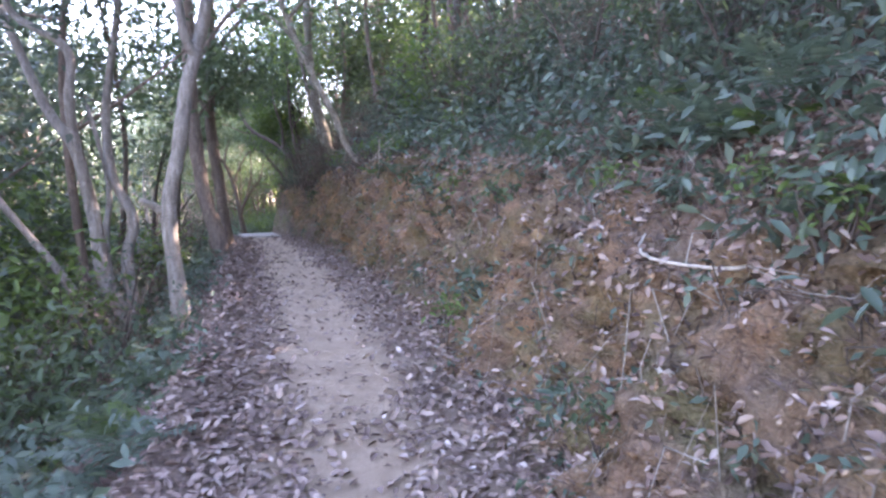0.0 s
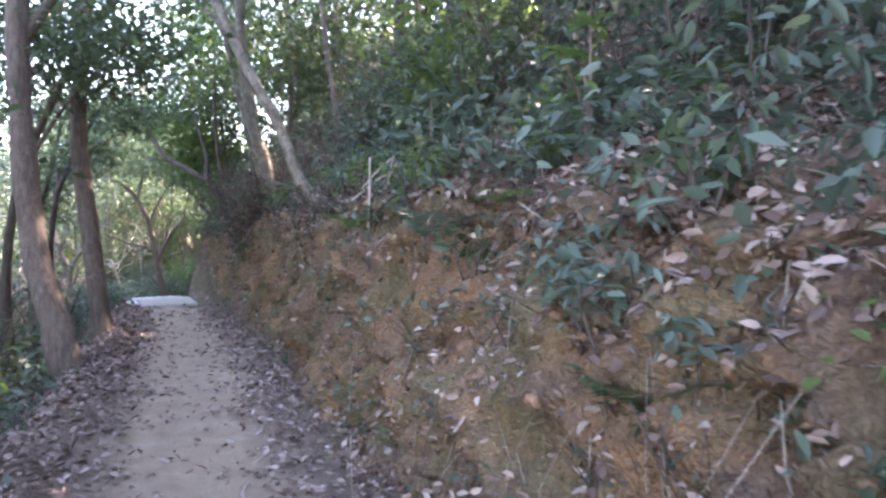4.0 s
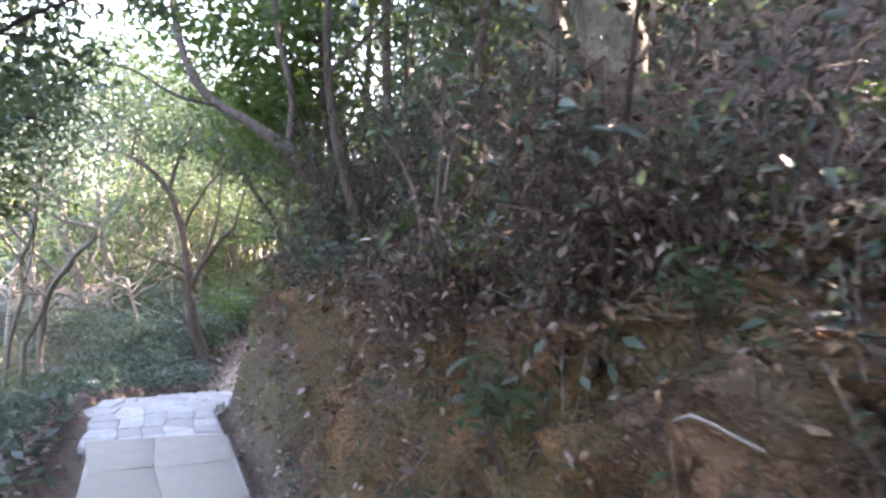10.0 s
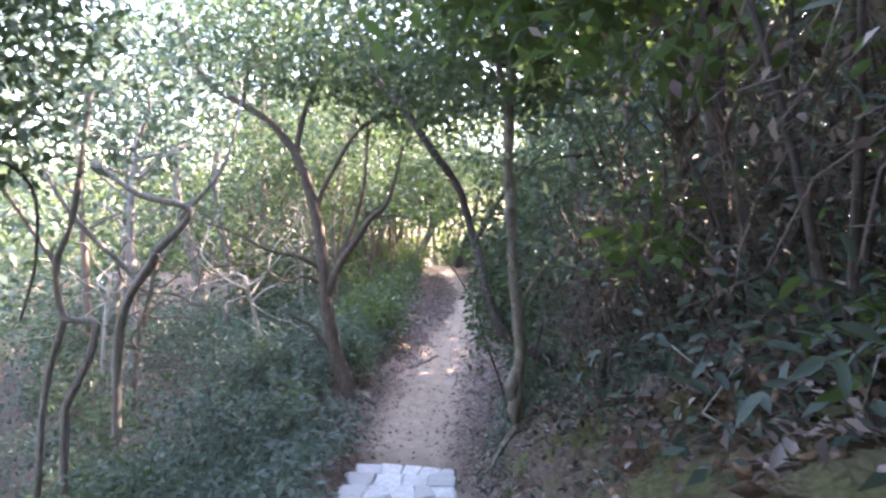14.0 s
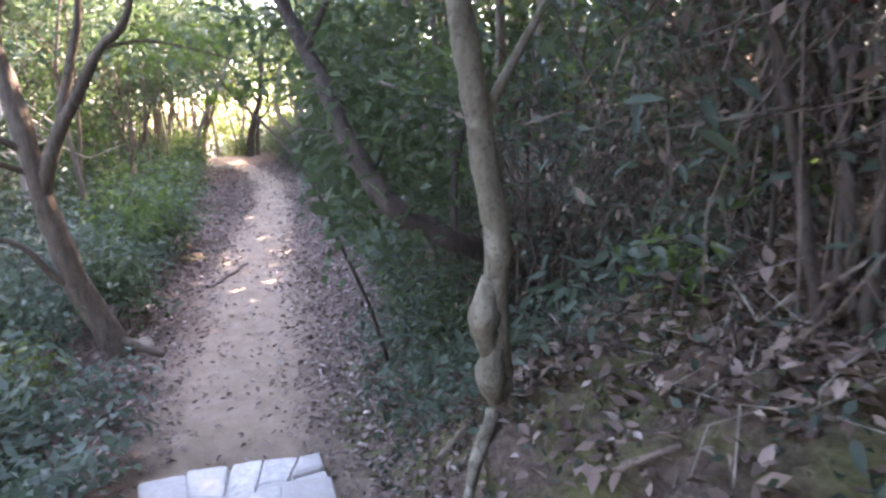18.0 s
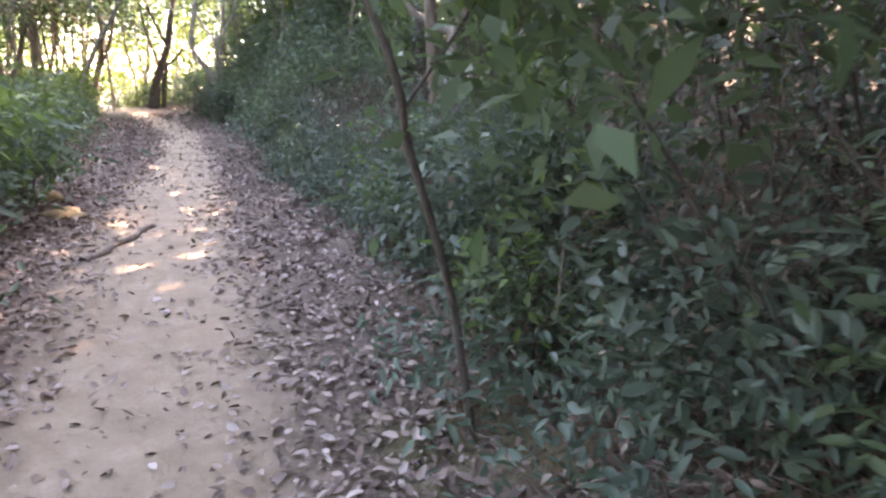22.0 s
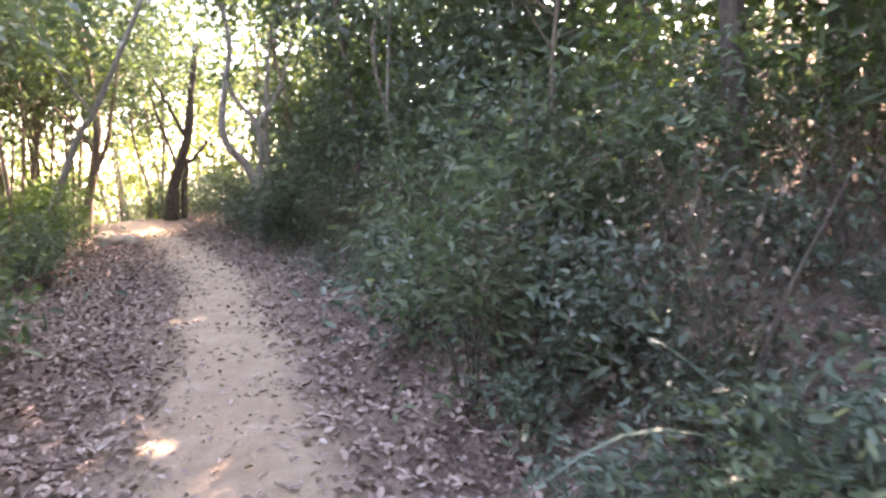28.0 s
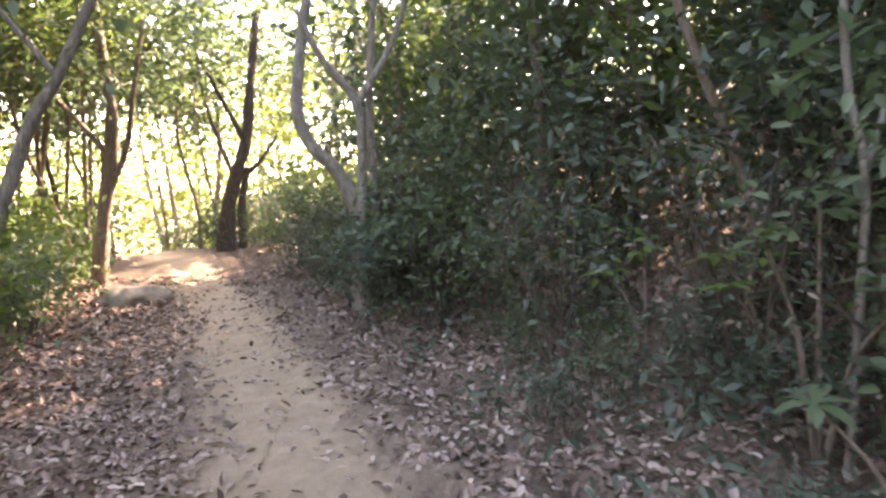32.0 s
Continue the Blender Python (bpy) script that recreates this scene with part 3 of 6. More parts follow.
def landing(ya, yb, x0, x1, z, label, seed, nx, pace, material, play):
    """A low paved platform: a bed of mortar with irregular flagstones let into it."""
    rng = np.random.default_rng(seed)
    cy = (ya + yb) / 2
    ang = math.atan2(centre(yb) - centre(ya), yb - ya)
    w, l = x1 - x0, yb - ya
    ob = empty("paved_landing", (centre(cy) + (x0 + x1) / 2, cy, z), label, "paving", "landings above the steps")
    ob.rotation_euler.z = -ang
    bed = part("bed", lump("bed", (w, l, 0.16), CONCRETE, rng, True, 0.008, 0.03), ob)
    bed.location = (0, 0, -0.094)
    ny = max(2, round(l / pace))
    gx, gy = np.meshgrid(np.linspace(-w / 2 + 0.02, w / 2 - 0.02, nx + 1), np.linspace(-l / 2 + 0.02, l / 2 - 0.02, ny + 1), indexing="ij")
    gx[1:-1] += rng.uniform(-play, play, gx[1:-1].shape)
    gx[0] += rng.uniform(-play, play * 0.3, ny + 1)
    gy[:, 1:-1] += rng.uniform(-play * 0.8, play * 0.8, gy[:, 1:-1].shape)
    for i in range(nx):
        for k in range(ny):
            q = np.array([(gx[p], gy[p]) for p in ((i, k), (i + 1, k), (i + 1, k + 1), (i, k + 1))])
            c = q.mean(0)
            q = q - c
            inner = q * (1 - 0.006 / np.linalg.norm(q, axis=1, keepdims=True))
            top = q * (1 - 0.014 / np.linalg.norm(q, axis=1, keepdims=True))
            tilt = rng.uniform(-0.004, 0.006, 4) + rng.uniform(0, 0.012) * (material == STONE)
            verts = np.vstack([np.c_[inner, np.full(4, -0.03)], np.c_[inner, 0.0105 + tilt], np.c_[top, 0.013 + tilt]])
            n = np.arange(4)
            quads = np.vstack([np.stack([n + o, (n + 1) % 4 + o, (n + 1) % 4 + o + 4, n + o + 4], 1) for o in (0, 4)] + [[[8, 9, 10, 11]]])
            flag = part("flagstone", mesh_of("flagstone", verts, quads, material), ob)
            flag.location = (c[0], c[1], -0.02)


landing(15.95, 17.2, -0.38, 0.47, 0.345, "worn landing of large pale slabs above the steps", 3, 2, 0.62, FLAG, 0.06)
landing(17.2, 18.28, -0.43, 0.5, 0.25, "second pale flagstone landing at the head of the steps", 4, 5, 0.2, STONE, 0.05)
build_steps()


# ---- trees ----
def tree(trunk, limbs, crowns, bark, leaf, label, name="tree", leaf_size=0.115, per=20, spread=0.3, seed=0, sides=10, group="", knobs=0.1, wide=0.42, near=1.0):
    """trunk and limbs: lists of (x, y, z, radius) in the world; crowns: (x, y, z, rx, ry, rz, clumps) in the world."""
    rng = np.random.default_rng(seed + 100)
    base = np.array(trunk[0][:3])
    ob = empty(name, base, label, name.replace("_", " ") if name != "tree" else "tree", group)
    shift = np.array([*base, 0])
    part("trunk", tube("trunk", np.array(trunk) - shift, bark, sides, knobs, seed), ob)
    for k, limb in enumerate(limbs):
        part("limb", tube("limb", np.array(limb) - shift, bark, 6, knobs, seed + k + 1, 4), ob)
    masses = []
    for cx, cy, cz, rx, ry, rz, n in crowns:
        at = clumps(in_ellipsoid(n, np.array([cx, cy, cz]) - base, (rx, ry, rz), rng), per, spread, rng)
        w = at + base
        clear = (np.abs(w[:, 0] - centre(w[:, 1])) > near) | (w[:, 2] > np.interp(w[:, 1], YZ, ZG) + 2.3)
        masses.append(at[clear | (group != "")])
    if group and masses:
        masses = [np.vstack(masses)]
    for at in masses:
        part("crown", leaf_mesh("crown", at, leaf_size, leaf, rng, wide), ob)
    return ob


def on(y, d, lift=0.0):
    """A place on the ground, d metres to the right of the trail's middle."""
    x, z = surface([y], [d])
    return (float(x[0]), y, float(z[0]) + lift)


def rooted(points, sink=0.15):
    """Carry a trunk's first point down into the ground."""
    x, y, z, r = points[0]
    g = float(ground_z(x, y)) - sink
    return [(x, y, g, r * 1.25)] + ([points[0]] if z > g + 0.2 else []) + list(points[1:])


def taper(points, r0, r1):
    n = len(points)
    return [(*p, r0 + (r1 - r0) * k / (n - 1)) for k, p in enumerate(points)]


# pale trees on the outer edge at the start
tree(rooted(taper([(-2.42, 6.3, 0.1), (-2.5, 6.36, 0.7), (-2.54, 6.4, 1.26), (-2.44, 6.5, 1.89), (-2.39, 6.6, 2.38), (-2.32, 6.7, 2.74), (-2.22, 6.8, 3.27), (-2.1, 7.0, 4.6)], 0.078, 0.055)),
     [taper([(-2.3, 6.68, 2.7), (-2.39, 6.6, 2.91), (-2.45, 6.6, 3.4), (-2.7, 6.5, 4.6)], 0.055, 0.03), taper([(-2.56, 6.4, 1.2), (-2.68, 6.35, 1.3), (-2.76, 6.3, 1.34)], 0.05, 0.035),
      taper([(-2.15, 6.9, 4.2), (-1.8, 7.2, 4.9), (-1.2, 7.4, 5.3)], 0.04, 0.015)],
     [(-2.6, 7.4, 4.9, 2.2, 2.2, 1.2, 120)], BARK_PALE, LEAF_MID, "pale smooth-barked tree with a swollen knot beside the trail", seed=1, knobs=0.07)
tree(rooted(taper([(-3.38, 10.6, 0.3), (-3.55, 10.66, 0.9), (-3.7, 10.73, 1.36), (-3.84, 10.87, 2.36), (-3.92, 11.0, 3.37), (-3.95, 11.2, 5.4)], 0.125, 0.085)),
     [taper([(-3.9, 11.0, 3.3), (-3.4, 11.3, 4.2), (-2.8, 11.6, 4.8)], 0.06, 0.02), taper([(-3.93, 11.1, 4.2), (-4.6, 11.0, 5.0), (-5.2, 10.8, 5.5)], 0.06, 0.02)],
     [(-3.9, 11.2, 5.6, 2.4, 2.4, 1.4, 130), (-5.2, 12.0, 3.6, 1.3, 1.3, 0.8, 60)], BARK_BROWN, LEAF_MID, "straight brown-barked tree on the trail's outer edge", seed=2)
tree(rooted(taper([(-4.06, 13.0, 0.3), (-4.15, 13.05, 1.0), (-4.23, 13.1, 1.71), (-4.36, 13.2, 2.66), (-4.32, 13.3, 4.1), (-4.3, 13.5, 5.8)], 0.118, 0.08)),
     [taper([(-4.36, 13.2, 2.9), (-5.0, 13.6, 3.6), (-5.6, 13.9, 3.8)], 0.05, 0.02), taper([(-4.32, 13.3, 4.0), (-3.7, 13.8, 4.9), (-3.1, 14.2, 5.4)], 0.05, 0.02)],
     [(-4.4, 14.4, 5.4, 2.4, 2.4, 1.4, 140), (-5.9, 14.6, 3.7, 1.5, 1.5, 0.9, 80)], BARK_BROWN, LEAF_MID, "slender brown tree standing at the trail's edge", seed=3)
tree(rooted(taper([(-3.1, 6.9, -0.3), (-3.3, 6.95, 0.2), (-3.49, 7.0, 0.5), (-3.61, 7.1, 1.2), (-3.82, 7.2, 1.91), (-4.14, 7.3, 2.34), (-4.6, 7.4, 3.4)], 0.085, 0.045)),
     [taper([(-3.15, 6.95, -0.1), (-3.36, 7.26, 0.7), (-3.29, 7.32, 1.12), (-3.52, 7.38, 1.61), (-3.57, 7.44, 2.34), (-3.44, 7.5, 3.18), (-3.3, 7.6, 4.4)], 0.07, 0.035),
      taper([(-3.15, 6.9, -0.2), (-3.45, 6.5, 0.35), (-3.66, 6.4, 0.75), (-4.1, 6.2, 1.5)], 0.065, 0.03),
      taper([(-3.62, 7.1, 1.25), (-3.7, 6.95, 2.23), (-3.64, 6.9, 2.81), (-3.97, 6.9, 3.06), (-4.2, 6.9, 3.25), (-4.3, 6.9, 3.8)], 0.055, 0.03),
      taper([(-3.4, 7.0, 0.3), (-3.6, 7.3, 0.9), (-3.62, 7.5, 1.5), (-3.9, 7.7, 2.4)], 0.05, 0.02)],
     [(-4.4, 7.6, 3.9, 2.0, 2.0, 1.2, 110)], BARK_PALE, LEAF_DARK, "many-stemmed pale tree with twisting branches on the slope", seed=4, knobs=0.07)
# leafy tree reaching in over the trail's outer side
tree(rooted(taper([(-4.9, 12.6, 0.0), (-4.95, 12.6, 1.0), (-4.8, 12.7, 2.2), (-4.4, 12.8, 3.2), (-3.9, 12.9, 4.2)], 0.06, 0.03)),
     [taper([(-4.75, 12.7, 2.3), (-4.2, 12.4, 2.9), (-3.6, 12.0, 3.3), (-3.1, 11.4, 3.4)], 0.028, 0.009), taper([(-4.4, 12.8, 3.2), (-4.7, 13.2, 3.7), (-4.9, 13.5, 4.4)], 0.026, 0.01)],
     [(-4.0, 12.8, 3.7, 0.9, 0.9, 0.65, 120), (-3.2, 11.5, 3.4, 0.7, 0.7, 0.45, 60), (-4.6, 13.2, 4.1, 0.9, 0.9, 0.6, 90)], BARK_UMBER, LEAF_MID, "leafy dark-stemmed tree reaching in over the trail", seed=41, leaf_size=0.1, per=16, spread=0.22, knobs=0.07)
# leaning tree and the pair of trunks on top of the cut bank
tree(taper([(-0.8, 10.62, 1.45), (-1.05, 10.68, 1.62), (-1.2, 10.73, 1.74), (-1.3, 10.78, 1.86), (-1.44, 10.85, 2.05), (-1.55, 10.95, 2.33), (-1.66, 11.05, 2.59), (-1.87, 11.15, 2.98), (-2.03, 11.25, 3.29), (-2.5, 11.5, 4.4), (-2.7, 11.7, 5.6)], 0.06, 0.045),
     [taper([(-1.24, 10.7, 1.7), (-1.3, 10.6, 1.62), (-1.22, 10.5, 1.6), (-1.12, 10.48, 1.68)], 0.028, 0.014), taper([(-2.4, 11.4, 4.2), (-1.8, 11.8, 5.0), (-1.2, 12.0, 5.4)], 0.04, 0.015)],
     [(-2.5, 11.8, 5.8, 1.9, 1.9, 0.9, 90)], BARK_MOSS, LEAF_MID, "leaning lichened tree rooted at the top of the bank", seed=5, knobs=0.06)
tree(rooted(taper([(-2.26, 14.68, 1.75), (-2.32, 14.68, 2.14), (-2.42, 14.74, 2.6), (-2.58, 14.82, 3.15), (-2.75, 15.0, 4.4), (-2.8, 15.3, 6.2)], 0.105, 0.08)),
     [taper([(-2.3, 14.75, 1.8), (-2.48, 14.85, 2.3), (-2.62, 14.95, 2.8), (-2.78, 15.05, 3.4), (-3.2, 15.4, 5.2)], 0.06, 0.04), taper([(-2.75, 15.0, 4.3), (-3.6, 15.6, 5.2), (-4.3, 16.0, 5.6)], 0.06, 0.02),
      taper([(-2.28, 14.62, 1.9), (-2.3, 14.5, 1.95), (-2.2, 14.45, 1.88), (-2.02, 14.42, 1.74), (-1.9, 14.4, 1.62)], 0.028, 0.012), taper([(-2.34, 14.6, 1.9), (-2.5, 14.5, 1.9), (-2.62, 14.45, 1.96)], 0.02, 0.008),
      taper([(-2.36, 14.66, 1.85), (-2.52, 14.62, 1.7), (-2.58, 14.6, 1.5), (-2.56, 14.6, 1.32)], 0.02, 0.008)],
     [(-3.0, 16.2, 5.7, 2.8, 2.8, 1.6, 180), (-3.4, 18.6, 4.2, 1.3, 1.3, 0.8, 60)], BARK_MOSS, LEAF_MID, "stout twin-trunked lichened tree on top of the bank", seed=6)
# leaning tree and thin trunks over the landing; their light green has sunlight painted in
tree(rooted(taper([(-3.7, 18.9, 1.5), (-3.85, 18.93, 1.85), (-4.02, 18.97, 2.2), (-4.3, 19.0, 2.52), (-4.71, 19.2, 2.8), (-5.11, 19.45, 3.0), (-5.45, 19.6, 3.3), (-5.8, 19.9, 4.0), (-6.0, 20.2, 5.0)], 0.07, 0.035)),
     [taper([(-4.3, 19.0, 2.52), (-4.35, 19.2, 3.1), (-4.6, 19.4, 3.9), (-4.7, 19.7, 4.8)], 0.05, 0.02), taper([(-5.11, 19.45, 3.0), (-5.5, 19.3, 3.05), (-5.9, 19.2, 3.25), (-6.3, 19.0, 3.3)], 0.02, 0.008),
      taper([(-4.0, 18.97, 2.15), (-3.8, 18.7, 2.5), (-3.7, 18.3, 2.7), (-3.5, 17.9, 2.75)], 0.028, 0.01)],
     [(-5.6, 20.2, 4.4, 1.3, 1.3, 0.8, 70), (-4.6, 19.8, 4.6, 1.4, 1.4, 0.8, 70)], BARK_UMBER, LEAF_LIGHT, "crooked brown tree leaning over the head of the steps", seed=31, knobs=0.08, leaf_size=0.1)
tree(rooted(taper([(-3.4, 17.45, 1.5), (-3.45, 17.48, 1.8), (-3.58, 17.58, 2.2), (-3.7, 17.68, 2.6), (-3.8, 17.75, 3.3), (-3.85, 17.9, 4.8)], 0.04, 0.028)),
     [taper([(-3.75, 17.7, 3.0), (-3.4, 17.9, 3.5), (-3.1, 18.0, 4.2)], 0.02, 0.008)],
     [(-3.9, 18.0, 4.9, 1.5, 1.5, 0.8, 80)], BARK_UMBER, LEAF_LIGHT, "thin straight brown tree on the brow of the bank", seed=32, knobs=0.06)
tree(rooted(taper([(-3.95, 20.5, 1.2), (-4.06, 20.5, 2.46), (-4.26, 20.5, 3.3), (-4.34, 20.5, 4.05), (-4.43, 20.5, 4.96), (-4.5, 20.6, 6.5)], 0.045, 0.03)),
     [taper([(-4.3, 20.5, 3.9), (-4.9, 20.9, 4.6), (-5.4, 21.2, 4.9)], 0.03, 0.012)], [(-4.6, 20.9, 5.8, 2.2, 2.2, 1.4, 120), (-5.2, 20.9, 4.2, 1.2, 1.2, 0.7, 60), (-5.0, 21.6, 3.5, 1.0, 1.2, 0.8, 70), (-4.6, 20.9, 3.2, 0.9, 0.9, 0.6, 60)], BARK_DARK, LEAF_LIGHT, "thin straight tree above the steps", seed=7, leaf_size=0.16)
# forked tree below the steps
tree(rooted(taper([(-7.4, 26.7, -0.95), (-7.5, 26.68, -0.7), (-7.64, 26.65, -0.34), (-7.73, 26.62, 0.1), (-7.8, 26.6, 0.5), (-7.88, 26.6, 1.1), (-7.98, 26.6, 1.6), (-8.13, 26.55, 2.1), (-8.28, 26.5, 2.45), (-8.6, 26.4, 2.85), (-9.0, 26.3, 3.1), (-9.5, 26.2, 3.4), (-9.9, 26.0, 4.2)], 0.125, 0.03)),
     [taper([(-8.28, 26.5, 2.42), (-8.2, 26.5, 2.95), (-8.0, 26.55, 3.6), (-7.9, 26.6, 4.3)], 0.05, 0.02),
      taper([(-7.8, 26.6, 0.42), (-7.62, 26.55, 0.88), (-7.36, 26.5, 1.28), (-7.15, 26.45, 1.6), (-6.9, 26.4, 1.85), (-6.7, 26.3, 2.6)], 0.075, 0.02),
      taper([(-7.62, 26.55, 0.8), (-7.45, 26.6, 1.45), (-7.32, 26.65, 2.0), (-7.3, 26.7, 3.0)], 0.05, 0.02),
      taper([(-7.9, 26.6, 1.2), (-7.95, 26.62, 1.8), (-7.75, 26.65, 2.3), (-7.45, 26.65, 2.8), (-7.1, 26.65, 3.02), (-6.6, 26.6, 3.05), (-6.1, 26.5, 2.95)], 0.045, 0.014),
      taper([(-7.62, 26.64, -0.4), (-7.78, 26.55, -0.22), (-7.95, 26.45, 0.06), (-8.2, 26.3, 0.2)], 0.045, 0.016),
      taper([(-7.85, 26.6, 0.8), (-8.1, 26.4, 1.0), (-8.5, 26.2, 1.1), (-9.0, 26.0, 1.35), (-9.5, 25.9, 1.5)], 0.035, 0.01),
      taper([(-7.83, 26.6, 0.62), (-8.05, 26.4, 0.75), (-8.25, 26.2, 0.68), (-8.6, 26.0, 0.9), (-9.1, 25.8, 0.85)], 0.028, 0.008),
      taper([(-7.15, 26.45, 1.6), (-6.8, 26.5, 1.66), (-6.3, 26.6, 1.55), (-5.8, 26.7, 1.38)], 0.016, 0.006),
      taper([(-7.42, 26.7, -0.85), (-7.22, 26.62, -0.93), (-7.0, 26.6, -1.03)], 0.06, 0.025), taper([(-9.0, 26.3, 3.1), (-8.9, 26.3, 3.7), (-8.7, 26.5, 4.3)], 0.035, 0.012)],
     [(-9.3, 26.0, 4.3, 1.9, 1.7, 1.0, 110), (-6.6, 25.9, 3.9, 1.5, 1.5, 0.7, 120), (-7.9, 26.8, 4.9, 1.6, 1.6, 0.8, 110), (-8.2, 26.4, 3.6, 1.2, 1.0, 0.6, 90), (-7.0, 26.8, 3.5, 0.9, 0.9, 0.6, 110), (-6.2, 26.4, 3.3, 0.9, 0.9, 0.5, 90)], BARK_UMBER, LEAF_MID, "forked tree with spreading limbs beside the trail below the steps", seed=8, knobs=0.08)
tree(rooted(taper([(-8.7, 22.5, -0.8), (-8.7, 22.5, -0.2), (-8.68, 22.5, -0.05), (-8.48, 22.5, 0.37), (-8.45, 22.5, 0.65), (-8.73, 22.5, 0.68), (-8.81, 22.5, 1.13), (-8.67, 22.5, 1.53), (-8.6, 22.6, 2.6)], 0.04, 0.025)),
     [taper([(-8.73, 22.5, 0.66), (-8.9, 22.5, -0.01), (-8.95, 22.5, -0.9)], 0.03, 0.03), taper([(-8.8, 22.5, 1.1), (-9.3, 22.4, 1.8), (-9.8, 22.3, 2.5)], 0.025, 0.012)],
     [(-9.2, 22.4, 2.9, 1.4, 1.3, 1.0, 110)], BARK_PALE, LEAF_GREY, "crooked pale sapling bent back on itself on the slope", seed=9)
tree(rooted(taper([(-9.6, 24.6, -2.0), (-9.5, 24.4, 0.2), (-8.99, 24.2, 1.03), (-8.92, 24.2, 1.17), (-8.56, 24.2, 1.61), (-9.17, 24.2, 1.76), (-9.8, 24.3, 2.1)], 0.06, 0.03)),
     [taper([(-9.2, 24.3, 0.8), (-9.9, 24.1, 1.5), (-10.3, 24.0, 2.2)], 0.04, 0.015), taper([(-8.7, 24.2, 1.5), (-8.3, 24.4, 2.1), (-8.2, 24.6, 2.9)], 0.03, 0.012)],
     [(-9.3, 24.3, 3.0, 1.4, 1.3, 0.8, 50)], BARK_PALE, LEAF_GREY, "pale twisted tree with bare contorted branches", seed=10)
# fresh green spray leaning out above the steps
tree(rooted(taper([(-3.95, 19.95, 1.0), (-4.02, 19.9, 1.5), (-4.15, 19.85, 2.0), (-4.4, 19.75, 2.3)], 0.016, 0.007)),
     [taper([(-4.05, 19.9, 1.45), (-4.2, 20.05, 1.65), (-4.32, 20.15, 1.62)], 0.008, 0.004), taper([(-4.15, 19.85, 2.0), (-4.1, 19.5, 2.3), (-4.0, 19.2, 2.45)], 0.009, 0.004)],
     [(-4.42, 19.75, 2.3, 0.36, 0.32, 0.16, 16), (-4.3, 20.12, 1.66, 0.26, 0.26, 0.16, 9), (-4.0, 19.2, 2.5, 0.35, 0.3, 0.16, 12)], BARK_BROWN, LEAF_LIGHT, "sapling with fresh green leaves leaning out above the steps", name="sapling", seed=34, per=9, spread=0.09, leaf_size=0.105, near=0.6)
# leafy tree standing out over the landings
tree(rooted(taper([(-6.5, 17.0, -0.4), (-6.55, 17.05, 0.9), (-6.4, 17.1, 2.2), (-6.0, 17.2, 3.2), (-5.5, 17.2, 4.0)], 0.055, 0.028)),
     [taper([(-6.3, 17.1, 2.5), (-5.8, 17.1, 3.0), (-5.3, 17.2, 3.3), (-4.9, 17.3, 3.5)], 0.024, 0.008), taper([(-6.4, 17.1, 2.2), (-6.6, 17.6, 2.8), (-6.5, 18.1, 3.2)], 0.024, 0.008)],
     [(-5.6, 17.2, 3.6, 0.9, 0.8, 0.5, 100), (-5.9, 17.4, 2.9, 0.5, 0.6, 0.4, 45), (-4.9, 17.4, 3.8, 0.7, 0.7, 0.35, 50)], BARK_DARK, LEAF_MID, "dark leafy tree standing out over the landings", seed=42, leaf_size=0.1, per=15, spread=0.2)
# leafy tree whose boughs hang beside the steps
tree(rooted(taper([(-8.6, 20.6, -1.0), (-8.7, 20.7, 0.4), (-8.6, 20.8, 1.6), (-8.3, 20.9, 2.8), (-8.0, 21.0, 4.2)], 0.07, 0.04)),
     [taper([(-8.45, 20.85, 2.2), (-8.0, 20.6, 2.7), (-7.6, 20.4, 2.9), (-7.2, 20.2, 2.8)], 0.03, 0.01), taper([(-8.3, 20.9, 2.8), (-7.7, 21.2, 3.5), (-7.2, 21.4, 3.9)], 0.03, 0.01), taper([(-8.6, 20.8, 1.7), (-8.2, 21.0, 1.9), (-7.9, 21.1, 1.75), (-7.85, 21.1, 1.3), (-7.95, 21.1, 0.9)], 0.018, 0.007)],
     [(-8.2, 20.8, 3.0, 0.9, 0.9, 0.9, 150), (-7.5, 20.4, 3.1, 0.6, 0.6, 0.5, 60), (-8.0, 21.2, 4.3, 1.3, 1.2, 0.7, 90), (-8.2, 21.0, 2.0, 0.5, 0.5, 0.4, 36)], BARK_DARK, LEAF_MID, "dark leafy tree with boughs hanging beside the steps", seed=33, leaf_size=0.1, per=16, spread=0.2)
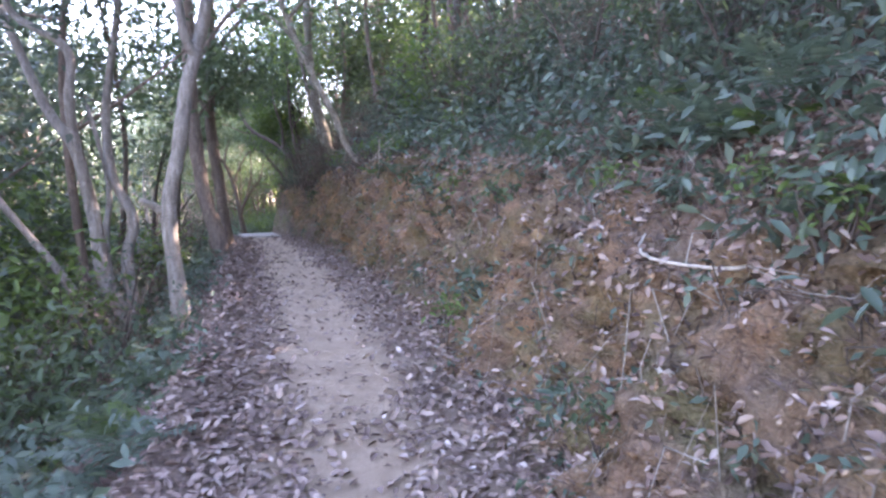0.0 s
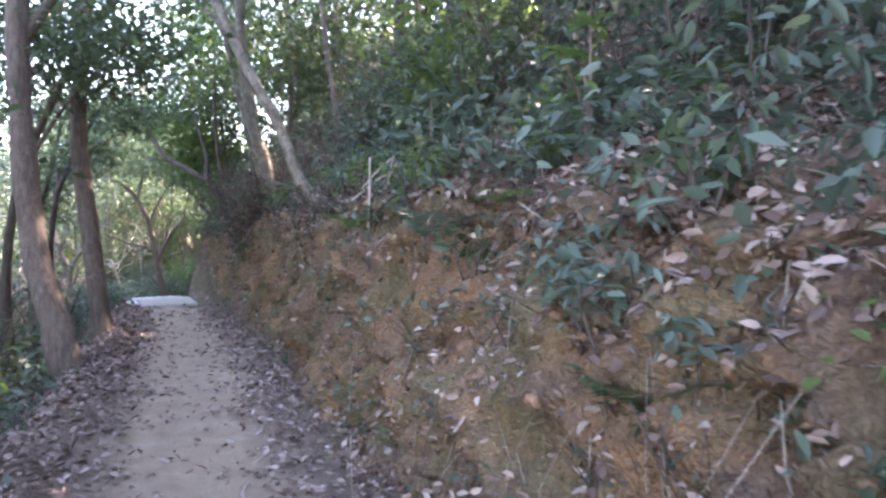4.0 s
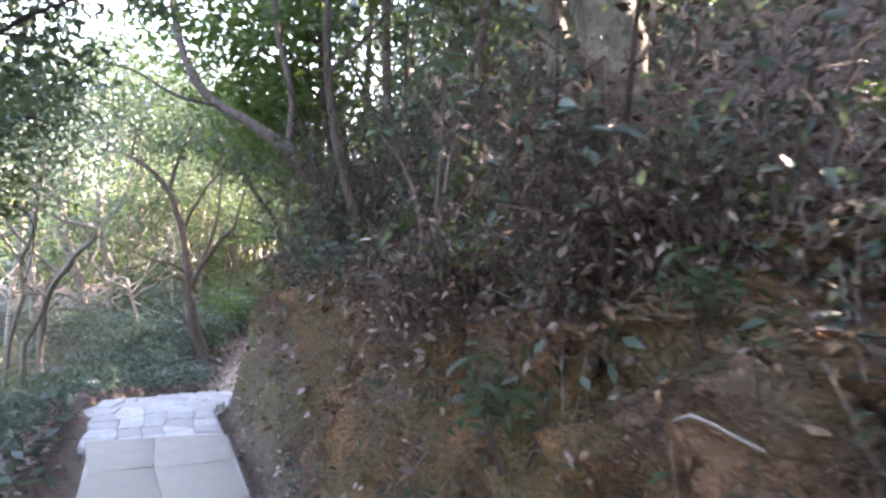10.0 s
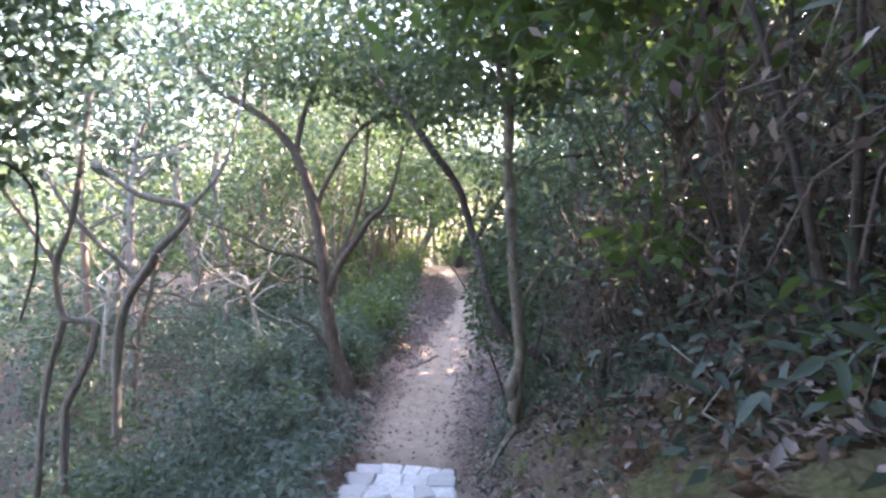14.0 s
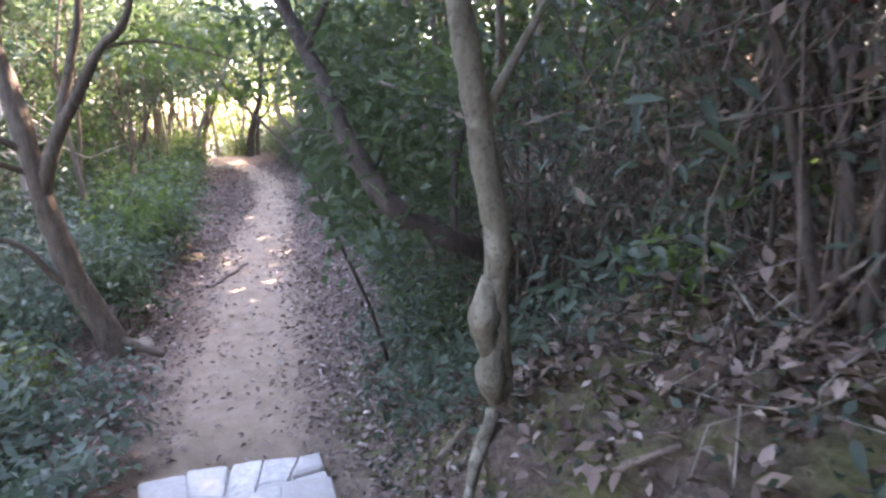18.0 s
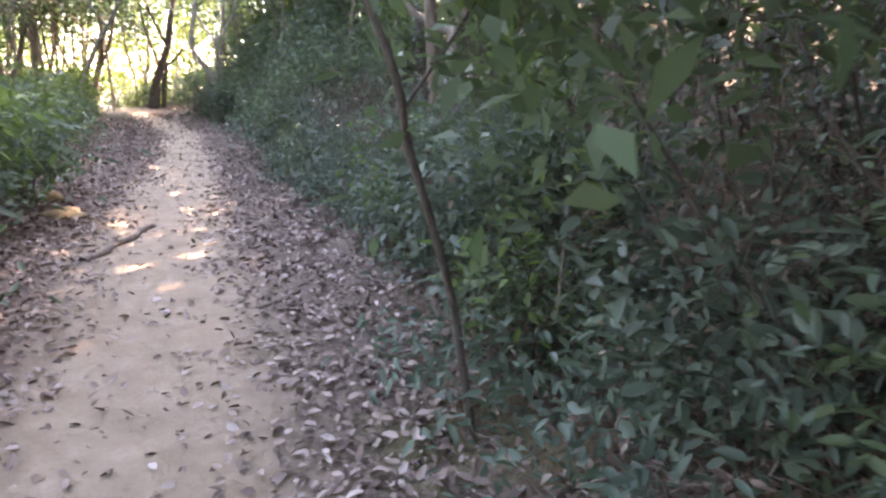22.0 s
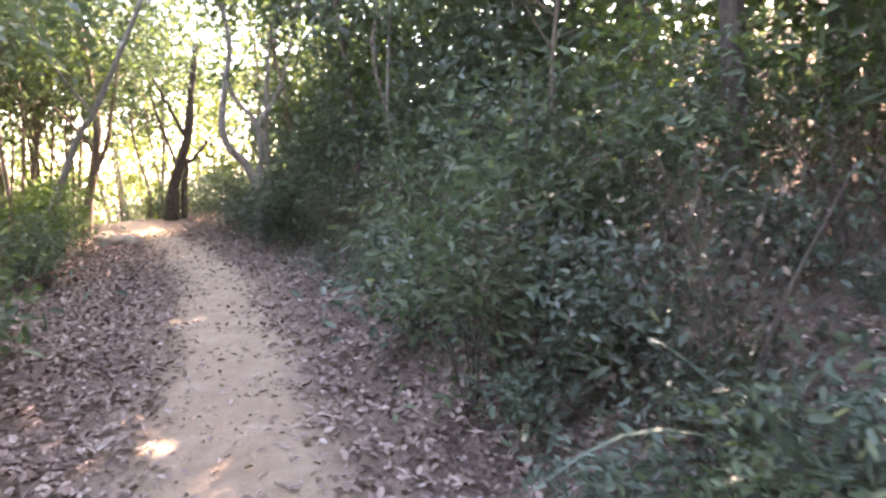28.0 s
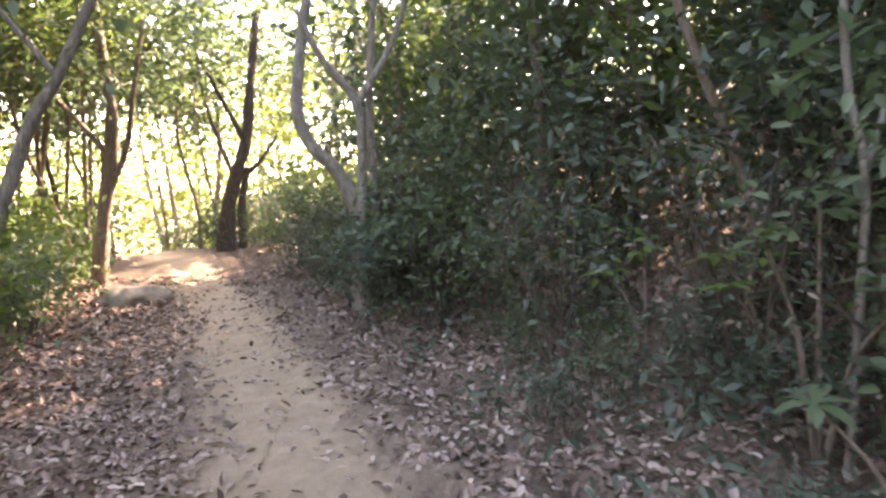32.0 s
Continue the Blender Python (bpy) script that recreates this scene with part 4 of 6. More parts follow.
# trees on the inner side below the steps
tree(rooted(taper([(-4.86, 22.66, 0.0), (-4.88, 22.62, 0.2), (-4.9, 22.58, 0.42), (-4.89, 22.56, 0.66), (-4.92, 22.56, 0.85), (-4.95, 22.57, 1.1), (-5.0, 22.6, 1.5), (-5.08, 22.7, 2.6), (-5.0, 22.9, 4.4)], 0.046, 0.04), 0.25),
     [[(-4.92, 22.58, 0.26, 0.025), (-4.94, 22.56, 0.35, 0.045), (-4.94, 22.55, 0.42, 0.05), (-4.92, 22.56, 0.54, 0.026)], [(-4.9, 22.6, 0.1, 0.03), (-4.92, 22.57, 0.2, 0.055), (-4.9, 22.56, 0.3, 0.025)],
      taper([(-4.86, 22.64, 0.12), (-4.78, 22.58, 0.0), (-4.7, 22.5, -0.05), (-4.66, 22.4, -0.1)], 0.03, 0.014), taper([(-4.9, 22.62, 0.05), (-5.0, 22.5, -0.1), (-5.06, 22.35, -0.2)], 0.028, 0.012),
      taper([(-5.08, 22.7, 2.6), (-5.5, 22.9, 3.6), (-5.9, 23.2, 4.2)], 0.03, 0.012), taper([(-4.95, 22.57, 1.0), (-4.6, 22.7, 1.5), (-4.2, 22.9, 1.8)], 0.018, 0.007)],
     [(-5.0, 22.9, 4.7, 2.0, 2.0, 1.0, 100), (-4.9, 22.8, 3.0, 0.9, 0.9, 0.55, 70)], BARK_MOSS, LEAF_MID, "lichened tree with a swollen burl at its foot", seed=11, knobs=0.07)
tree(rooted(taper([(-4.2, 24.5, -0.15), (-4.5, 24.2, 0.21), (-4.78, 23.97, 0.37), (-4.92, 23.96, 0.46), (-5.09, 23.92, 0.57), (-5.19, 24.0, 0.7), (-5.29, 24.1, 0.88), (-5.36, 24.3, 1.06), (-5.45, 24.55, 1.3), (-5.6, 24.8, 1.65), (-5.73, 24.8, 2.0), (-6.03, 24.7, 2.4), (-6.42, 24.8, 2.9), (-6.76, 24.9, 3.25), (-7.2, 25.0, 4.2)], 0.064, 0.036)),
     [taper([(-5.29, 24.1, 0.88), (-5.42, 24.22, 0.96), (-5.56, 24.3, 0.97)], 0.01, 0.005), taper([(-5.1, 23.92, 0.57), (-5.25, 24.15, 0.52), (-5.36, 24.35, 0.42)], 0.008, 0.004), taper([(-4.78, 23.97, 0.37), (-4.7, 24.3, 0.8), (-4.4, 24.7, 1.3)], 0.025, 0.012),
      taper([(-5.5, 24.6, 1.4), (-5.2, 24.9, 2.0), (-4.8, 25.2, 2.5)], 0.025, 0.01), taper([(-5.2, 24.0, 0.72), (-5.0, 24.5, 1.0), (-4.7, 24.9, 1.1)], 0.012, 0.005)],
     [(-5.7, 25.0, 4.2, 1.9, 1.9, 0.9, 90), (-4.4, 25.2, 2.4, 1.0, 1.0, 0.6, 45), (-5.5, 24.3, 3.0, 1.0, 1.3, 0.8, 70), (-6.3, 23.6, 3.5, 1.3, 1.2, 0.6, 90), (-5.0, 24.7, 1.15, 0.6, 0.8, 0.55, 45), (-5.25, 25.7, 1.75, 0.7, 0.8, 0.4, 40), (-4.85, 25.7, 0.6, 0.5, 0.7, 0.5, 40), (-5.35, 24.3, 0.75, 0.3, 0.6, 0.45, 26), (-5.3, 25.0, 0.9, 0.3, 0.5, 0.4, 16)], BARK_DARK, LEAF_MID, "dark crooked tree leaning out over the trail", seed=12, leaf_size=0.1, near=0.55)
tree(rooted(taper([(-5.05, 26.0, -1.0), (-5.1, 25.95, -0.8), (-5.18, 25.87, -0.49), (-5.3, 25.78, -0.15), (-5.4, 25.72, 0.11), (-5.44, 25.66, 0.25), (-5.5, 25.66, 0.42), (-5.6, 25.7, 0.62), (-5.72, 25.85, 0.78), (-5.88, 26.1, 0.95), (-6.15, 26.4, 1.2), (-6.4, 26.7, 1.5)], 0.017, 0.008)),
     [taper([(-5.41, 25.8, 0.2), (-5.2, 25.95, 0.45), (-5.05, 26.05, 0.65)], 0.007, 0.004)], [(-5.9, 26.3, 1.25, 0.5, 0.5, 0.25, 16), (-6.4, 26.8, 1.7, 0.6, 0.6, 0.3, 16), (-5.2, 26.1, 0.75, 0.35, 0.35, 0.2, 10)], BARK_DARK, LEAF_LIGHT, "thin dark sapling arching over the trail", name="sapling", seed=13, per=10, spread=0.14)
tree(rooted(taper([(-3.78, 27.3, -1.0), (-3.92, 27.3, -0.6), (-4.06, 27.3, -0.24), (-4.06, 27.3, 0.18), (-4.22, 27.3, 0.65), (-4.3, 27.4, 1.4)], 0.022, 0.012)),
     [taper([(-4.06, 27.3, 0.1), (-4.25, 27.2, 0.3), (-4.4, 27.1, 0.35)], 0.01, 0.006)], [(-4.2, 27.3, 0.45, 0.4, 0.4, 0.25, 16), (-4.3, 27.4, 1.4, 0.6, 0.6, 0.4, 24)], BARK_DARK, LEAF_LIGHT, "thin sapling with fresh green leaves", name="sapling", seed=14, per=9, spread=0.12)
tree(rooted(taper([(-3.38, 32.0, -0.3), (-3.4, 32.0, 0.2), (-3.38, 32.0, 0.6), (-3.36, 32.0, 1.06), (-3.3, 32.0, 1.2)], 0.068, 0.058)),
     [taper([(-3.32, 32.0, 1.1), (-3.25, 32.0, 1.22), (-3.5, 32.0, 1.43), (-3.78, 32.0, 1.7), (-4.2, 32.0, 2.4), (-4.4, 32.1, 3.4)], 0.065, 0.03),
      taper([(-3.4, 32.0, 0.98), (-3.85, 32.0, 1.16), (-4.04, 32.0, 1.37), (-4.52, 32.0, 1.46), (-5.0, 32.0, 1.9)], 0.05, 0.022), taper([(-3.3, 32.0, 1.2), (-3.0, 32.1, 1.9), (-2.8, 32.2, 3.2)], 0.05, 0.025)],
     [(-4.2, 32.0, 3.6, 1.5, 1.5, 0.8, 60), (-2.8, 32.3, 3.8, 1.5, 1.5, 0.9, 60)], BARK_PALE, LEAF_MID, "pale forked tree with bare bent limbs", seed=15, knobs=0.06)
tree(rooted(taper([(-6.5, 42.1, -0.75), (-6.5, 42.1, -0.3), (-6.47, 42.1, 0.07), (-6.65, 42.1, 0.57), (-6.92, 42.1, 0.91), (-7.0, 42.1, 1.28), (-6.9, 42.1, 1.95), (-6.8, 42.1, 2.6), (-7.0, 42.1, 4.0)], 0.1, 0.035)),
     [taper([(-6.48, 42.05, 0.1), (-6.42, 42.05, 0.78), (-6.46, 42.0, 1.26), (-6.74, 42.0, 1.64), (-6.95, 42.0, 2.1)], 0.06, 0.025), taper([(-6.46, 42.05, 1.2), (-6.21, 42.1, 1.57), (-6.03, 42.1, 1.89), (-5.9, 42.1, 2.3), (-5.6, 42.2, 3.4)], 0.04, 0.018),
      taper([(-6.38, 42.2, -0.7), (-6.32, 42.2, 0.2), (-6.3, 42.25, 1.4), (-6.1, 42.3, 3.0)], 0.055, 0.03)],
     [(-6.9, 42.2, 4.1, 1.8, 1.8, 0.9, 70), (-5.7, 42.3, 3.7, 1.3, 1.3, 0.8, 50)], BARK_PALE, LEAF_MID, "pale forked tree standing at the bend of the trail", seed=16, knobs=0.06)
tree(rooted(taper([(-8.71, 49.0, -0.69), (-8.64, 49.0, -0.1), (-8.52, 49.0, 0.44), (-8.18, 49.0, 1.39), (-8.05, 49.0, 2.2), (-7.8, 49.0, 3.8)], 0.17, 0.07)),
     [taper([(-8.45, 49.0, 0.6), (-8.0, 49.1, 0.95), (-7.6, 49.2, 1.5)], 0.06, 0.025), taper([(-8.2, 49.0, 1.4), (-8.6, 48.9, 2.3), (-8.9, 48.8, 3.0)], 0.06, 0.025), taper([(-8.4, 49.05, -0.7), (-8.35, 49.05, 0.2), (-8.2, 49.1, 0.9)], 0.1, 0.06)],
     [(-8.0, 49.0, 4.2, 2.2, 2.0, 1.2, 90)], BARK_DARK, LEAF_MID, "dark tree at the trail's end against the light", seed=17)
tree(rooted(taper([(-9.91, 45.4, -0.6), (-9.82, 45.4, -0.1), (-9.76, 45.4, 0.24), (-9.56, 45.4, 1.22), (-9.55, 45.4, 1.97), (-9.7, 45.4, 3.6)], 0.11, 0.06)),
     [taper([(-9.7, 45.4, 0.5), (-9.4, 45.4, 1.1), (-9.2, 45.3, 1.9), (-9.0, 45.3, 2.8)], 0.06, 0.025), taper([(-9.6, 45.4, 1.0), (-10.1, 45.3, 1.7), (-10.6, 45.2, 2.2)], 0.05, 0.02)],
     [(-9.6, 45.4, 3.6, 2.0, 2.0, 1.0, 80)], BARK_BROWN, LEAF_MID, "forked brown tree on the trail's outer edge", seed=18)
tree(rooted(taper([(-9.6, 40.9, -0.7), (-9.3, 41.0, 0.1), (-9.03, 41.0, 0.76), (-8.88, 41.0, 1.09), (-8.69, 41.0, 1.37), (-8.4, 41.0, 1.93), (-7.9, 41.0, 3.0)], 0.06, 0.035)),
     [taper([(-8.7, 41.0, 1.4), (-9.1, 41.0, 2.0), (-9.4, 41.0, 2.8)], 0.03, 0.012)], [(-8.3, 41.0, 3.4, 1.6, 1.6, 0.8, 60)], BARK_PALE, LEAF_MID, "slanting pale tree leaning toward the trail", seed=19)
tree(rooted(taper([(-5.08, 37.5, -0.7), (-5.03, 37.5, 0.06), (-5.02, 37.5, 0.45), (-5.09, 37.5, 0.73), (-5.11, 37.5, 1.2), (-5.0, 37.6, 2.4)], 0.016, 0.011)),
     [taper([(-5.03, 37.5, 0.4), (-4.8, 37.6, 0.8), (-4.6, 37.7, 1.0)], 0.014, 0.008)], [(-5.1, 37.6, 2.4, 0.9, 0.9, 0.5, 40)], BARK_PALE, LEAF_MID, "slim pale sapling among the bushes", name="sapling", seed=20, per=14, spread=0.2)
# ---- the wood on both slopes ----
def wood_tree(seed, tall, bark, leaf, label, leaf_size=0.26, clump=108, lean=0.6, girth=0.1, per=12):
    """A tree of the wood about its own foot, to be copied."""
    rng = np.random.default_rng(seed + 500)
    top = np.array([rng.uniform(-lean, lean), rng.uniform(-lean, lean), tall * 0.75])
    mid = top * 0.5 + np.array([*rng.uniform(-0.35, 0.35, 2), 0])
    trunk = [(0, 0, -0.5, girth * 1.3), (0.0, 0.0, 0.25, girth), (*mid, girth * 0.75), (*top, girth * 0.45)]
    limbs, crowns = [], [(*(top + [0, 0, tall * 0.12]), tall * 0.26, tall * 0.26, tall * 0.15, clump // 2)]
    for k in range(5):
        f = rng.uniform(0.4, 0.95)
        a = rng.uniform(0, 2 * np.pi) + k * 1.26
        start = mid * (2 * f) if f < 0.5 else mid + (top - mid) * (2 * f - 1)
        out = np.array([np.cos(a), np.sin(a), 0]) * tall * rng.uniform(0.2, 0.34)
        tip = start + out + [0, 0, tall * rng.uniform(0.05, 0.2)]
        bend = (start + tip) / 2 + [*rng.uniform(-0.2, 0.2, 2), rng.uniform(-0.1, 0.25)]
        limbs.append([(*start, girth * 0.4), (*bend, girth * 0.28), (*tip, girth * 0.12)])
        crowns.append((*tip, tall * 0.17, tall * 0.17, tall * 0.09, clump // 9))
    return tree(trunk, limbs, crowns, bark, leaf, label, leaf_size=leaf_size, per=per, spread=0.34, seed=seed, sides=7, group="trees of the wood")


def shrub(seed, tall, broad, leaf, label, leaf_size=0.11, count=42, per=10, bark=BARK_DARK, wide=0.42, name="shrub", spread=0.13):
    """A bush about its own foot: several stems and a loose crown."""
    rng = np.random.default_rng(seed + 900)
    ob = empty(name, (0, 0, 0), label, "bush" if name != "young_tree" else "tree", name.replace("_", " ") + "s of the undergrowth")
    tips = []
    for k in range(4):
        a, r = k * 1.57 + rng.uniform(-0.4, 0.4), broad * rng.uniform(0.35, 0.9)
        tip = np.array([np.cos(a) * r, np.sin(a) * r, tall * rng.uniform(0.6, 1.0)])
        bend = tip * [0.35, 0.35, 0.5] + [*rng.uniform(-0.08, 0.08, 2), 0]
        if k < 3 or tall > 1.5:
            part("stem", tube("stem", [(0, 0, -0.15, 0.008), (*bend, 0.006), (*tip, 0.003)], bark, 5, 0.1, seed + k, 3), ob)
        tips += [tip, bend * 0.5 + tip * 0.5]
    c = np.vstack([in_ellipsoid(count, (0, 0, tall * 0.55), (broad, broad, tall * 0.5), rng, 0.25), np.array(tips)])
    part("crown", leaf_mesh("crown", clumps(c, per, spread, rng, 0.6), leaf_size, leaf, rng, wide, 0.25, fine=name != "young_tree"), ob)
    return ob


def frond_mesh(name, long, rng, material, pairs=17):
    """One arching fern frond along +x: a midrib with pinnae on both sides."""
    u = np.linspace(0.08, 1, pairs)
    x, z = long * (u * 0.92), long * (0.42 * u - 0.5 * u * u)
    length = long * 0.24 * np.sin(np.pi * np.clip(u * 0.8 + 0.17, 0, 1)) + 0.01
    verts, quads = [], []
    for k in range(pairs):
        for s in (-1, 1):
            w = long * 0.026
            b = len(verts)
            p = np.array([x[k], 0, z[k]])
            tip = p + [length[k] * 0.35, s * length[k], -length[k] * 0.22 + rng.normal(0, 0.008)]
            m = (p + tip) / 2
            verts += [p, m + [w, 0, 0.004], tip, m - [w, 0, -0.004]]
            quads.append([b, b + 1, b + 2, b + 3])
    for k in range(pairs - 1):
        b, w = len(verts), 0.004
        verts += [(x[k], -w, z[k]), (x[k], w, z[k]), (x[k + 1], w, z[k + 1]), (x[k + 1], -w, z[k + 1])]
        quads.append([b, b + 1, b + 2, b + 3])
    return mesh_of(name, np.array(verts), np.array(quads), material)


def fern(seed, long, count, material, label):
    rng = np.random.default_rng(seed + 40)
    ob = empty("fern", (0, 0, 0), label, "fern", "ferns beside the trail")
    for k in range(count):
        f = part("frond", frond_mesh("frond", long * rng.uniform(0.75, 1.1), rng, material), ob)
        f.matrix_local = pose(0, 0, 0.02, 0, -rng.uniform(12, 42), k * 360 / count + rng.uniform(-20, 20))
    return ob


def blade_plant(seed, long, count, material, label):
    """A tuft of long arching strap leaves."""
    rng = np.random.default_rng(seed + 60)
    ob = empty("strap_leaved_plant", (0, 0, 0), label, "plant", "strap-leaved plants")
    for k in range(count):
        u = np.linspace(0, 1, 8)
        l, arch = long * rng.uniform(0.8, 1.3), rng.uniform(0.5, 1.1)
        x, z = l * u * (0.35 + 0.4 * arch), l * (u * 0.95 - arch * 0.75 * u * u)
        w = 0.013 * np.sin(np.pi * np.clip(0.15 + u * 0.84, 0, 1)) + 0.002
        verts = np.concatenate([np.stack([x, -w, z], 1), np.stack([x, 0 * w, z - w * 0.5], 1), np.stack([x, w, z], 1)])
        n = np.arange(7)
        quads = np.concatenate([np.stack([n, n + 1, n + 9, n + 8], 1), np.stack([n + 8, n + 9, n + 17, n + 16], 1)])
        b = part("blade", shade_smooth(mesh_of("blade", verts, quads, material)), ob)
        b.matrix_local = pose(0, 0, 0, 0, 0, k * 360 / count + rng.uniform(-25, 25))
    return ob


def big_leaf_plant(seed, tall, rosettes, material, label, size=0.16):
    """A sapling with whorls of large single leaves."""
    rng = np.random.default_rng(seed + 80)
    ob = empty("broad_leaved_plant", (0, 0, 0), label, "plant", "broad-leaved plants")
    for k in range(rosettes):
        a = k * 2.4 + rng.uniform(0, 1)
        tip = np.array([0.22 * k**0.6 * np.cos(a), 0.22 * k**0.6 * np.sin(a), tall * (1 - 0.16 * k)])
        part("stem", tube("stem", [(0, 0, -0.1, 0.012), (tip[0] * 0.4, tip[1] * 0.4, tip[2] * 0.6, 0.009), (*tip, 0.005)], BARK_BROWN, 5, 0.08, seed + k, 3), ob)
        for j in range(6):
            l = size * rng.uniform(0.75, 1.15)
            u = np.linspace(0, 1, 6)
            w = l * 0.2 * np.sin(np.pi * np.clip(u, 0.02, 0.985)) ** 0.8
            z = 0.12 * l * u - 0.35 * l * u * u
            verts = np.concatenate([np.stack([l * u, -w, z + w * 0.25], 1), np.stack([l * u, 0 * w, z], 1), np.stack([l * u, w, z + w * 0.25], 1)])
            n = np.arange(5)
            quads = np.concatenate([np.stack([n, n + 1, n + 7, n + 6], 1), np.stack([n + 6, n + 7, n + 13, n + 12], 1)])
            f = part("leaf", shade_smooth(mesh_of("leaf", verts, quads, material)), ob)
            f.matrix_local = Matrix.Translation(tip) @ pose(0, 0, 0, 0, rng.uniform(-25, 15), j * 60 + rng.uniform(-18, 18))
    return ob


def spot(y, d, turn, size=1.0, lift=0.0, lean=(0, 0)):
    return pose(*on(y, d, lift), lean[0], lean[1], turn) @ Matrix.Scale(size, 4)


def place(proto, m):
    """A copy that keeps the scale in m."""
    ob = copy_thing(proto, m)
    ob.matrix_basis = m
    return ob


def sow(protos, spots, rng, sizes=(0.8, 1.25), lift=0.0):
    """Set the first of each kind and copies of it at the spots (y, d)."""
    used = set()
    for k, (y, d) in enumerate(spots):
        p = protos[k % len(protos)]
        m = spot(y, d, rng.uniform(0, 360), rng.uniform(*sizes), lift)
        if k % len(protos) in used:
            place(p, m)
        else:
            used.add(k % len(protos))
            p.matrix_basis = m


rng = np.random.default_rng(21)
canopy = [wood_tree(1, 7.5, BARK_BROWN, LEAF_MID, "woodland tree with a spreading green crown"), wood_tree(2, 6.5, BARK_DARK, LEAF_DARK, "dark woodland tree with a dense crown"),
          wood_tree(3, 8.0, BARK_DARK, LEAF_MID, "dark-trunked woodland tree with a high crown"), wood_tree(4, 5.5, BARK_BROWN, LEAF_DARK, "small crooked woodland tree", lean=1.2)]
spots = [(y + rng.uniform(-0.8, 0.8), d + rng.uniform(-0.7, 0.7)) for y in np.arange(-1, 47, 2.7) for d in (4.6, 7.5, 11.0)] + [(y, 6.0) for y in np.arange(33, 47, 2.6)] + [(29.5, 6.8), (30.8, 7.6), (28, 6.3), (31.8, 7.0)] + [(y, d + rng.uniform(-0.6, 0.6)) for y in (47.5, 50.5) for d in (5, 9, 13)] + [(48.5, -5.5), (51.5, -6.5), (53, 4.2), (54.5, 7.5)]
spots = [(y, d) for y, d in spots if not (abs(y - 32) < 1.6 and d < 5)]
lit_spots = [p for p in spots if p[0] > 46 and p[1] > 0]
sow(canopy, [p for p in spots if p not in lit_spots], rng, (0.85, 1.25))
# LEAF_GREY puts the haze over the lower slope into the leaf colour.
valley = [wood_tree(5, 6.0, BARK_PALE, LEAF_GREY, "pale woodland tree on the lower slope", clump=100, leaf_size=0.17), wood_tree(6, 5.0, BARK_PALE, LEAF_GREY, "grey-green woodland tree on the lower slope", clump=80, leaf_size=0.17),
          wood_tree(7, 6.5, BARK_BROWN, LEAF_DARK, "thin woodland tree on the lower slope", leaf_size=0.17, clump=100, girth=0.07)]
spots = [(y + rng.uniform(-1, 1), -d + rng.uniform(-0.8, 0.8)) for y in np.arange(1, 48, 3.1) for d in (5.2, 7.6) if not (20 < y < 27 and d < 6)]
sow(valley, spots, rng, (1.05, 1.5))
spread_trees = [wood_tree(10, 7.5, BARK_BROWN, LEAF_MID, "slender tree arching high over the trail", clump=170, leaf_size=0.15, girth=0.06, lean=1.0, per=11), wood_tree(11, 7.0, BARK_UMBER, LEAF_DARK, "slender dark tree spreading high over the trail", clump=170, leaf_size=0.15, girth=0.055, lean=0.8, per=11)]
# Those at y <= -2 are unseen, added to block light from behind.
sow(spread_trees, [(8.2, -2.6), (3.2, 3.0), (9.5, 3.2), (11.9, -2.9), (5.6, -3.2), (22.0, 2.8), (24.6, 3.1), (28.2, 2.9), (13.0, 3.4), (0.6, -2.8), (10, -4.6), (12.6, -4.9), (15.8, -5.4), (19.2, -5.2), (13.9, -6.6), (17.2, -6.8), (19.8, 1.95), (22.7, 2.1), (23.8, 2.5), (34.8, -4.6), (1.5, 2.7), (5.4, 2.7), (-0.6, 2.9), (20.4, -6.3), (2.4, 4.1), (30.5, 2.7), (26.4, 3.6), (31.4, 5.4), (0.5, 4.8), (3.5, 5.0), (6.0, 5.2), (-2.0, 4.0), (-3.0, -2.6), (-4.0, 2.7), (-5.5, -2.0), (-6.0, 3.5), (-8.0, 0.3), (-3.0, -4.6), (-8.0, -4.0), (-9.0, 3.2), (-10.5, -1.5)], rng, (0.95, 1.15))
# Extra trees added to shade the right slope and the trail near y 28.
for k, (y, d) in enumerate(((14.6, 4.3), (16.8, 4.6), (12.2, 4.6), (33.0, 6.0), (32.0, 4.9))):
    place(spread_trees[k % 2], spot(y, d, 70 + 95 * k, 1.0))
# Lit copies of the spread trees: backlight painted in as lighter leaf colours.
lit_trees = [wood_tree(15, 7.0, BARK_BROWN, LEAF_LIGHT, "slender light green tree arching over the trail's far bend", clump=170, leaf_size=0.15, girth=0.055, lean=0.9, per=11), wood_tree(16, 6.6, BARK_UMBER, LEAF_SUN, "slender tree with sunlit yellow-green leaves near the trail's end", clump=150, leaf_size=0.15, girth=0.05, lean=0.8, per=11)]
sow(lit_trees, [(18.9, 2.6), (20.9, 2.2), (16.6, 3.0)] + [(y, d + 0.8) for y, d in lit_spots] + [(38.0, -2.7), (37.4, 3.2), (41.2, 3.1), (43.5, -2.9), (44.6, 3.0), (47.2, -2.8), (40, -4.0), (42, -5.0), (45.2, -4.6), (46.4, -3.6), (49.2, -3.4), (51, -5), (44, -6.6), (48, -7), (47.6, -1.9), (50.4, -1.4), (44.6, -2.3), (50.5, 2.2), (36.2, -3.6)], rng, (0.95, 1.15))
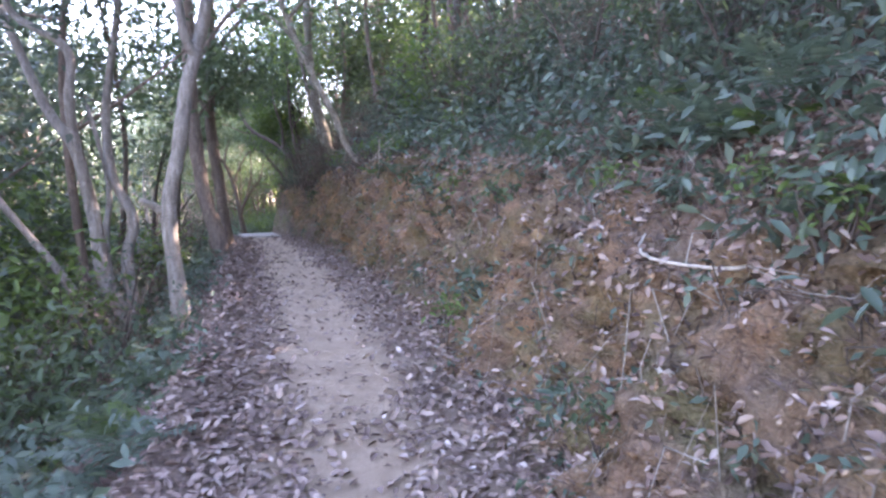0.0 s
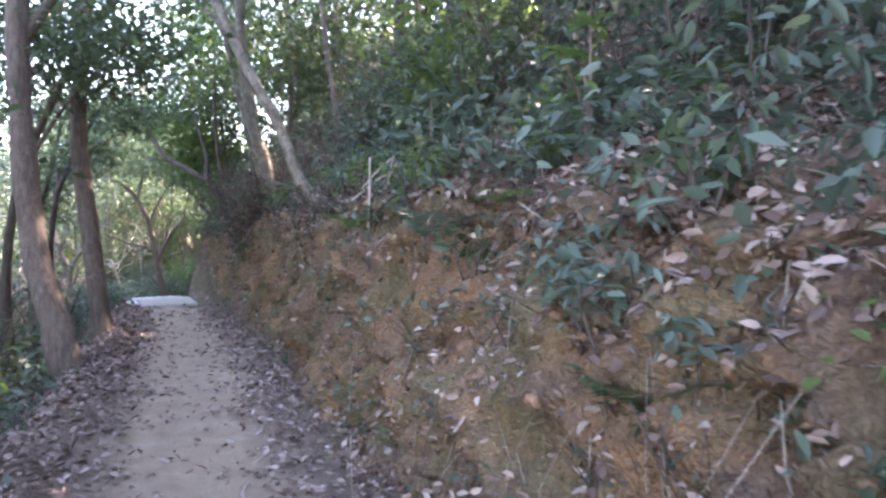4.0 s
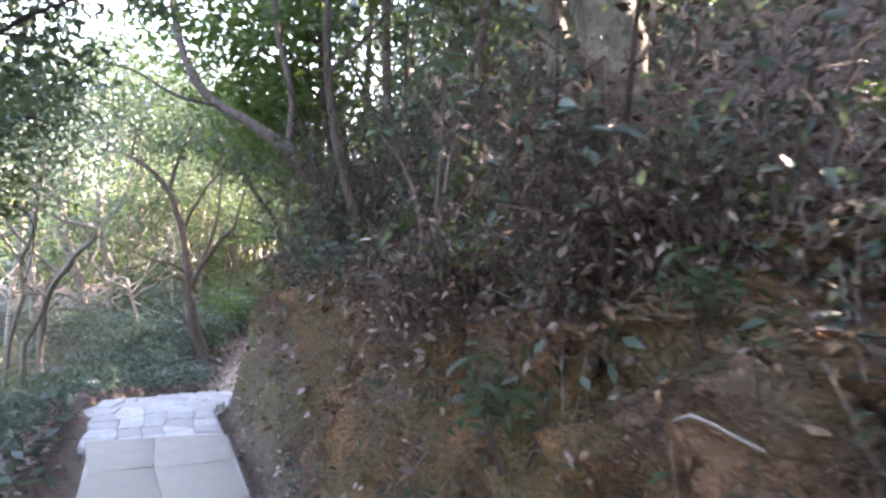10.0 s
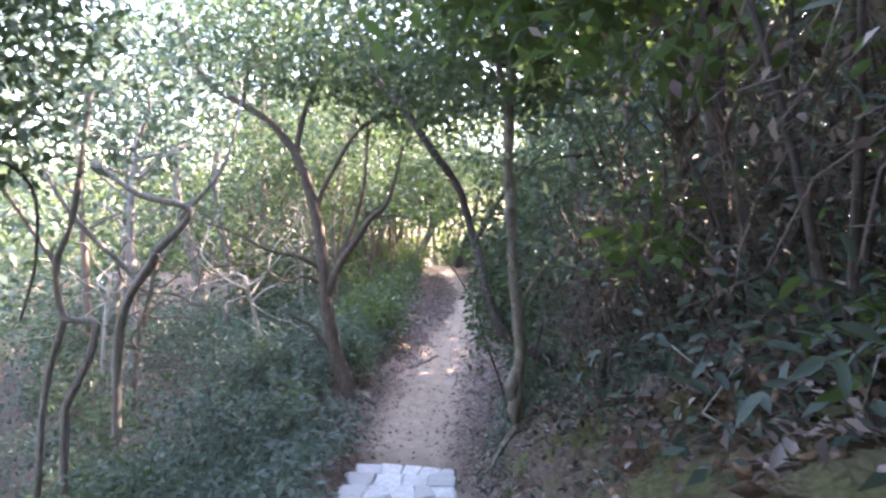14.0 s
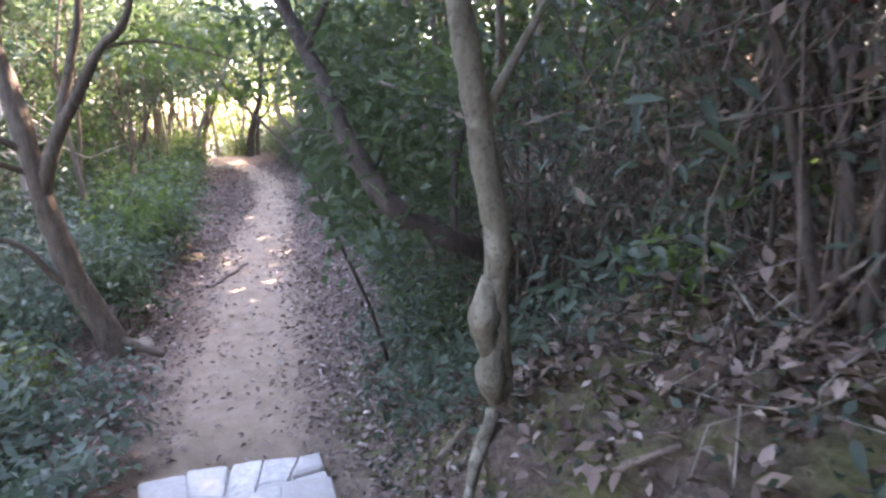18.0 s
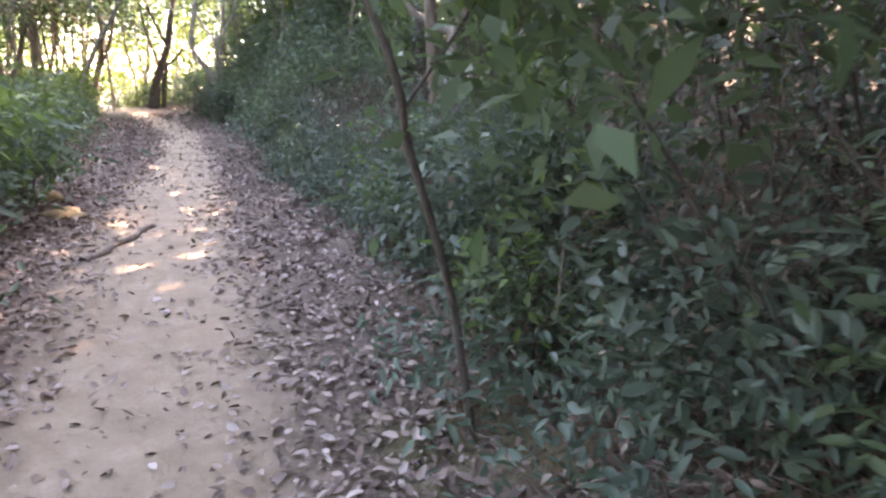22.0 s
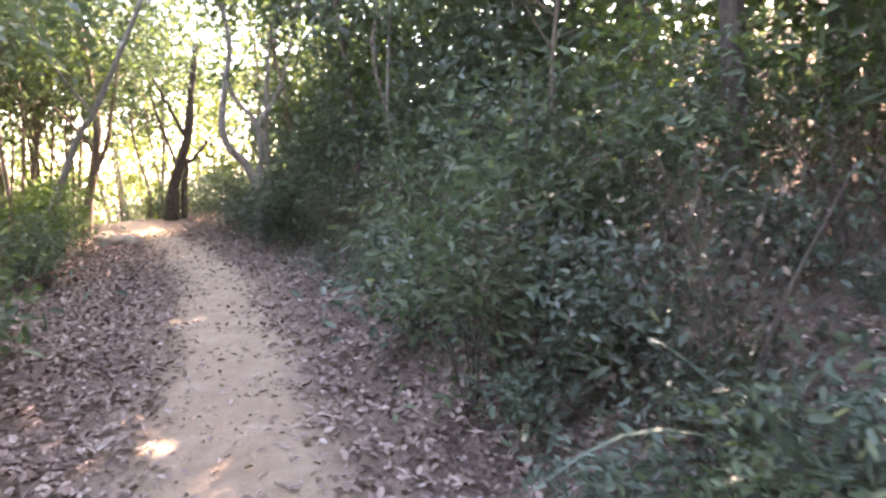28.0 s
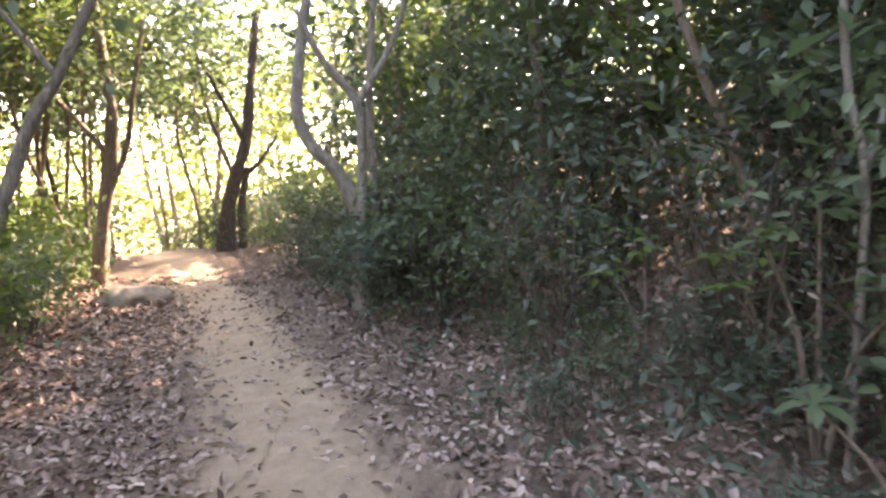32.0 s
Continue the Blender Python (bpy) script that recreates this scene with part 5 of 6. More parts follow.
# Sun glow beyond the trail's end is put into these leaf colours.
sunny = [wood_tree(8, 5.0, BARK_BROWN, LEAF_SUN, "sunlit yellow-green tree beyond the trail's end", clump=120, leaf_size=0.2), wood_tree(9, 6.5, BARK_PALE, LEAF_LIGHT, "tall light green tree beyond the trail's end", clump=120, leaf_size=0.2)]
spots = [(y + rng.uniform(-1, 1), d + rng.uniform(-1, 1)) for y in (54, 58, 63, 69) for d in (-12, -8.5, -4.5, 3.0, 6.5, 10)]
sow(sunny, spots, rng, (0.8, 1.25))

def contorted(seed, tall, bark, leaf, label):
    """A low tree of bare, wandering limbs with thin tufts of leaves."""
    rng = np.random.default_rng(seed + 1500)
    limbs, crowns = [], []
    base = [(0, 0, -0.6, 0.06), (0.0, 0.0, 0.2, 0.05), (rng.uniform(-0.3, 0.3), rng.uniform(-0.3, 0.3), tall * 0.4, 0.042)]
    for k in range(9):
        p = np.array(base[2][:3]) * rng.uniform(0.5, 1.0)
        a, rise, line, g = k * 0.75 + rng.uniform(-0.3, 0.3), rng.uniform(0.1, 0.5), [], rng.uniform(0.016, 0.03)
        for j in range(7):
            line.append((*p, g * (1 - 0.12 * j)))
            a, rise = a + rng.normal(0, 0.75), np.clip(rise + rng.normal(0, 0.5), -0.5, 1.1)
            p = p + np.array([np.cos(a), np.sin(a), rise]) * tall * 0.085
        limbs.append(line)
        crowns.append((*p, 0.5, 0.5, 0.25, 4))
    return tree(base, limbs, crowns, bark, leaf, label, name="contorted_tree", leaf_size=0.085, per=9, spread=0.16, seed=seed, sides=7, group="contorted trees in the hollow", knobs=0.08)


hollow = [contorted(1, 3.6, DEADWOOD, LEAF_GREY, "contorted pale tree with bare winding limbs"), contorted(2, 3.0, BARK_PALE, LEAF_GREY, "low twisted grey tree with winding bare branches"), contorted(3, 4.2, BARK_UMBER, LEAF_MID, "dark winding tree with thin tufts of leaves")]
sow(hollow, [(29.0, -6.4), (31.8, -4.6), (27.4, -4.9), (28.6, -3.2), (30.2, -4.4), (29.4, -5.8), (31.6, -3.2)], rng, (0.75, 1.05))


def thin_tree(seed):
    return wood_tree(seed, 5.0, BARK_BROWN, LEAF_MID, "slim upright woodland tree beside the trail", clump=76, leaf_size=0.17, girth=0.035, lean=0.5, per=11)


slim = [thin_tree(12), thin_tree(13), thin_tree(14)]
spots = [(y + rng.uniform(-0.5, 0.5), -d + rng.uniform(-0.4, 0.4)) for y in np.arange(31, 50, 1.5) for d in (2.7, 3.8)] + [(y, 2.6 + rng.uniform(-0.3, 1.2)) for y in (35.5, 38.8, 40.2, 43.6)]
spots += [(45.6, -1.3), (46.4, -1.05), (47, -1.7), (47.8, -0.9), (48.5, -1.4), (49.5, -0.9), (50.5, -0.6), (51, -1.6), (44.2, -2.0), (43.2, -2.1), (52, -0.3), (49, -2.2), (50.6, 1.3), (51.6, 1.9), (52.6, 1.0), (46.8, -2.4), (41.5, -2.2), (52.8, -1.2)]
sow(slim, spots, rng, (0.75, 1.2))
young = [shrub(20, 3.2, 1.2, LEAF_MID, "tall bushy young tree on the slope", 0.16, 120, 9, name="young_tree", spread=0.2), shrub(21, 2.8, 1.2, LEAF_DARK, "dense dark young tree on the slope", 0.15, 125, 9, name="young_tree", spread=0.2), shrub(22, 3.4, 1.1, LEAF_LIGHT, "light green young tree on the slope", 0.15, 90, 9, name="young_tree", spread=0.2)]
spots = [(y + rng.uniform(-0.6, 0.6), d + rng.uniform(-0.5, 0.5)) for y in np.arange(1, 48, 2.0) for d in (3.9, 5.8) if not (abs(y - 32) < 1.5 and d < 5) and not (11.5 < y < 18.5 and d < 5)]
spots += [(y + rng.uniform(-0.6, 0.6), -d + rng.uniform(-0.5, 0.5)) for y in np.arange(2, 49, 2.2) for d in (4.2,) if not 18 < y < 29] + [(y, 3.5 + rng.uniform(-0.2, 0.3)) for y in np.arange(37.5, 47, 1.3)]
spots += [(8.0, -3.6), (10.0, -3.9), (12.0, -3.6), (11.0, -5.1), (13.0, -5.6), (6.4, -4.0)]
spots += [(33.8, 6.2), (35.0, 5.6), (32.6, 7.4), (34.2, 4.6), (33.4, 5.2)]
sow(young, spots, rng, (0.75, 1.2))


# bushes; the leafy edge of the trail's inner side
EDGE_Y, EDGE_D = [22, 24, 26, 29, 31, 34, 36, 40, 46], [1.3, 1.25, 1.25, 1.4, 1.3, 1.3, 1.65, 1.65, 1.6]
dark_bushes = [shrub(1, 1.3, 0.7, LEAF_DARK, "dense dark green bush on the slope", 0.085, 64), shrub(2, 1.0, 0.6, LEAF_GREY, "blue-green leafy bush on the slope", 0.1, 50), shrub(3, 1.6, 0.7, LEAF_MID, "tall leafy green bush on the slope", 0.09, 60), shrub(4, 0.9, 0.6, LEAF_DARK, "low dark green bush near the trail", 0.075, 80)]
spots = [(y + rng.uniform(-0.3, 0.3), d + rng.uniform(-0.3, 0.3)) for y in np.arange(26.3, 46, 1.25) for d in (2.15, 3.1)]
spots += [(y + rng.uniform(-0.3, 0.3), d + rng.uniform(-0.3, 0.3)) for y in np.arange(19, 26, 1.6) for d in (2.9, 3.9)]
spots += [(y + rng.uniform(-0.4, 0.4), d + rng.uniform(-0.3, 0.3)) for y in np.arange(-1, 19, 1.0) for d in (2.15, 3.0) if not (11.3 < y < 18 and d < 3.5)]
spots += [(y + rng.uniform(-0.25, 0.25), np.interp(y, EDGE_Y, EDGE_D) + e + rng.uniform(-0.12, 0.12)) for y in np.arange(24.4, 46, 0.62) for e in (0.22, 0.8) if rng.uniform() < (0.85 if y < 30 else 0.7)]
spots += [(26.8, 1.9), (28.6, 1.9), (29.3, 2.0), (26.2, 1.9), (27.0, 2.3), (28.2, 2.4)]
spots += [(y + rng.uniform(-0.4, 0.4), d + rng.uniform(-0.4, 0.4)) for y in np.arange(29, 46, 1.9) for d in (4.4, 5.8)]
low = [p for p in spots if (28.7 < p[0] < 33.4 and 1.5 < p[1] < 5) or (36.3 < p[0] < 39.6 and p[1] < 3.4)]
sow(dark_bushes, [p for p in spots if p not in low], rng, (0.45, 1.0))
for k, (y, d) in enumerate(low):
    place(dark_bushes[k % 4], spot(y, d, rng.uniform(0, 360), rng.uniform(0.28, 0.5)))
for k, (y, d, size) in enumerate(((26.9, 1.75, 0.85), (27.5, 1.7, 0.9), (28.1, 1.75, 0.85), (28.7, 1.8, 0.8), (27.2, 2.2, 0.95), (27.9, 2.3, 0.95), (28.5, 2.35, 0.9), (31.6, 2.1, 0.7), (32.2, 1.9, 0.65), (32.9, 2.0, 0.7), (33.5, 2.1, 0.75))):
    place(dark_bushes[(0, 1, 3)[k % 3]], spot(y, d, rng.uniform(0, 360), size))
for k, (y, d) in enumerate(((11.6, 2.3), (12.3, 2.6), (11.9, 3.1), (12.9, 3.3), (10.9, 3.3), (13.4, 2.7))):
    place(dark_bushes[(0, 3, 1)[k % 3]], spot(y, d, 57 * k, 0.9))
left_bushes = [shrub(5, 1.1, 0.65, LEAF_MID, "leafy green bush on the slope", 0.11, name="bush"), shrub(6, 1.0, 0.7, LEAF_GREY, "grey-green bush on the slope", 0.1, name="bush"), shrub(7, 1.5, 0.6, LEAF_LIGHT, "light green bush on the slope", 0.11, name="bush")]
spots = [(y + rng.uniform(-0.3, 0.3), -d + rng.uniform(-0.3, 0.3)) for y in np.arange(24.5, 32, 0.8) for d in (1.75, 2.7)]
spots += [(y + rng.uniform(-0.3, 0.3), -d + rng.uniform(-0.3, 0.3)) for y in np.arange(32, 48, 0.9) for d in (3.0, 4.2)]
spots += [(y + rng.uniform(-0.4, 0.4), -d + rng.uniform(-0.3, 0.3)) for y in np.arange(0, 24.5, 1.2) for d in (2.2, 3.4)] + [(y + rng.uniform(-0.4, 0.4), -4.7 + rng.uniform(-0.3, 0.3)) for y in np.arange(8, 19, 1.5)] + [(y + rng.uniform(-0.5, 0.5), -d + rng.uniform(-0.5, 0.5)) for y in np.arange(18, 34, 1.4) for d in (3.3, 4.5, 6.0, 7.6)]
spots += [(y + rng.uniform(-0.25, 0.25), -np.interp(y, [27, 31, 34, 46], [1.2, 1.15, 1.4, 1.5]) + rng.uniform(-0.15, 0.1)) for y in np.arange(27.6, 46, 0.75) if rng.uniform() < 0.65]
spots += [(y + rng.uniform(-0.3, 0.3), d + rng.uniform(-0.3, 0.3)) for y in (46.5, 48, 49.3, 50.6, 52) for d in (-4.0, -2.6, -1.5, 1.7, 2.5, 3.6)] + [(27.6, -1.4), (28.4, -1.35), (29.2, -1.4), (30.0, -1.35), (31.6, -1.45), (45.4, -1.7), (46.2, -1.3), (47.3, -1.1), (44.3, -2.4), (52.8, -0.6), (53, 1.2)] + [(10.4, 2.1), (11.5, 2.2), (12.4, 2.0), (9.6, 2.0)]
# Hollow bushes get greyer, darker leaves: its haze and shade as leaf colour.
shady = [p for p in spots if 13 < p[0] < 34 and p[1] < -1.5]
sow(left_bushes, [p for p in spots if p not in shady], rng, (0.6, 1.1))
for k, (y, d) in enumerate(shady):
    place((left_bushes[1], dark_bushes[1], left_bushes[1], dark_bushes[0], left_bushes[0])[k % 5], spot(y, d, rng.uniform(0, 360), rng.uniform(0.6, 1.1)))
bank_bushes = [shrub(8, 1.1, 0.55, LEAF_DARK, "leafy green spray hanging over the bank beside the steps", 0.08, 26, 8, name="bush"), shrub(9, 1.2, 0.5, LEAF_LIGHT, "fresh light green spray over the bank beside the steps", 0.09, 14, 8, name="bush")]
sow(bank_bushes, [(18.3, 1.5), (18.9, 1.45), (19.8, 1.6), (20.9, 1.75), (17.2, 1.8), (28.3, 1.55), (29.1, 1.9), (26.3, 1.6), (30.2, 2.3), (27.4, 2.5), (38.4, 2.7), (39.6, 2.5), (40.6, 2.3)], rng, (0.6, 0.85))

seedlings = [shrub(30, 0.32, 0.14, LEAF_GREY, "blue-green seedling rooted in the bank", 0.075, 5, 7, name="seedling", spread=0.07), shrub(31, 0.26, 0.16, LEAF_MID, "small green seedling rooted in the bank", 0.065, 6, 7, name="seedling", spread=0.07), shrub(32, 0.4, 0.16, LEAF_LIGHT, "fresh green seedling rooted in the bank", 0.07, 5, 6, name="seedling", spread=0.08)]
spots = [(7.2, 1.35), (7.6, 1.25), (8.0, 1.4), (7.0, 1.2), (7.9, 1.15), (8.3, 1.3), (6.6, 1.3), (6.3, 1.5), (7.4, 1.55), (8.6, 1.5), (7.7, 1.4), (3.4, 1.5), (2.94, 1.52), (2.52, 1.59), (2.14, 1.5), (2.91, 0.98), (2.55, 1.05), (5.41, 1.31), (6.35, 1.31), (22.6, 1.5), (22.3, 1.35), (22.9, 1.6), (23.2, 1.45), (22.4, 1.7), (23.5, 1.3)]
spots += [(rng.uniform(0.5, 19), rng.uniform(0.95, 1.8)) for k in range(60)]
sow(seedlings, spots, rng, (0.5, 1.0))


leafy = [shrub(41, 2.3, 0.9, LEAF_MID, "tall leafy shrub crowding the trail's inner edge", 0.1, 110, 9, name="tall_shrub", spread=0.15), shrub(42, 1.9, 0.85, LEAF_DARK, "dense dark leafy shrub beside the trail", 0.09, 110, 9, name="tall_shrub", spread=0.15), shrub(43, 2.6, 0.8, LEAF_GREY, "tall blue-green leafy shrub beside the trail", 0.1, 95, 9, name="tall_shrub", spread=0.15)]
sow(leafy, [(34.3, 2.15), (35.2, 2.7), (36.2, 2.75), (37.2, 2.6), (38.6, 3.3), (40.3, 2.9), (41.5, 2.55), (42.8, 2.6), (34.6, 3.4), (36.0, 3.8), (40.8, 3.7), (44.2, 2.6), (33.9, 2.9), (35.6, 4.8), (38.4, 4.9), (33.4, 4.2)], rng, (0.7, 1.05))
for y, d, turn in ((25.3, 3.5, 40), (26.4, 3.7, 160)):
    place(leafy[1], spot(y, d, turn, 0.9))
yellow_bush = shrub(33, 0.55, 0.28, LEAF_SUN, "yellowing bush beside the forked tree", 0.08, 10, 9, name="bush", spread=0.09)
yellow_bush.matrix_basis = spot(26.2, -1.75, 40)


def thicket(seed, tall, label):
    """A tangle of thin bare branching stems with few leaves."""
    rng = np.random.default_rng(seed + 300)
    ob = empty("thicket", (0, 0, 0), label, "bush", "tangled thickets")
    tips = []
    for k in range(8):
        a, r = k * 0.8 + rng.uniform(-0.4, 0.4), rng.uniform(0.3, 1.1)
        tip = np.array([np.cos(a) * r, np.sin(a) * r, tall * rng.uniform(0.5, 1.0)])
        mid = tip * [0.4, 0.4, 0.55] + rng.uniform(-0.18, 0.18, 3)
        g = rng.uniform(0.01, 0.024)
        part("stem", tube("stem", [(rng.uniform(-0.15, 0.15), rng.uniform(-0.15, 0.15), -0.25, g), (*(mid * 0.5 + rng.uniform(-0.1, 0.1, 3)), g * 0.9), (*mid, g * 0.7), (*tip, g * 0.3)], BARK_DARK, 5, 0.1, seed + k, 4), ob)
        for j in range(2):
            u = rng.uniform(0.2, 0.9)
            s = mid + (tip - mid) * u
            e = s + rng.normal(0, 0.3, 3)
            part("stem", tube("stem", [(*s, g * 0.45), (*((s + e) / 2 + rng.uniform(-0.06, 0.06, 3)), g * 0.35), (*e, g * 0.15)], BARK_DARK, 4, 0.1, seed + k + j, 3), ob)
            tips.append(e)
        tips.append(tip)
    part("crown", leaf_mesh("crown", clumps(tips, 9, 0.12, rng), 0.11, LEAF_DARK, rng, 0.35), ob)
    return ob


thickets = [thicket(1, 2.2, "dark tangle of thin branching stems above the steps"), thicket(2, 1.8, "tangle of bare dark stems with sparse leaves")]
sow(thickets, [(20.2, 1.7), (21.4, 1.7), (22.6, 2.0), (23.4, 2.5), (20.8, 2.7), (22.0, 3.0), (25.2, 2.2), (26.2, 3.0), (19.4, 2.2), (27.8, 3.2), (38.6, 3.2), (40.4, 3.0)], rng, (0.8, 1.2))

def twig_mesh(name, starts, ends, radius, material, rng):
    """Many thin bent twigs in one mesh."""
    n = len(starts)
    u = np.array([0, 0.33, 0.67, 1])[None, :, None]
    line = starts[:, None] * (1 - u) + ends[:, None] * u
    line[:, 1:3] += rng.normal(0, 0.06, (n, 2, 3))
    a = np.arange(3) * 2.094
    ring = np.stack([np.cos(a), np.sin(a), 0.5 * np.cos(2 * a)], 1)
    r = radius * rng.uniform(0.6, 1.4, (n, 1, 1, 1)) * np.array([1, 0.85, 0.65, 0.35])[None, :, None, None]
    verts = line[:, :, None] + ring[None, None] * r
    base, quads = np.arange(n) * 12, []
    for i in range(3):
        for k in range(3):
            quads.append(np.stack([base + i * 3 + k, base + i * 3 + (k + 1) % 3, base + (i + 1) * 3 + (k + 1) % 3, base + (i + 1) * 3 + k], 1))
    return shade_smooth(mesh_of(name, verts.reshape(-1, 3), np.vstack(quads), material))


def tangle(seed, tall, broad, label, leaf, leaves, dead):
    """A dense tangle of thin twigs hung with dead and living leaves."""
    rng = np.random.default_rng(seed + 700)
    ob = empty("tangle", (0, 0, 0), label, "bush", "twiggy tangles")
    for k in range(3):
        a = k * 2.1 + rng.uniform(-0.5, 0.5)
        tip = np.array([np.cos(a) * broad * 0.8, np.sin(a) * broad * 0.8, tall * rng.uniform(0.7, 1)])
        part("stem", tube("stem", [(0, 0, -0.2, 0.014), (*(tip * [0.3, 0.3, 0.5] + rng.uniform(-0.1, 0.1, 3)), 0.011), (*tip, 0.004)], BARK_DARK, 5, 0.1, seed + k, 4), ob)
    s = in_ellipsoid(100, (0, 0, tall * 0.45), (broad, broad, tall * 0.5), rng, 0.0)
    e = s + rng.normal(0, 0.26, s.shape) + [0, 0, 0.05]
    tagged(part("brushwood", twig_mesh("brushwood", s, e, 0.003, BARK_BROWN if seed % 2 else BARK_DARK, rng), ob), kind="stuff")
    part("dead_foliage", leaf_mesh("dead_foliage", clumps(e[:dead], 5, 0.09, rng), 0.042, WITHERED, rng, 0.45, 0.6, 0.9), ob, "shrivelled brown leaves caught in the twigs")
    part("crown", leaf_mesh("crown", clumps(e[-leaves:], 9, 0.1, rng), 0.06, leaf, rng, 0.36, 0.3, fine=True), ob)
    return ob


tangles = [tangle(1, 1.2, 0.6, "brown tangle of twigs with withered leaves", LEAF_DARK, 24, 60), tangle(2, 1.0, 0.7, "dark twiggy tangle with scattered green leaves", LEAF_GREY, 34, 50), tangle(3, 1.5, 0.6, "tall brown tangle of twigs and dead leaves", LEAF_DARK, 20, 70)]
spots = [(y + rng.uniform(-0.2, 0.2), d + rng.uniform(-0.15, 0.15)) for y in np.arange(18.6, 25.5, 0.75) for d in ((1.25, 1.75, 2.3) if y < 22.5 else (1.8, 2.3))] + [(19.3, 1.15), (19.9, 1.15), (20.5, 1.15), (21.1, 1.15), (21.7, 1.15)]
spots += [(y + rng.uniform(-0.4, 0.4), d + rng.uniform(-0.3, 0.3)) for y in np.arange(25.5, 46, 1.6) for d in (2.7, 3.7)]
spots += [(y + rng.uniform(-0.3, 0.3), d + rng.uniform(-0.2, 0.2)) for y in np.arange(0.5, 18, 1.7) for d in (2.2, 3.4)] + [(y + rng.uniform(-0.3, 0.3), d + rng.uniform(-0.2, 0.2)) for y in np.arange(4.5, 15, 1.3) for d in (-1.9, -2.8)] + [(y + rng.uniform(-0.4, 0.4), np.interp(y, EDGE_Y, EDGE_D) + rng.uniform(0.4, 0.9)) for y in np.arange(24.6, 45, 1.1)] + [(33.5, 4.5), (34.6, 5.2), (32.4, 5.8), (14.2, 1.5), (14.5, 1.32), (14.9, 1.35), (15.2, 1.6), (13.8, 1.75), (15.8, 1.75), (16.4, 1.6), (17.0, 1.5), (17.6, 1.45), (18.1, 1.4), (16.9, 2.1), (17.8, 2.0)]
sow(tangles, [(y, max(d, 1.4 if y < 22 else 1.5) if 18 < y < 25.6 else d) for y, d in spots], rng, (0.65, 1.1))

def brush_heap(place_at, radii, seed, label):
    """A heap of dead twigs and shrivelled leaves caught under a tree."""
    rng = np.random.default_rng(seed + 820)
    ob = empty("brush_heap", place_at, label, "brush")
    s = in_ellipsoid(330, (0, 0, 0), radii, rng, 0.1)
    e = s + rng.normal(0, 0.16, s.shape) + [-0.04, 0, -0.06]
    tagged(part("brushwood", twig_mesh("twigs", s, e, 0.0035, BARK_UMBER, rng), ob), kind="stuff")
    part("dead_foliage", leaf_mesh("dead_foliage", clumps(e, 6, 0.06, rng), 0.036, WITHERED, rng, 0.42, 0.6, 0.9), ob, "shrivelled dark brown leaves")
    return ob


brush_heap((-2.34, 14.55, 1.9), (0.42, 0.4, 0.26), 1, "dark heap of dead twigs under the twin-trunked tree")
brush_heap((-2.75, 15.3, 1.62), (0.4, 0.5, 0.22), 2, "brown heap of dead twigs hanging over the brow")
brush_heap((-1.1, 10.75, 1.72), (0.3, 0.35, 0.16), 3, "dead twigs and leaves caught at the foot of the leaning tree")
ferns = [fern(1, 0.4, 7, LEAF_GREY, "blue-green fern with arching fronds"), fern(2, 0.3, 6, LEAF_LIGHT, "small bright green fern on the bank"), fern(3, 0.45, 8, LEAF_MID, "large green fern with arching fronds")]
spots = [(3.44, 1.85), (2.95, 1.75), (4.85, 1.55), (7.8, 1.28), (7.45, 1.4), (9.6, 2.2), (7.6, 1.6), (4.0, -1.5), (3.7, -1.3), (4.6, -1.6), (4.2, -1.8), (5.3, -1.6), (3.0, -1.5), (9.04, 1.2), (5.4, 1.1), (3.9, 1.75), (4.1, 1.95), (11.0, 1.9), (12.0, 2.1), (7.2, 2.0), (8.0, 2.1), (20.2, -1.3), (21.0, -1.5), (19.3, -1.3), (18.4, -1.2), (22.0, -1.4), (17.5, -1.4), (25.6, 1.9), (2.2, 1.6), (6.3, 1.25), (13.5, 1.7), (14.2, 1.9), (10.2, 2.0), (9.6, 1.8), (23.0, -1.3), (20.6, -1.9), (16.4, -1.5), (18.9, -1.7), (19.7, -2.0), (21.4, -2.1), (20.3, -2.5), (18.0, -2.0), (22.6, -1.9), (27.5, 2.0), (30.0, 2.0), (3.2, -1.1), (3.6, -1.2), (4.4, -1.15), (5.0, -1.25), (5.7, -1.3), (6.3, -1.35), (2.6, -1.15), (4.0, -1.9), (6.9, -1.5)]
sow(ferns, spots, rng, (0.65, 1.1), 0.02)
for y, d, lift in ((3.55, 1.72, 0.16), (3.15, 1.7, 0.12), (2.7, 1.8, 0.16)):
    place(ferns[0], spot(y, d, 200 + 40 * y, 0.95, lift))
blades = [blade_plant(1, 0.9, 12, LEAF_GREY, "tuft of long blue-green strap leaves"), blade_plant(2, 0.8, 10, LEAF_MID, "tuft of long arching green leaves")]
sow(blades, [(30.6, 1.85), (31.3, 1.9), (32.0, 2.0), (31.6, 2.2), (9.4, 2.0), (30.9, 2.4), (29.4, 2.3)], rng, (0.85, 1.2))
for y, d, turn, size in ((30.7, 2.62, 20, 1.7), (30.4, 2.8, 140, 1.5)):
    place(blades[0], spot(y, d, turn, size))
broad = [big_leaf_plant(1, 0.75, 3, LEAF_GREY, "sapling with whorls of large blue-green leaves"), big_leaf_plant(2, 0.6, 3, LEAF_LIGHT, "sapling with large fresh green leaves"), big_leaf_plant(3, 0.9, 4, LEAF_MID, "sapling with whorls of large green leaves", 0.14)]
place(broad[1], spot(38.0, 2.45, 30, 0.95))
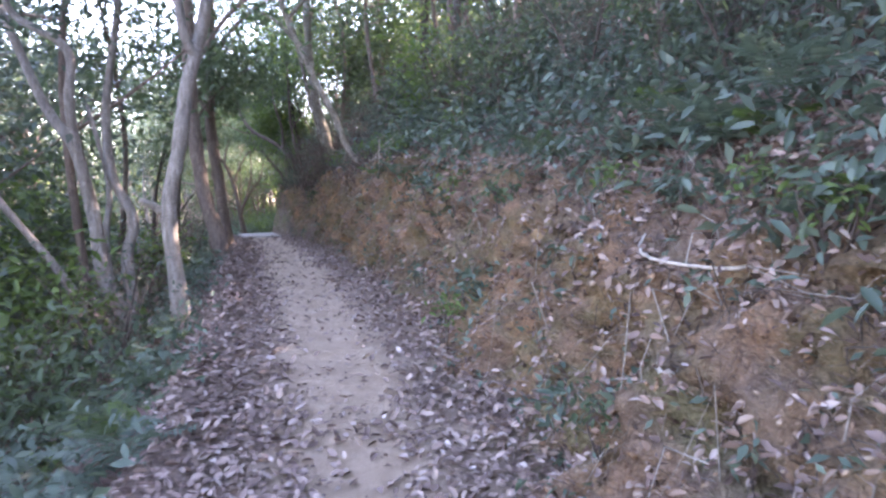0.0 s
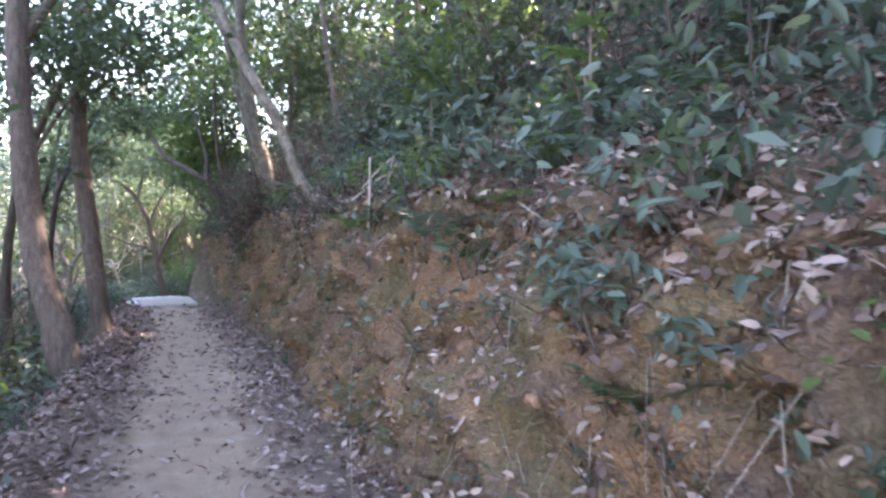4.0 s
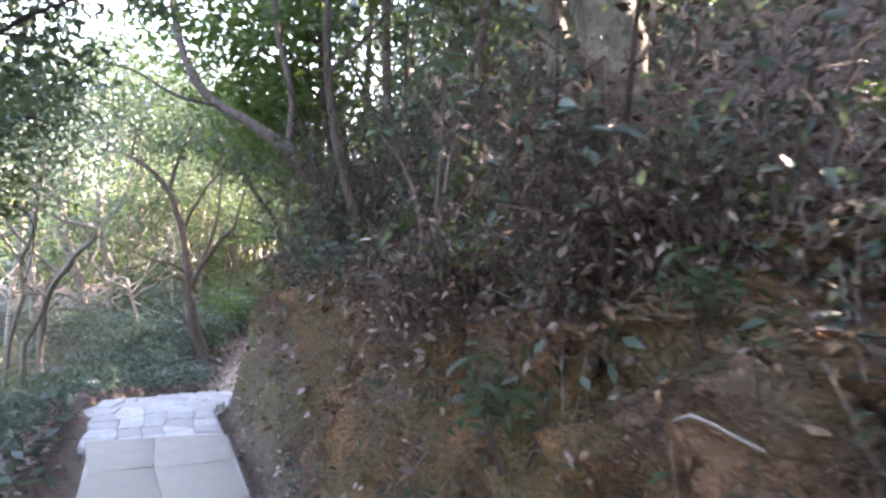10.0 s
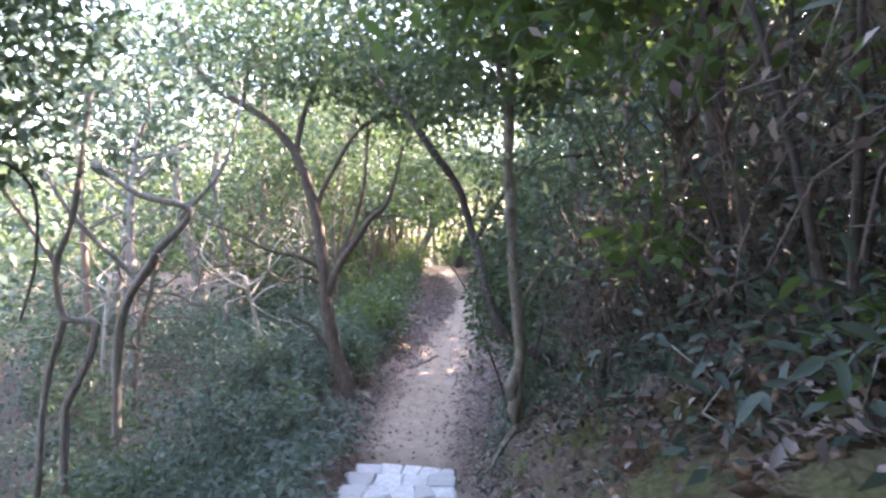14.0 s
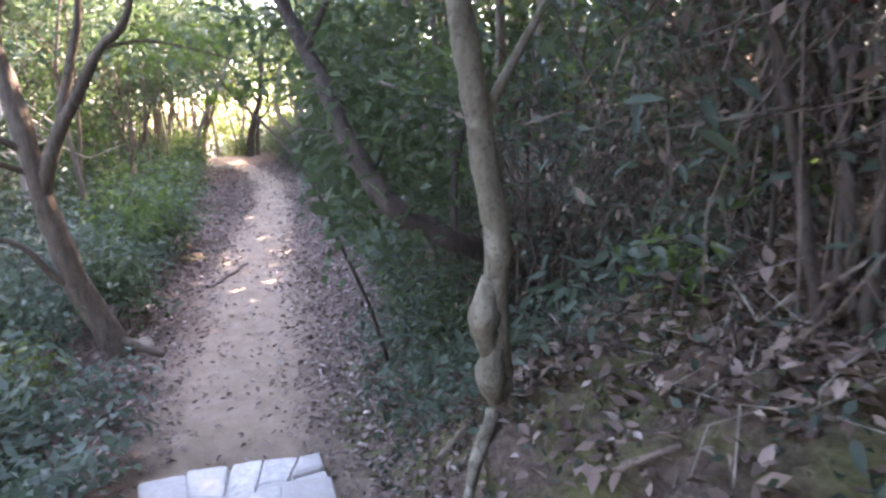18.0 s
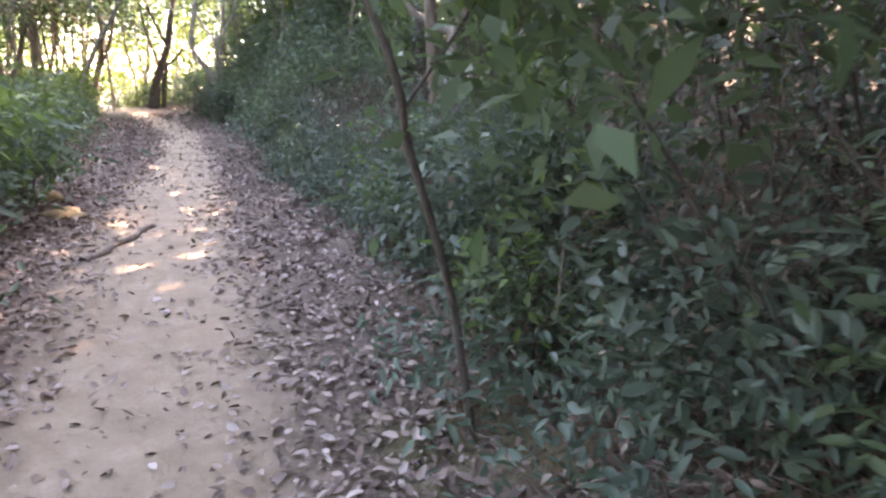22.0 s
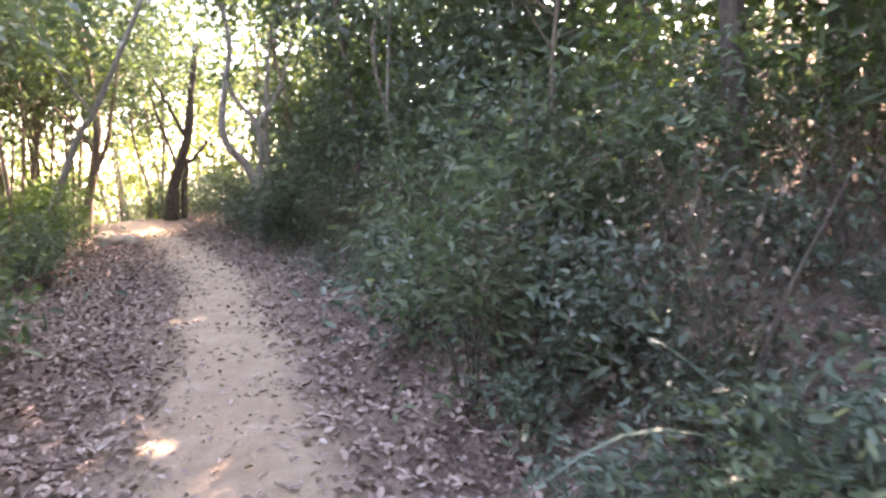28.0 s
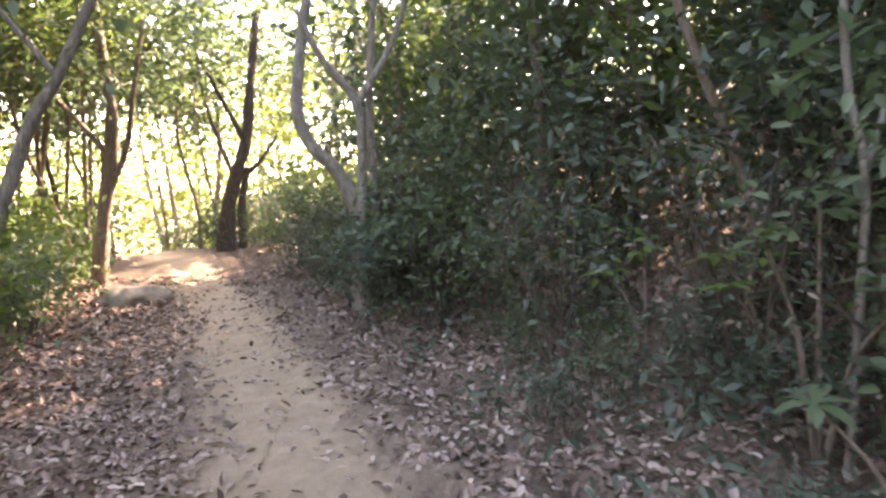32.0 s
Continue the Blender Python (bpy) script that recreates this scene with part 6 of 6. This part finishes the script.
sow(broad, [(24.18, 1.67), (38.8, 2.4), (36.8, 2.9), (36.0, 2.6), (25.4, 2.7), (33.9, 2.5), (13.2, 1.65), (38.1, 2.55), (15.8, 1.35), (8.65, 1.4), (7.6, 1.75), (24.9, 2.4), (35.1, 2.7), (37.4, 2.8), (36.9, 2.0), (34.6, 2.0), (33.4, 2.2), (37.6, 2.3), (12.3, 2.0), (35.6, 2.1), (26.4, 1.9)], rng, (0.85, 1.2))


# ---- ground cover ----
def scatter(n, y0, y1, d0, d1, rng):
    y, d = rng.uniform(y0, y1, n), rng.uniform(d0, d1, n)
    x, z = surface(y, d)
    return np.stack([x, y, z], 1), d


def fallen_leaves():
    rng = np.random.default_rng(77)
    at, d = scatter(300000, -2, 46, -2.6, 3.2, rng)
    y = at[:, 1]
    core = np.interp(y, [0, 10, 25, 30, 34, 45], [0.33, 0.42, 0.55, 0.52, 0.47, 0.4])
    keep = np.interp(np.abs(d - trodden(y)) / core, [0, 0.6, 1.2, 1.8], [0.06, 0.16, 0.75, 1.0])
    keep *= np.where((d > 0.8) & (d < 1.35) & (y < 19), np.interp(y, [0, 5, 8, 11, 14, 15.5], [1.0, 0.7, 0.5, 0.25, 0.3, 0.9]), 1.0) * np.where((y > 15.9) & (y < 24.7) & (np.abs(d) < 0.6), np.where((d > 0.22) & (y < 18.2), 0.35, 0.02), 1.0) * np.where((y < 4) & (np.abs(d) < 0.8), 3.0, 1.0)
    keep *= np.where((d > 0.85) & (y < 6.5), 0.6, 1.0)
    keep *= np.where((d > 1.3) & (y > 6.5) & (y < 19), 0.4, 1.0)
    keep *= 0.45 + 0.55 * (ripple(at[:, 0], y, 0.8, 12) > -0.15)
    at = at[rng.uniform(0, 1, len(at)) < keep] + [0, 0, 0.012]
    me = leaf_mesh("fallen_leaves", at, 0.05, LITTER, rng, 0.55, 0.0, 0.4, 0.5, True)
    small, _ = scatter(42000, -1, 13, 0.7, 2.3, rng)
    small = small[rng.uniform(0, 1, len(small)) < np.interp(small[:, 1], [0, 5, 9, 13], [1, 0.8, 0.35, 0.2])] + [-0.018, 0, 0.016]
    tagged(new("fallen_leaves", leaf_mesh("fallen_leaves", small, 0.042, LITTER, rng, 0.5, 0.1, 1.0, 0.6, True)), "small curled dead leaves caught on the cut bank", "leaf litter", kind="stuff")
    mat, _ = scatter(14000, -1, 17, 1.36, 2.0, rng)
    tagged(new("fallen_leaves", leaf_mesh("fallen_leaves", mat + [-0.02, 0, 0.02], 0.05, WITHERED, rng, 0.42, 0.5, 1.2, 0.5)), "dark matted leaves caught in the roots along the brow", "leaf litter", kind="stuff")
    dark, d = scatter(26000, 8, 25.5, 1.05, 2.7, rng)
    dark = dark[(dark[:, 1] > 17) | (d > 1.36)]
    dark = np.vstack([dark, scatter(11000, 16, 23.5, 0.95, 2.1, rng)[0]])
    tagged(new("fallen_leaves", leaf_mesh("fallen_leaves", dark + [-0.012, 0, 0.016], 0.045, WITHERED, rng, 0.45, 0.1, 1.0, 0.5)), "dark withered leaves heaped on the slope above the bank", "leaf litter", kind="stuff")
    tagged(new("fallen_leaves", me), "dry brown and greyish fallen leaves strewn over the ground", "leaf litter", kind="stuff")


def undergrowth():
    rng = np.random.default_rng(78)
    for name, n, span, dspan, size, leaf, lift, wide, label in (
        ("undergrowth", 2200, (-2, 25), (-6.0, -1.15), 0.1, LEAF_GREY, 0.22, 0.13, "blue-green undergrowth covering the slope below the trail"),
        ("undergrowth", 4200, (17, 37), (-11.5, -1.6), 0.085, LEAF_GREY, 0.3, 0.2, "grey-green undergrowth filling the hollow below the steps"),
        ("undergrowth", 900, (15.5, 26), (-2.2, -0.72), 0.1, LEAF_GREY, 0.12, 0.1, "blue-green leaves crowding the outer edge of the steps"),
        ("undergrowth", 1500, (25, 50), (-7.5, -1.7), 0.09, LEAF_MID, 0.2, 0.13, "low green undergrowth beside the trail"),
        ("undergrowth", 1000, (-1, 15), (0.8, 1.6), 0.06, LEAF_GREY, 0.03, 0.05, "small green seedlings rooted in the cut bank"),
        ("undergrowth", 900, (15, 24), (0.72, 1.5), 0.045, LEAF_DARK, 0.02, 0.05, "small creeping leaves over the bank beside the steps"),
        ("undergrowth", 420, (0.5, 12), (-2.6, -1.0), 0.075, LEAF_GREY, 0.12, 0.12, "blue-green plants along the trail's outer edge"),
        ("undergrowth", 450, (22.4, 27), (1.05, 2.6), 0.075, LEAF_GREY, 0.16, 0.12, "low blue-green plants crowding the foot of the slope"),
        ("undergrowth", 350, (26, 46), (1.5, 2.4), 0.075, LEAF_DARK, 0.14, 0.12, "low dark leafy fringe along the trail's inner edge"),
        ("undergrowth", 450, (16.5, 21.6), (1.0, 2.4), 0.065, LEAF_DARK, 0.1, 0.1, "dark leaves trailing over the bank above the steps"),
        ("undergrowth", 1100, (-2, 10), (1.45, 3.2), 0.085, LEAF_GREY, 0.16, 0.12, "blue-green leafy fringe overhanging the bank"),
        ("undergrowth", 500, (-2, 12), (1.5, 2.4), 0.09, LEAF_DARK, 0.1, 0.1, "dark leafy fringe along the top of the bank"),
        ("undergrowth", 1500, (-2, 18.5), (1.9, 7.0), 0.1, LEAF_DARK, 0.22, 0.13, "dark undergrowth hanging over the bank"),
        ("undergrowth", 1500, (18.5, 48), (1.9, 8.0), 0.09, LEAF_DARK, 0.25, 0.13, "dark green undergrowth on the slope")):
        at, _ = scatter(n, *span, *dspan, rng)
        at[:, 2] += np.abs(rng.normal(0, lift, n))
        tagged(new(name, leaf_mesh(name, clumps(at, 11 if wide > 0.05 else 6, wide, rng, 0.6), size, leaf, rng, fine=n in (350, 420, 450, 1100))), label, "undergrowth", kind="stuff")


fallen_leaves()
undergrowth()


def far_woods():
    """Foliage of the woods beyond, too far off to count."""
    rng = np.random.default_rng(79)
    for n, span, dspan, tall, size, leaf, label in (
        (2300, (-6, 56), (7.5, 34), 6.0, 0.46, LEAF_DARK, "dark woodland foliage up the hillside"), (3700, (0, 60), (-34, -9), 9.0, 0.42, LEAF_MID, "green woodland foliage down the valley side"),
        # LEAF_SUN and LEAF_LIGHT foliage paints the glow at the trail's end.
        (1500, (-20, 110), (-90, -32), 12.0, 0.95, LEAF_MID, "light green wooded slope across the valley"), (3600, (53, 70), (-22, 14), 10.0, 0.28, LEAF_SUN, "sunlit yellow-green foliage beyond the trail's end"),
        (1500, (18, 38), (-17, -7.6), 1.7, 0.14, LEAF_GREY, "grey-green thicket filling the floor of the hollow"),
        (1500, (3.5, 12), (-9.5, -4.3), 4.6, 0.15, LEAF_DARK, "dark leafy tangle behind the trunks below the trail"),
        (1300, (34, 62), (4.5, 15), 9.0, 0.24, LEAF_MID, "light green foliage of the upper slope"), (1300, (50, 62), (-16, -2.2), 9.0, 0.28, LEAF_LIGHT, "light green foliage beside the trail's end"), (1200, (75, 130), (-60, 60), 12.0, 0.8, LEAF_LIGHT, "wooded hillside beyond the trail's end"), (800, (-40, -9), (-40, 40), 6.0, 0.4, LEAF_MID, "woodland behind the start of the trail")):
        at, _ = scatter(n, *span, *dspan, rng)
        at[:, 2] += rng.uniform(0, 1, n) ** 1.3 * tall
        tagged(new("far_woods", leaf_mesh("far_woods", clumps(at, 12, size * 1.6, rng, 0.6), size, leaf, rng)), label, "woods", kind="stuff")


far_woods()


def hanging_rootlets():
    """Fine bare roots hanging from the broken brow of the bank."""
    rng = np.random.default_rng(92)
    n = 3600
    y = np.where(rng.uniform(0, 1, n) < 0.75, rng.uniform(-1, 17.5, n), rng.uniform(17.5, 25, n))
    at, _ = np.stack([*surface(y, rng.uniform(1.1, 1.8, n))], 1), 0
    start = np.stack([at[:, 0], y, at[:, 1] + 0.02], 1)
    end = start + np.stack([rng.normal(-0.06, 0.06, n), rng.normal(0, 0.09, n), -np.abs(rng.normal(0.09, 0.09, n))], 1)
    tagged(new("rootlets", twig_mesh("rootlets", start, end, 0.003, BARK_UMBER, rng)), "fine brown rootlets hanging from the brow of the cut bank", "roots", kind="stuff")


def brushwood():
    """Fine dead twigs strewn over the slope above the bank."""
    rng = np.random.default_rng(93)
    n = 2600
    at, _ = scatter(n, 0, 25.5, 1.1, 2.7, rng)
    a, l = rng.uniform(0, 6.28, n), rng.uniform(0.1, 0.38, n)
    y2 = at[:, 1] + l * np.sin(a)
    x2, z2 = surface(y2, at[:, 0] + l * np.cos(a) - centre(y2))
    end = np.stack([x2, y2, z2 + rng.uniform(0.02, 0.15, n)], 1)
    tagged(new("brushwood", twig_mesh("brushwood", at + [0, 0, 0.02], end, 0.0035, DEADWOOD, rng)), "fine dead twigs strewn over the slope above the bank", "brushwood", kind="stuff")


hanging_rootlets()
brushwood()


def loose_earth():
    """Crumbs and clods of earth on the cut bank, too many to count."""
    rng = np.random.default_rng(91)
    n = 15000
    y, d = rng.uniform(-1.5, 19.5, n), np.clip(rng.normal(1.08, 0.22, n), 0.72, 1.8)
    x, z = surface(y, d)
    at = np.stack([x, y, z], 1)
    at[:, 0] += rng.normal(0, 0.015, n)
    cube = np.array([(a, b, c) for a in (-1, 1) for b in (-1, 1) for c in (-1, 1)], float)
    size = (0.003 + rng.exponential(0.0045, n)).clip(0, 0.017)[:, None, None]
    turn = rng.normal(0, 1, (n, 3, 3))
    turn /= np.linalg.norm(turn, axis=2, keepdims=True)
    verts = at[:, None] + np.einsum("kj,nji->nki", cube, turn) * size * rng.uniform(0.6, 1.2, (n, 8, 1))
    box = np.array([(0, 1, 3, 2), (4, 6, 7, 5), (0, 4, 5, 1), (2, 3, 7, 6), (0, 2, 6, 4), (1, 5, 7, 3)])
    quads = (np.arange(n)[:, None, None] * 8 + box[None]).reshape(-1, 4)
    tagged(new("loose_earth", mesh_of("loose_earth", verts.reshape(-1, 3), quads, CLOD)), "crumbling clods of orange-brown earth on the cut bank", "earth", kind="stuff")


loose_earth()


# ---- roots, sticks and stones ----
def stick(points, material, label, name="stick", sides=6):
    base = np.array(points[0][:3])
    ob = tagged(new(name, tube(name, np.array(points) - [*base, 0], material, sides, 0.12, len(points), 4)), label, name.replace("_", " "))
    ob.location = base
    return ob


def laid(y0, d0, y1, d1, r, material, label, name="stick", n=5, wave=0.06, lift=0.01, seed=0):
    rng = np.random.default_rng(seed)
    pts = []
    for u in np.linspace(0, 1, n):
        p = on(y0 + (y1 - y0) * u, d0 + (d1 - d0) * u + rng.uniform(-wave, wave), lift)
        pts.append((*p, r * (1 - 0.5 * u)))
    return stick(pts, material, label, name)


def drape(points, r0, r1, material, label, name="tree_root", lift=0.012):
    """A root or stick that follows the ground through (y, d) places."""
    n = len(points)
    return stick([(*on(y, d, lift), r0 + (r1 - r0) * k / (n - 1)) for k, (y, d) in enumerate(points)], material, label, name)


drape([(3.67, 1.54), (3.26, 1.47), (3.14, 1.43), (2.8, 1.4), (2.48, 1.38), (2.4, 1.43), (2.24, 1.53)], 0.005, 0.009, DEADWOOD, "pale bare root hanging in a loop down the bank", lift=0.05)
stick([(-0.78, 9.6, 1.74, 0.0054), (-0.83, 9.4, 1.71, 0.0066), (-0.84, 9.22, 1.68, 0.0078), (-0.8, 9.05, 1.66, 0.009), (-0.77, 8.9, 1.66, 0.0096), (-0.72, 8.8, 1.69, 0.0108), (-0.67, 8.72, 1.75, 0.0114), (-0.58, 8.6, 1.81, 0.0126), (-0.47, 8.5, 1.87, 0.0138), (-0.2, 8.4, 1.96, 0.0156)], BARK_DARK, "thick dark root sagging along the brow of the bank", "tree_root")
drape([(11.82, 1.8), (10.93, 1.48), (10.27, 1.21), (10.05, 1.15), (9.86, 1.14)], 0.007, 0.004, BARK_BROWN, "thin brown rootlet running down the bank", lift=0.03)
drape([(8.6, 1.33), (8.59, 1.26), (8.62, 1.2)], 0.01, 0.006, BARK_BROWN, "short broken root sticking from the bank", lift=0.02)
drape([(13.92, 1.99), (13.98, 2.15), (14.0, 2.45)], 0.02, 0.026, BARK_BROWN, "brown root on top of the bank", lift=0.02)
drape([(16.4, 1.98), (15.17, 1.61), (14.23, 1.3)], 0.009, 0.005, BARK_BROWN, "long root slanting down the bank", lift=0.03)
drape([(15.56, 1.49), (15.4, 1.38), (15.16, 1.25)], 0.014, 0.008, BARK_BROWN, "short root on the face of the bank", lift=0.02)
drape([(17.47, 1.5), (16.53, 1.14)], 0.006, 0.003, BARK_BROWN, "thin twig leaning on the bank", "twig", 0.03)
drape([(23.39, 0.99), (23.28, 1.14)], 0.02, 0.016, BARK_BROWN, "short root beside the steps", lift=0.02)
drape([(21.98, 0.95), (21.89, 1.01)], 0.014, 0.01, BARK_BROWN, "stub of a root beside the steps", lift=0.02)
drape([(24.62, 2.75), (23.71, 2.04)], 0.02, 0.014, BARK_BROWN, "root running down the slope", lift=0.02)
drape([(23.44, 1.22), (23.35, 1.29), (23.26, 1.4)], 0.022, 0.018, BARK_BROWN, "short piece of dead branch beside the steps", "branch", 0.02)
drape([(24.03, 1.34), (24.16, 1.53), (23.96, 1.6)], 0.018, 0.014, BARK_BROWN, "bent dead branch lying on the slope", "branch", 0.02)
drape([(30.23, 1.32), (30.71, 1.72)], 0.012, 0.008, DEADWOOD, "pale stick lying beside the trail", "stick")
drape([(30.44, 1.95), (30.57, 2.37)], 0.012, 0.009, DEADWOOD, "pale stick lying under the bushes", "stick", 0.03)
drape([(30.9, 1.9), (30.3, 2.1), (29.7, 2.36)], 0.03, 0.024, BARK_BROWN, "fallen branch lying under the bushes", "branch", 0.03)
drape([(26.94, 1.66), (26.15, 1.55)], 0.01, 0.007, DEADWOOD, "dry twig lying on the slope", "twig", 0.02)
drape([(43.88, -1.05), (45.13, -0.54), (43.46, -0.12)], 0.04, 0.025, BARK_BROWN, "root bulging from the edge of the trail")
stick([(-4.38, 30.77, -0.75, 0.016), (-4.34, 30.75, -0.61, 0.017), (-4.26, 30.73, -0.3, 0.016), (-4.16, 30.7, 0.04, 0.014)], DEADWOOD, "bare dead stalk leaning among the bushes")
laid(28.7, -0.5, 29.95, -0.02, 0.035, BARK_BROWN, "knobbly tree root crossing the trail", "tree_root", 6, 0.03, 0.012, 1)
def red_flower(y, d, tall):
    """One red blossom on a thin stalk."""
    ob = empty("red_flower", on(y, d), "single red blossom on a thin stalk among the bushes", "flower")
    part("stalk", tube("stalk", [(0, 0, -0.05, 0.006), (0.04, 0.02, tall * 0.5, 0.005), (0.0, -0.03, tall, 0.003)], BARK_BROWN, 5, 0.08, 1, 4), ob)
    for k in range(5):
        u = np.linspace(0, 1, 4)
        w = 0.022 * np.sin(np.pi * np.clip(0.1 + 0.8 * u, 0, 1))
        x, z = 0.05 * u, 0.03 * u - 0.02 * u * u
        n = np.arange(3)
        petal = part("petal", shade_smooth(mesh_of("petal", np.concatenate([np.stack([x, -w, z], 1), np.stack([x, w, z], 1)]), np.stack([n, n + 1, n + 5, n + 4], 1), PETAL)), ob)
        petal.matrix_local = Matrix.Translation((0, -0.03, tall)) @ pose(0, 0, 0, 0, -20, k * 72)


red_flower(22.0, 1.49, 1.27 - on(22.0, 1.49)[2])
laid(27.6, 0.55, 27.95, 0.95, 0.014, BARK_BROWN, "thin stick lying on the leaf litter", seed=2)
stick([(-0.786, 8.866, 1.427, 0.007), (-0.767, 8.866, 1.776, 0.009), (-0.758, 8.866, 2.043, 0.007)], DEADWOOD, "bleached upright stick caught on the bank")
for k, (dx, dz, l) in enumerate(((-0.22, 0.02, 0.36), (-0.15, 0.1, 0.3), (0.06, 0.05, 0.3), (0.12, 0.12, 0.26), (-0.12, -0.05, 0.24))):
    stick([(-0.67 + dx, 9.12, 1.76 + dz, 0.008), (-0.67 + dx * 0.4, 9.1, 1.86 + dz, 0.007), (-0.65 + dx * 0.05 + l * 0.2, 9.08, 1.93 + dz + l * 0.15, 0.005)], DEADWOOD, "dry bleached stalk of a broken plant")
stick([(-1.948, 12.828, 1.745, 0.009), (-1.93, 12.81, 1.646, 0.009), (-1.903, 12.792, 1.529, 0.007)], DEADWOOD, "pale twig stuck in the bank", "twig")
stick([(-1.993, 12.81, 1.619, 0.008), (-1.93, 12.801, 1.664, 0.008), (-1.84, 12.801, 1.745, 0.006)], DEADWOOD, "pale twig stuck in the bank", "twig")
rng = np.random.default_rng(33)
for k in range(46):
    y, d = rng.uniform(0, 25), rng.uniform(1.0, 2.4)
    a, l = rng.uniform(0, 6.28), rng.uniform(0.12, 0.36)
    laid(y, d, y + l * math.cos(a), max(0.8, d + l * math.sin(a)), rng.uniform(0.003, 0.006), DEADWOOD if k % 2 else BARK_BROWN, "thin dry twig lying on the bank" if k % 2 else "thin brown rootlet hanging on the bank", "twig", 4, 0.03, 0.02, k)
for k in range(30):
    y, d = rng.uniform(25, 44), rng.choice([-1, 1]) * rng.uniform(0.7, 2.2)
    a, l = rng.uniform(0, 6.28), rng.uniform(0.2, 0.7)
    laid(y, d, y + l * math.cos(a), d + l * math.sin(a), rng.uniform(0.004, 0.01), BARK_BROWN if k % 2 else DEADWOOD, "dry twig lying in the leaf litter", "twig", 4, 0.04, 0.012, k + 70)
# Two flat ochre mounds added in place of a sunlit patch of soil.
rock((*on(30.4, -0.75, -0.01)[:3],), (0.34, 0.4, 0.16), OCHRE, "low yellowish mound standing in for a sunlit patch of soil and leaves", 3, 20)
rock((*on(31.2, -0.98, 0.0)[:3],), (0.24, 0.3, 0.16), OCHRE, "low ochre mound standing in for sunlit soil beside the trail", 5, 60)
rock((*on(26.95, -1.0, -0.01)[:3],), (0.24, 0.3, 0.14), ROCK, "flat grey-brown rock at the trail's edge", 8, 10)
rock((*on(44.0, -0.6, 0.02)[:3],), (0.8, 0.7, 0.35), ROCK, "grey rock half buried beside the trail", 9, 30)
rock(on(10.02, 1.17, -0.03), (0.15, 0.18, 0.15), MOSSY, "round mossy stone in the cut bank", 12, 0)
rock(on(9.7, 1.16, -0.03), (0.14, 0.17, 0.14), MOSSY, "round mossy stone in the cut bank", 13, 40)
rock(on(4.16, 1.34, -0.03), (0.09, 0.08, 0.13), OCHRE, "pear-shaped ochre stone in the cut bank", 14, 10)
rock(on(4.32, 1.29, -0.03), (0.08, 0.09, 0.11), OCHRE, "ochre stone in the cut bank", 15, 70)


def scrap(y, d, size, seed):
    """A crumpled scrap of paper lying on the bank."""
    rng = np.random.default_rng(seed)
    g = np.linspace(-0.5, 0.5, 6)
    u, v = np.meshgrid(g, g, indexing="ij")
    x, yy = u * size * (1 + rng.normal(0, 0.06, u.shape)), v * size * 0.7 * (1 + rng.normal(0, 0.06, u.shape))
    i = np.arange(36).reshape(6, 6)
    quads = np.stack([i[:-1, :-1], i[1:, :-1], i[1:, 1:], i[:-1, 1:]], -1).reshape(-1, 4)
    verts = np.stack([x, yy, rng.normal(0, size * 0.09, u.shape)], -1).reshape(-1, 3)
    ob = tagged(new("paper_scrap", mesh_of("paper_scrap", verts, quads, PAPER)), "crumpled scrap of white paper lying on the bank", "litter")
    ob.matrix_world = pose(*on(y, d, 0.04), 0, -35, rng.uniform(0, 360))


for k, (y, d, size) in enumerate(((2.43, 1.17, 0.08), (2.27, 1.19, 0.05), (8.46, 1.26, 0.06))):
    scrap(y, d, size, k)

for k in range(36):
    y, d = rng.uniform(-0.5, 14), rng.uniform(0.85, 1.3)
    s = rng.uniform(0.03, 0.08)
    rock((*on(y, d, 0.0)[:3],), (s, s * 1.2, s * 0.9), LUMP if k % 3 else ROCK, "small clod of brown earth on the bank" if k % 3 else "small stone in the cut bank", k * 1.7, rng.uniform(0, 360))
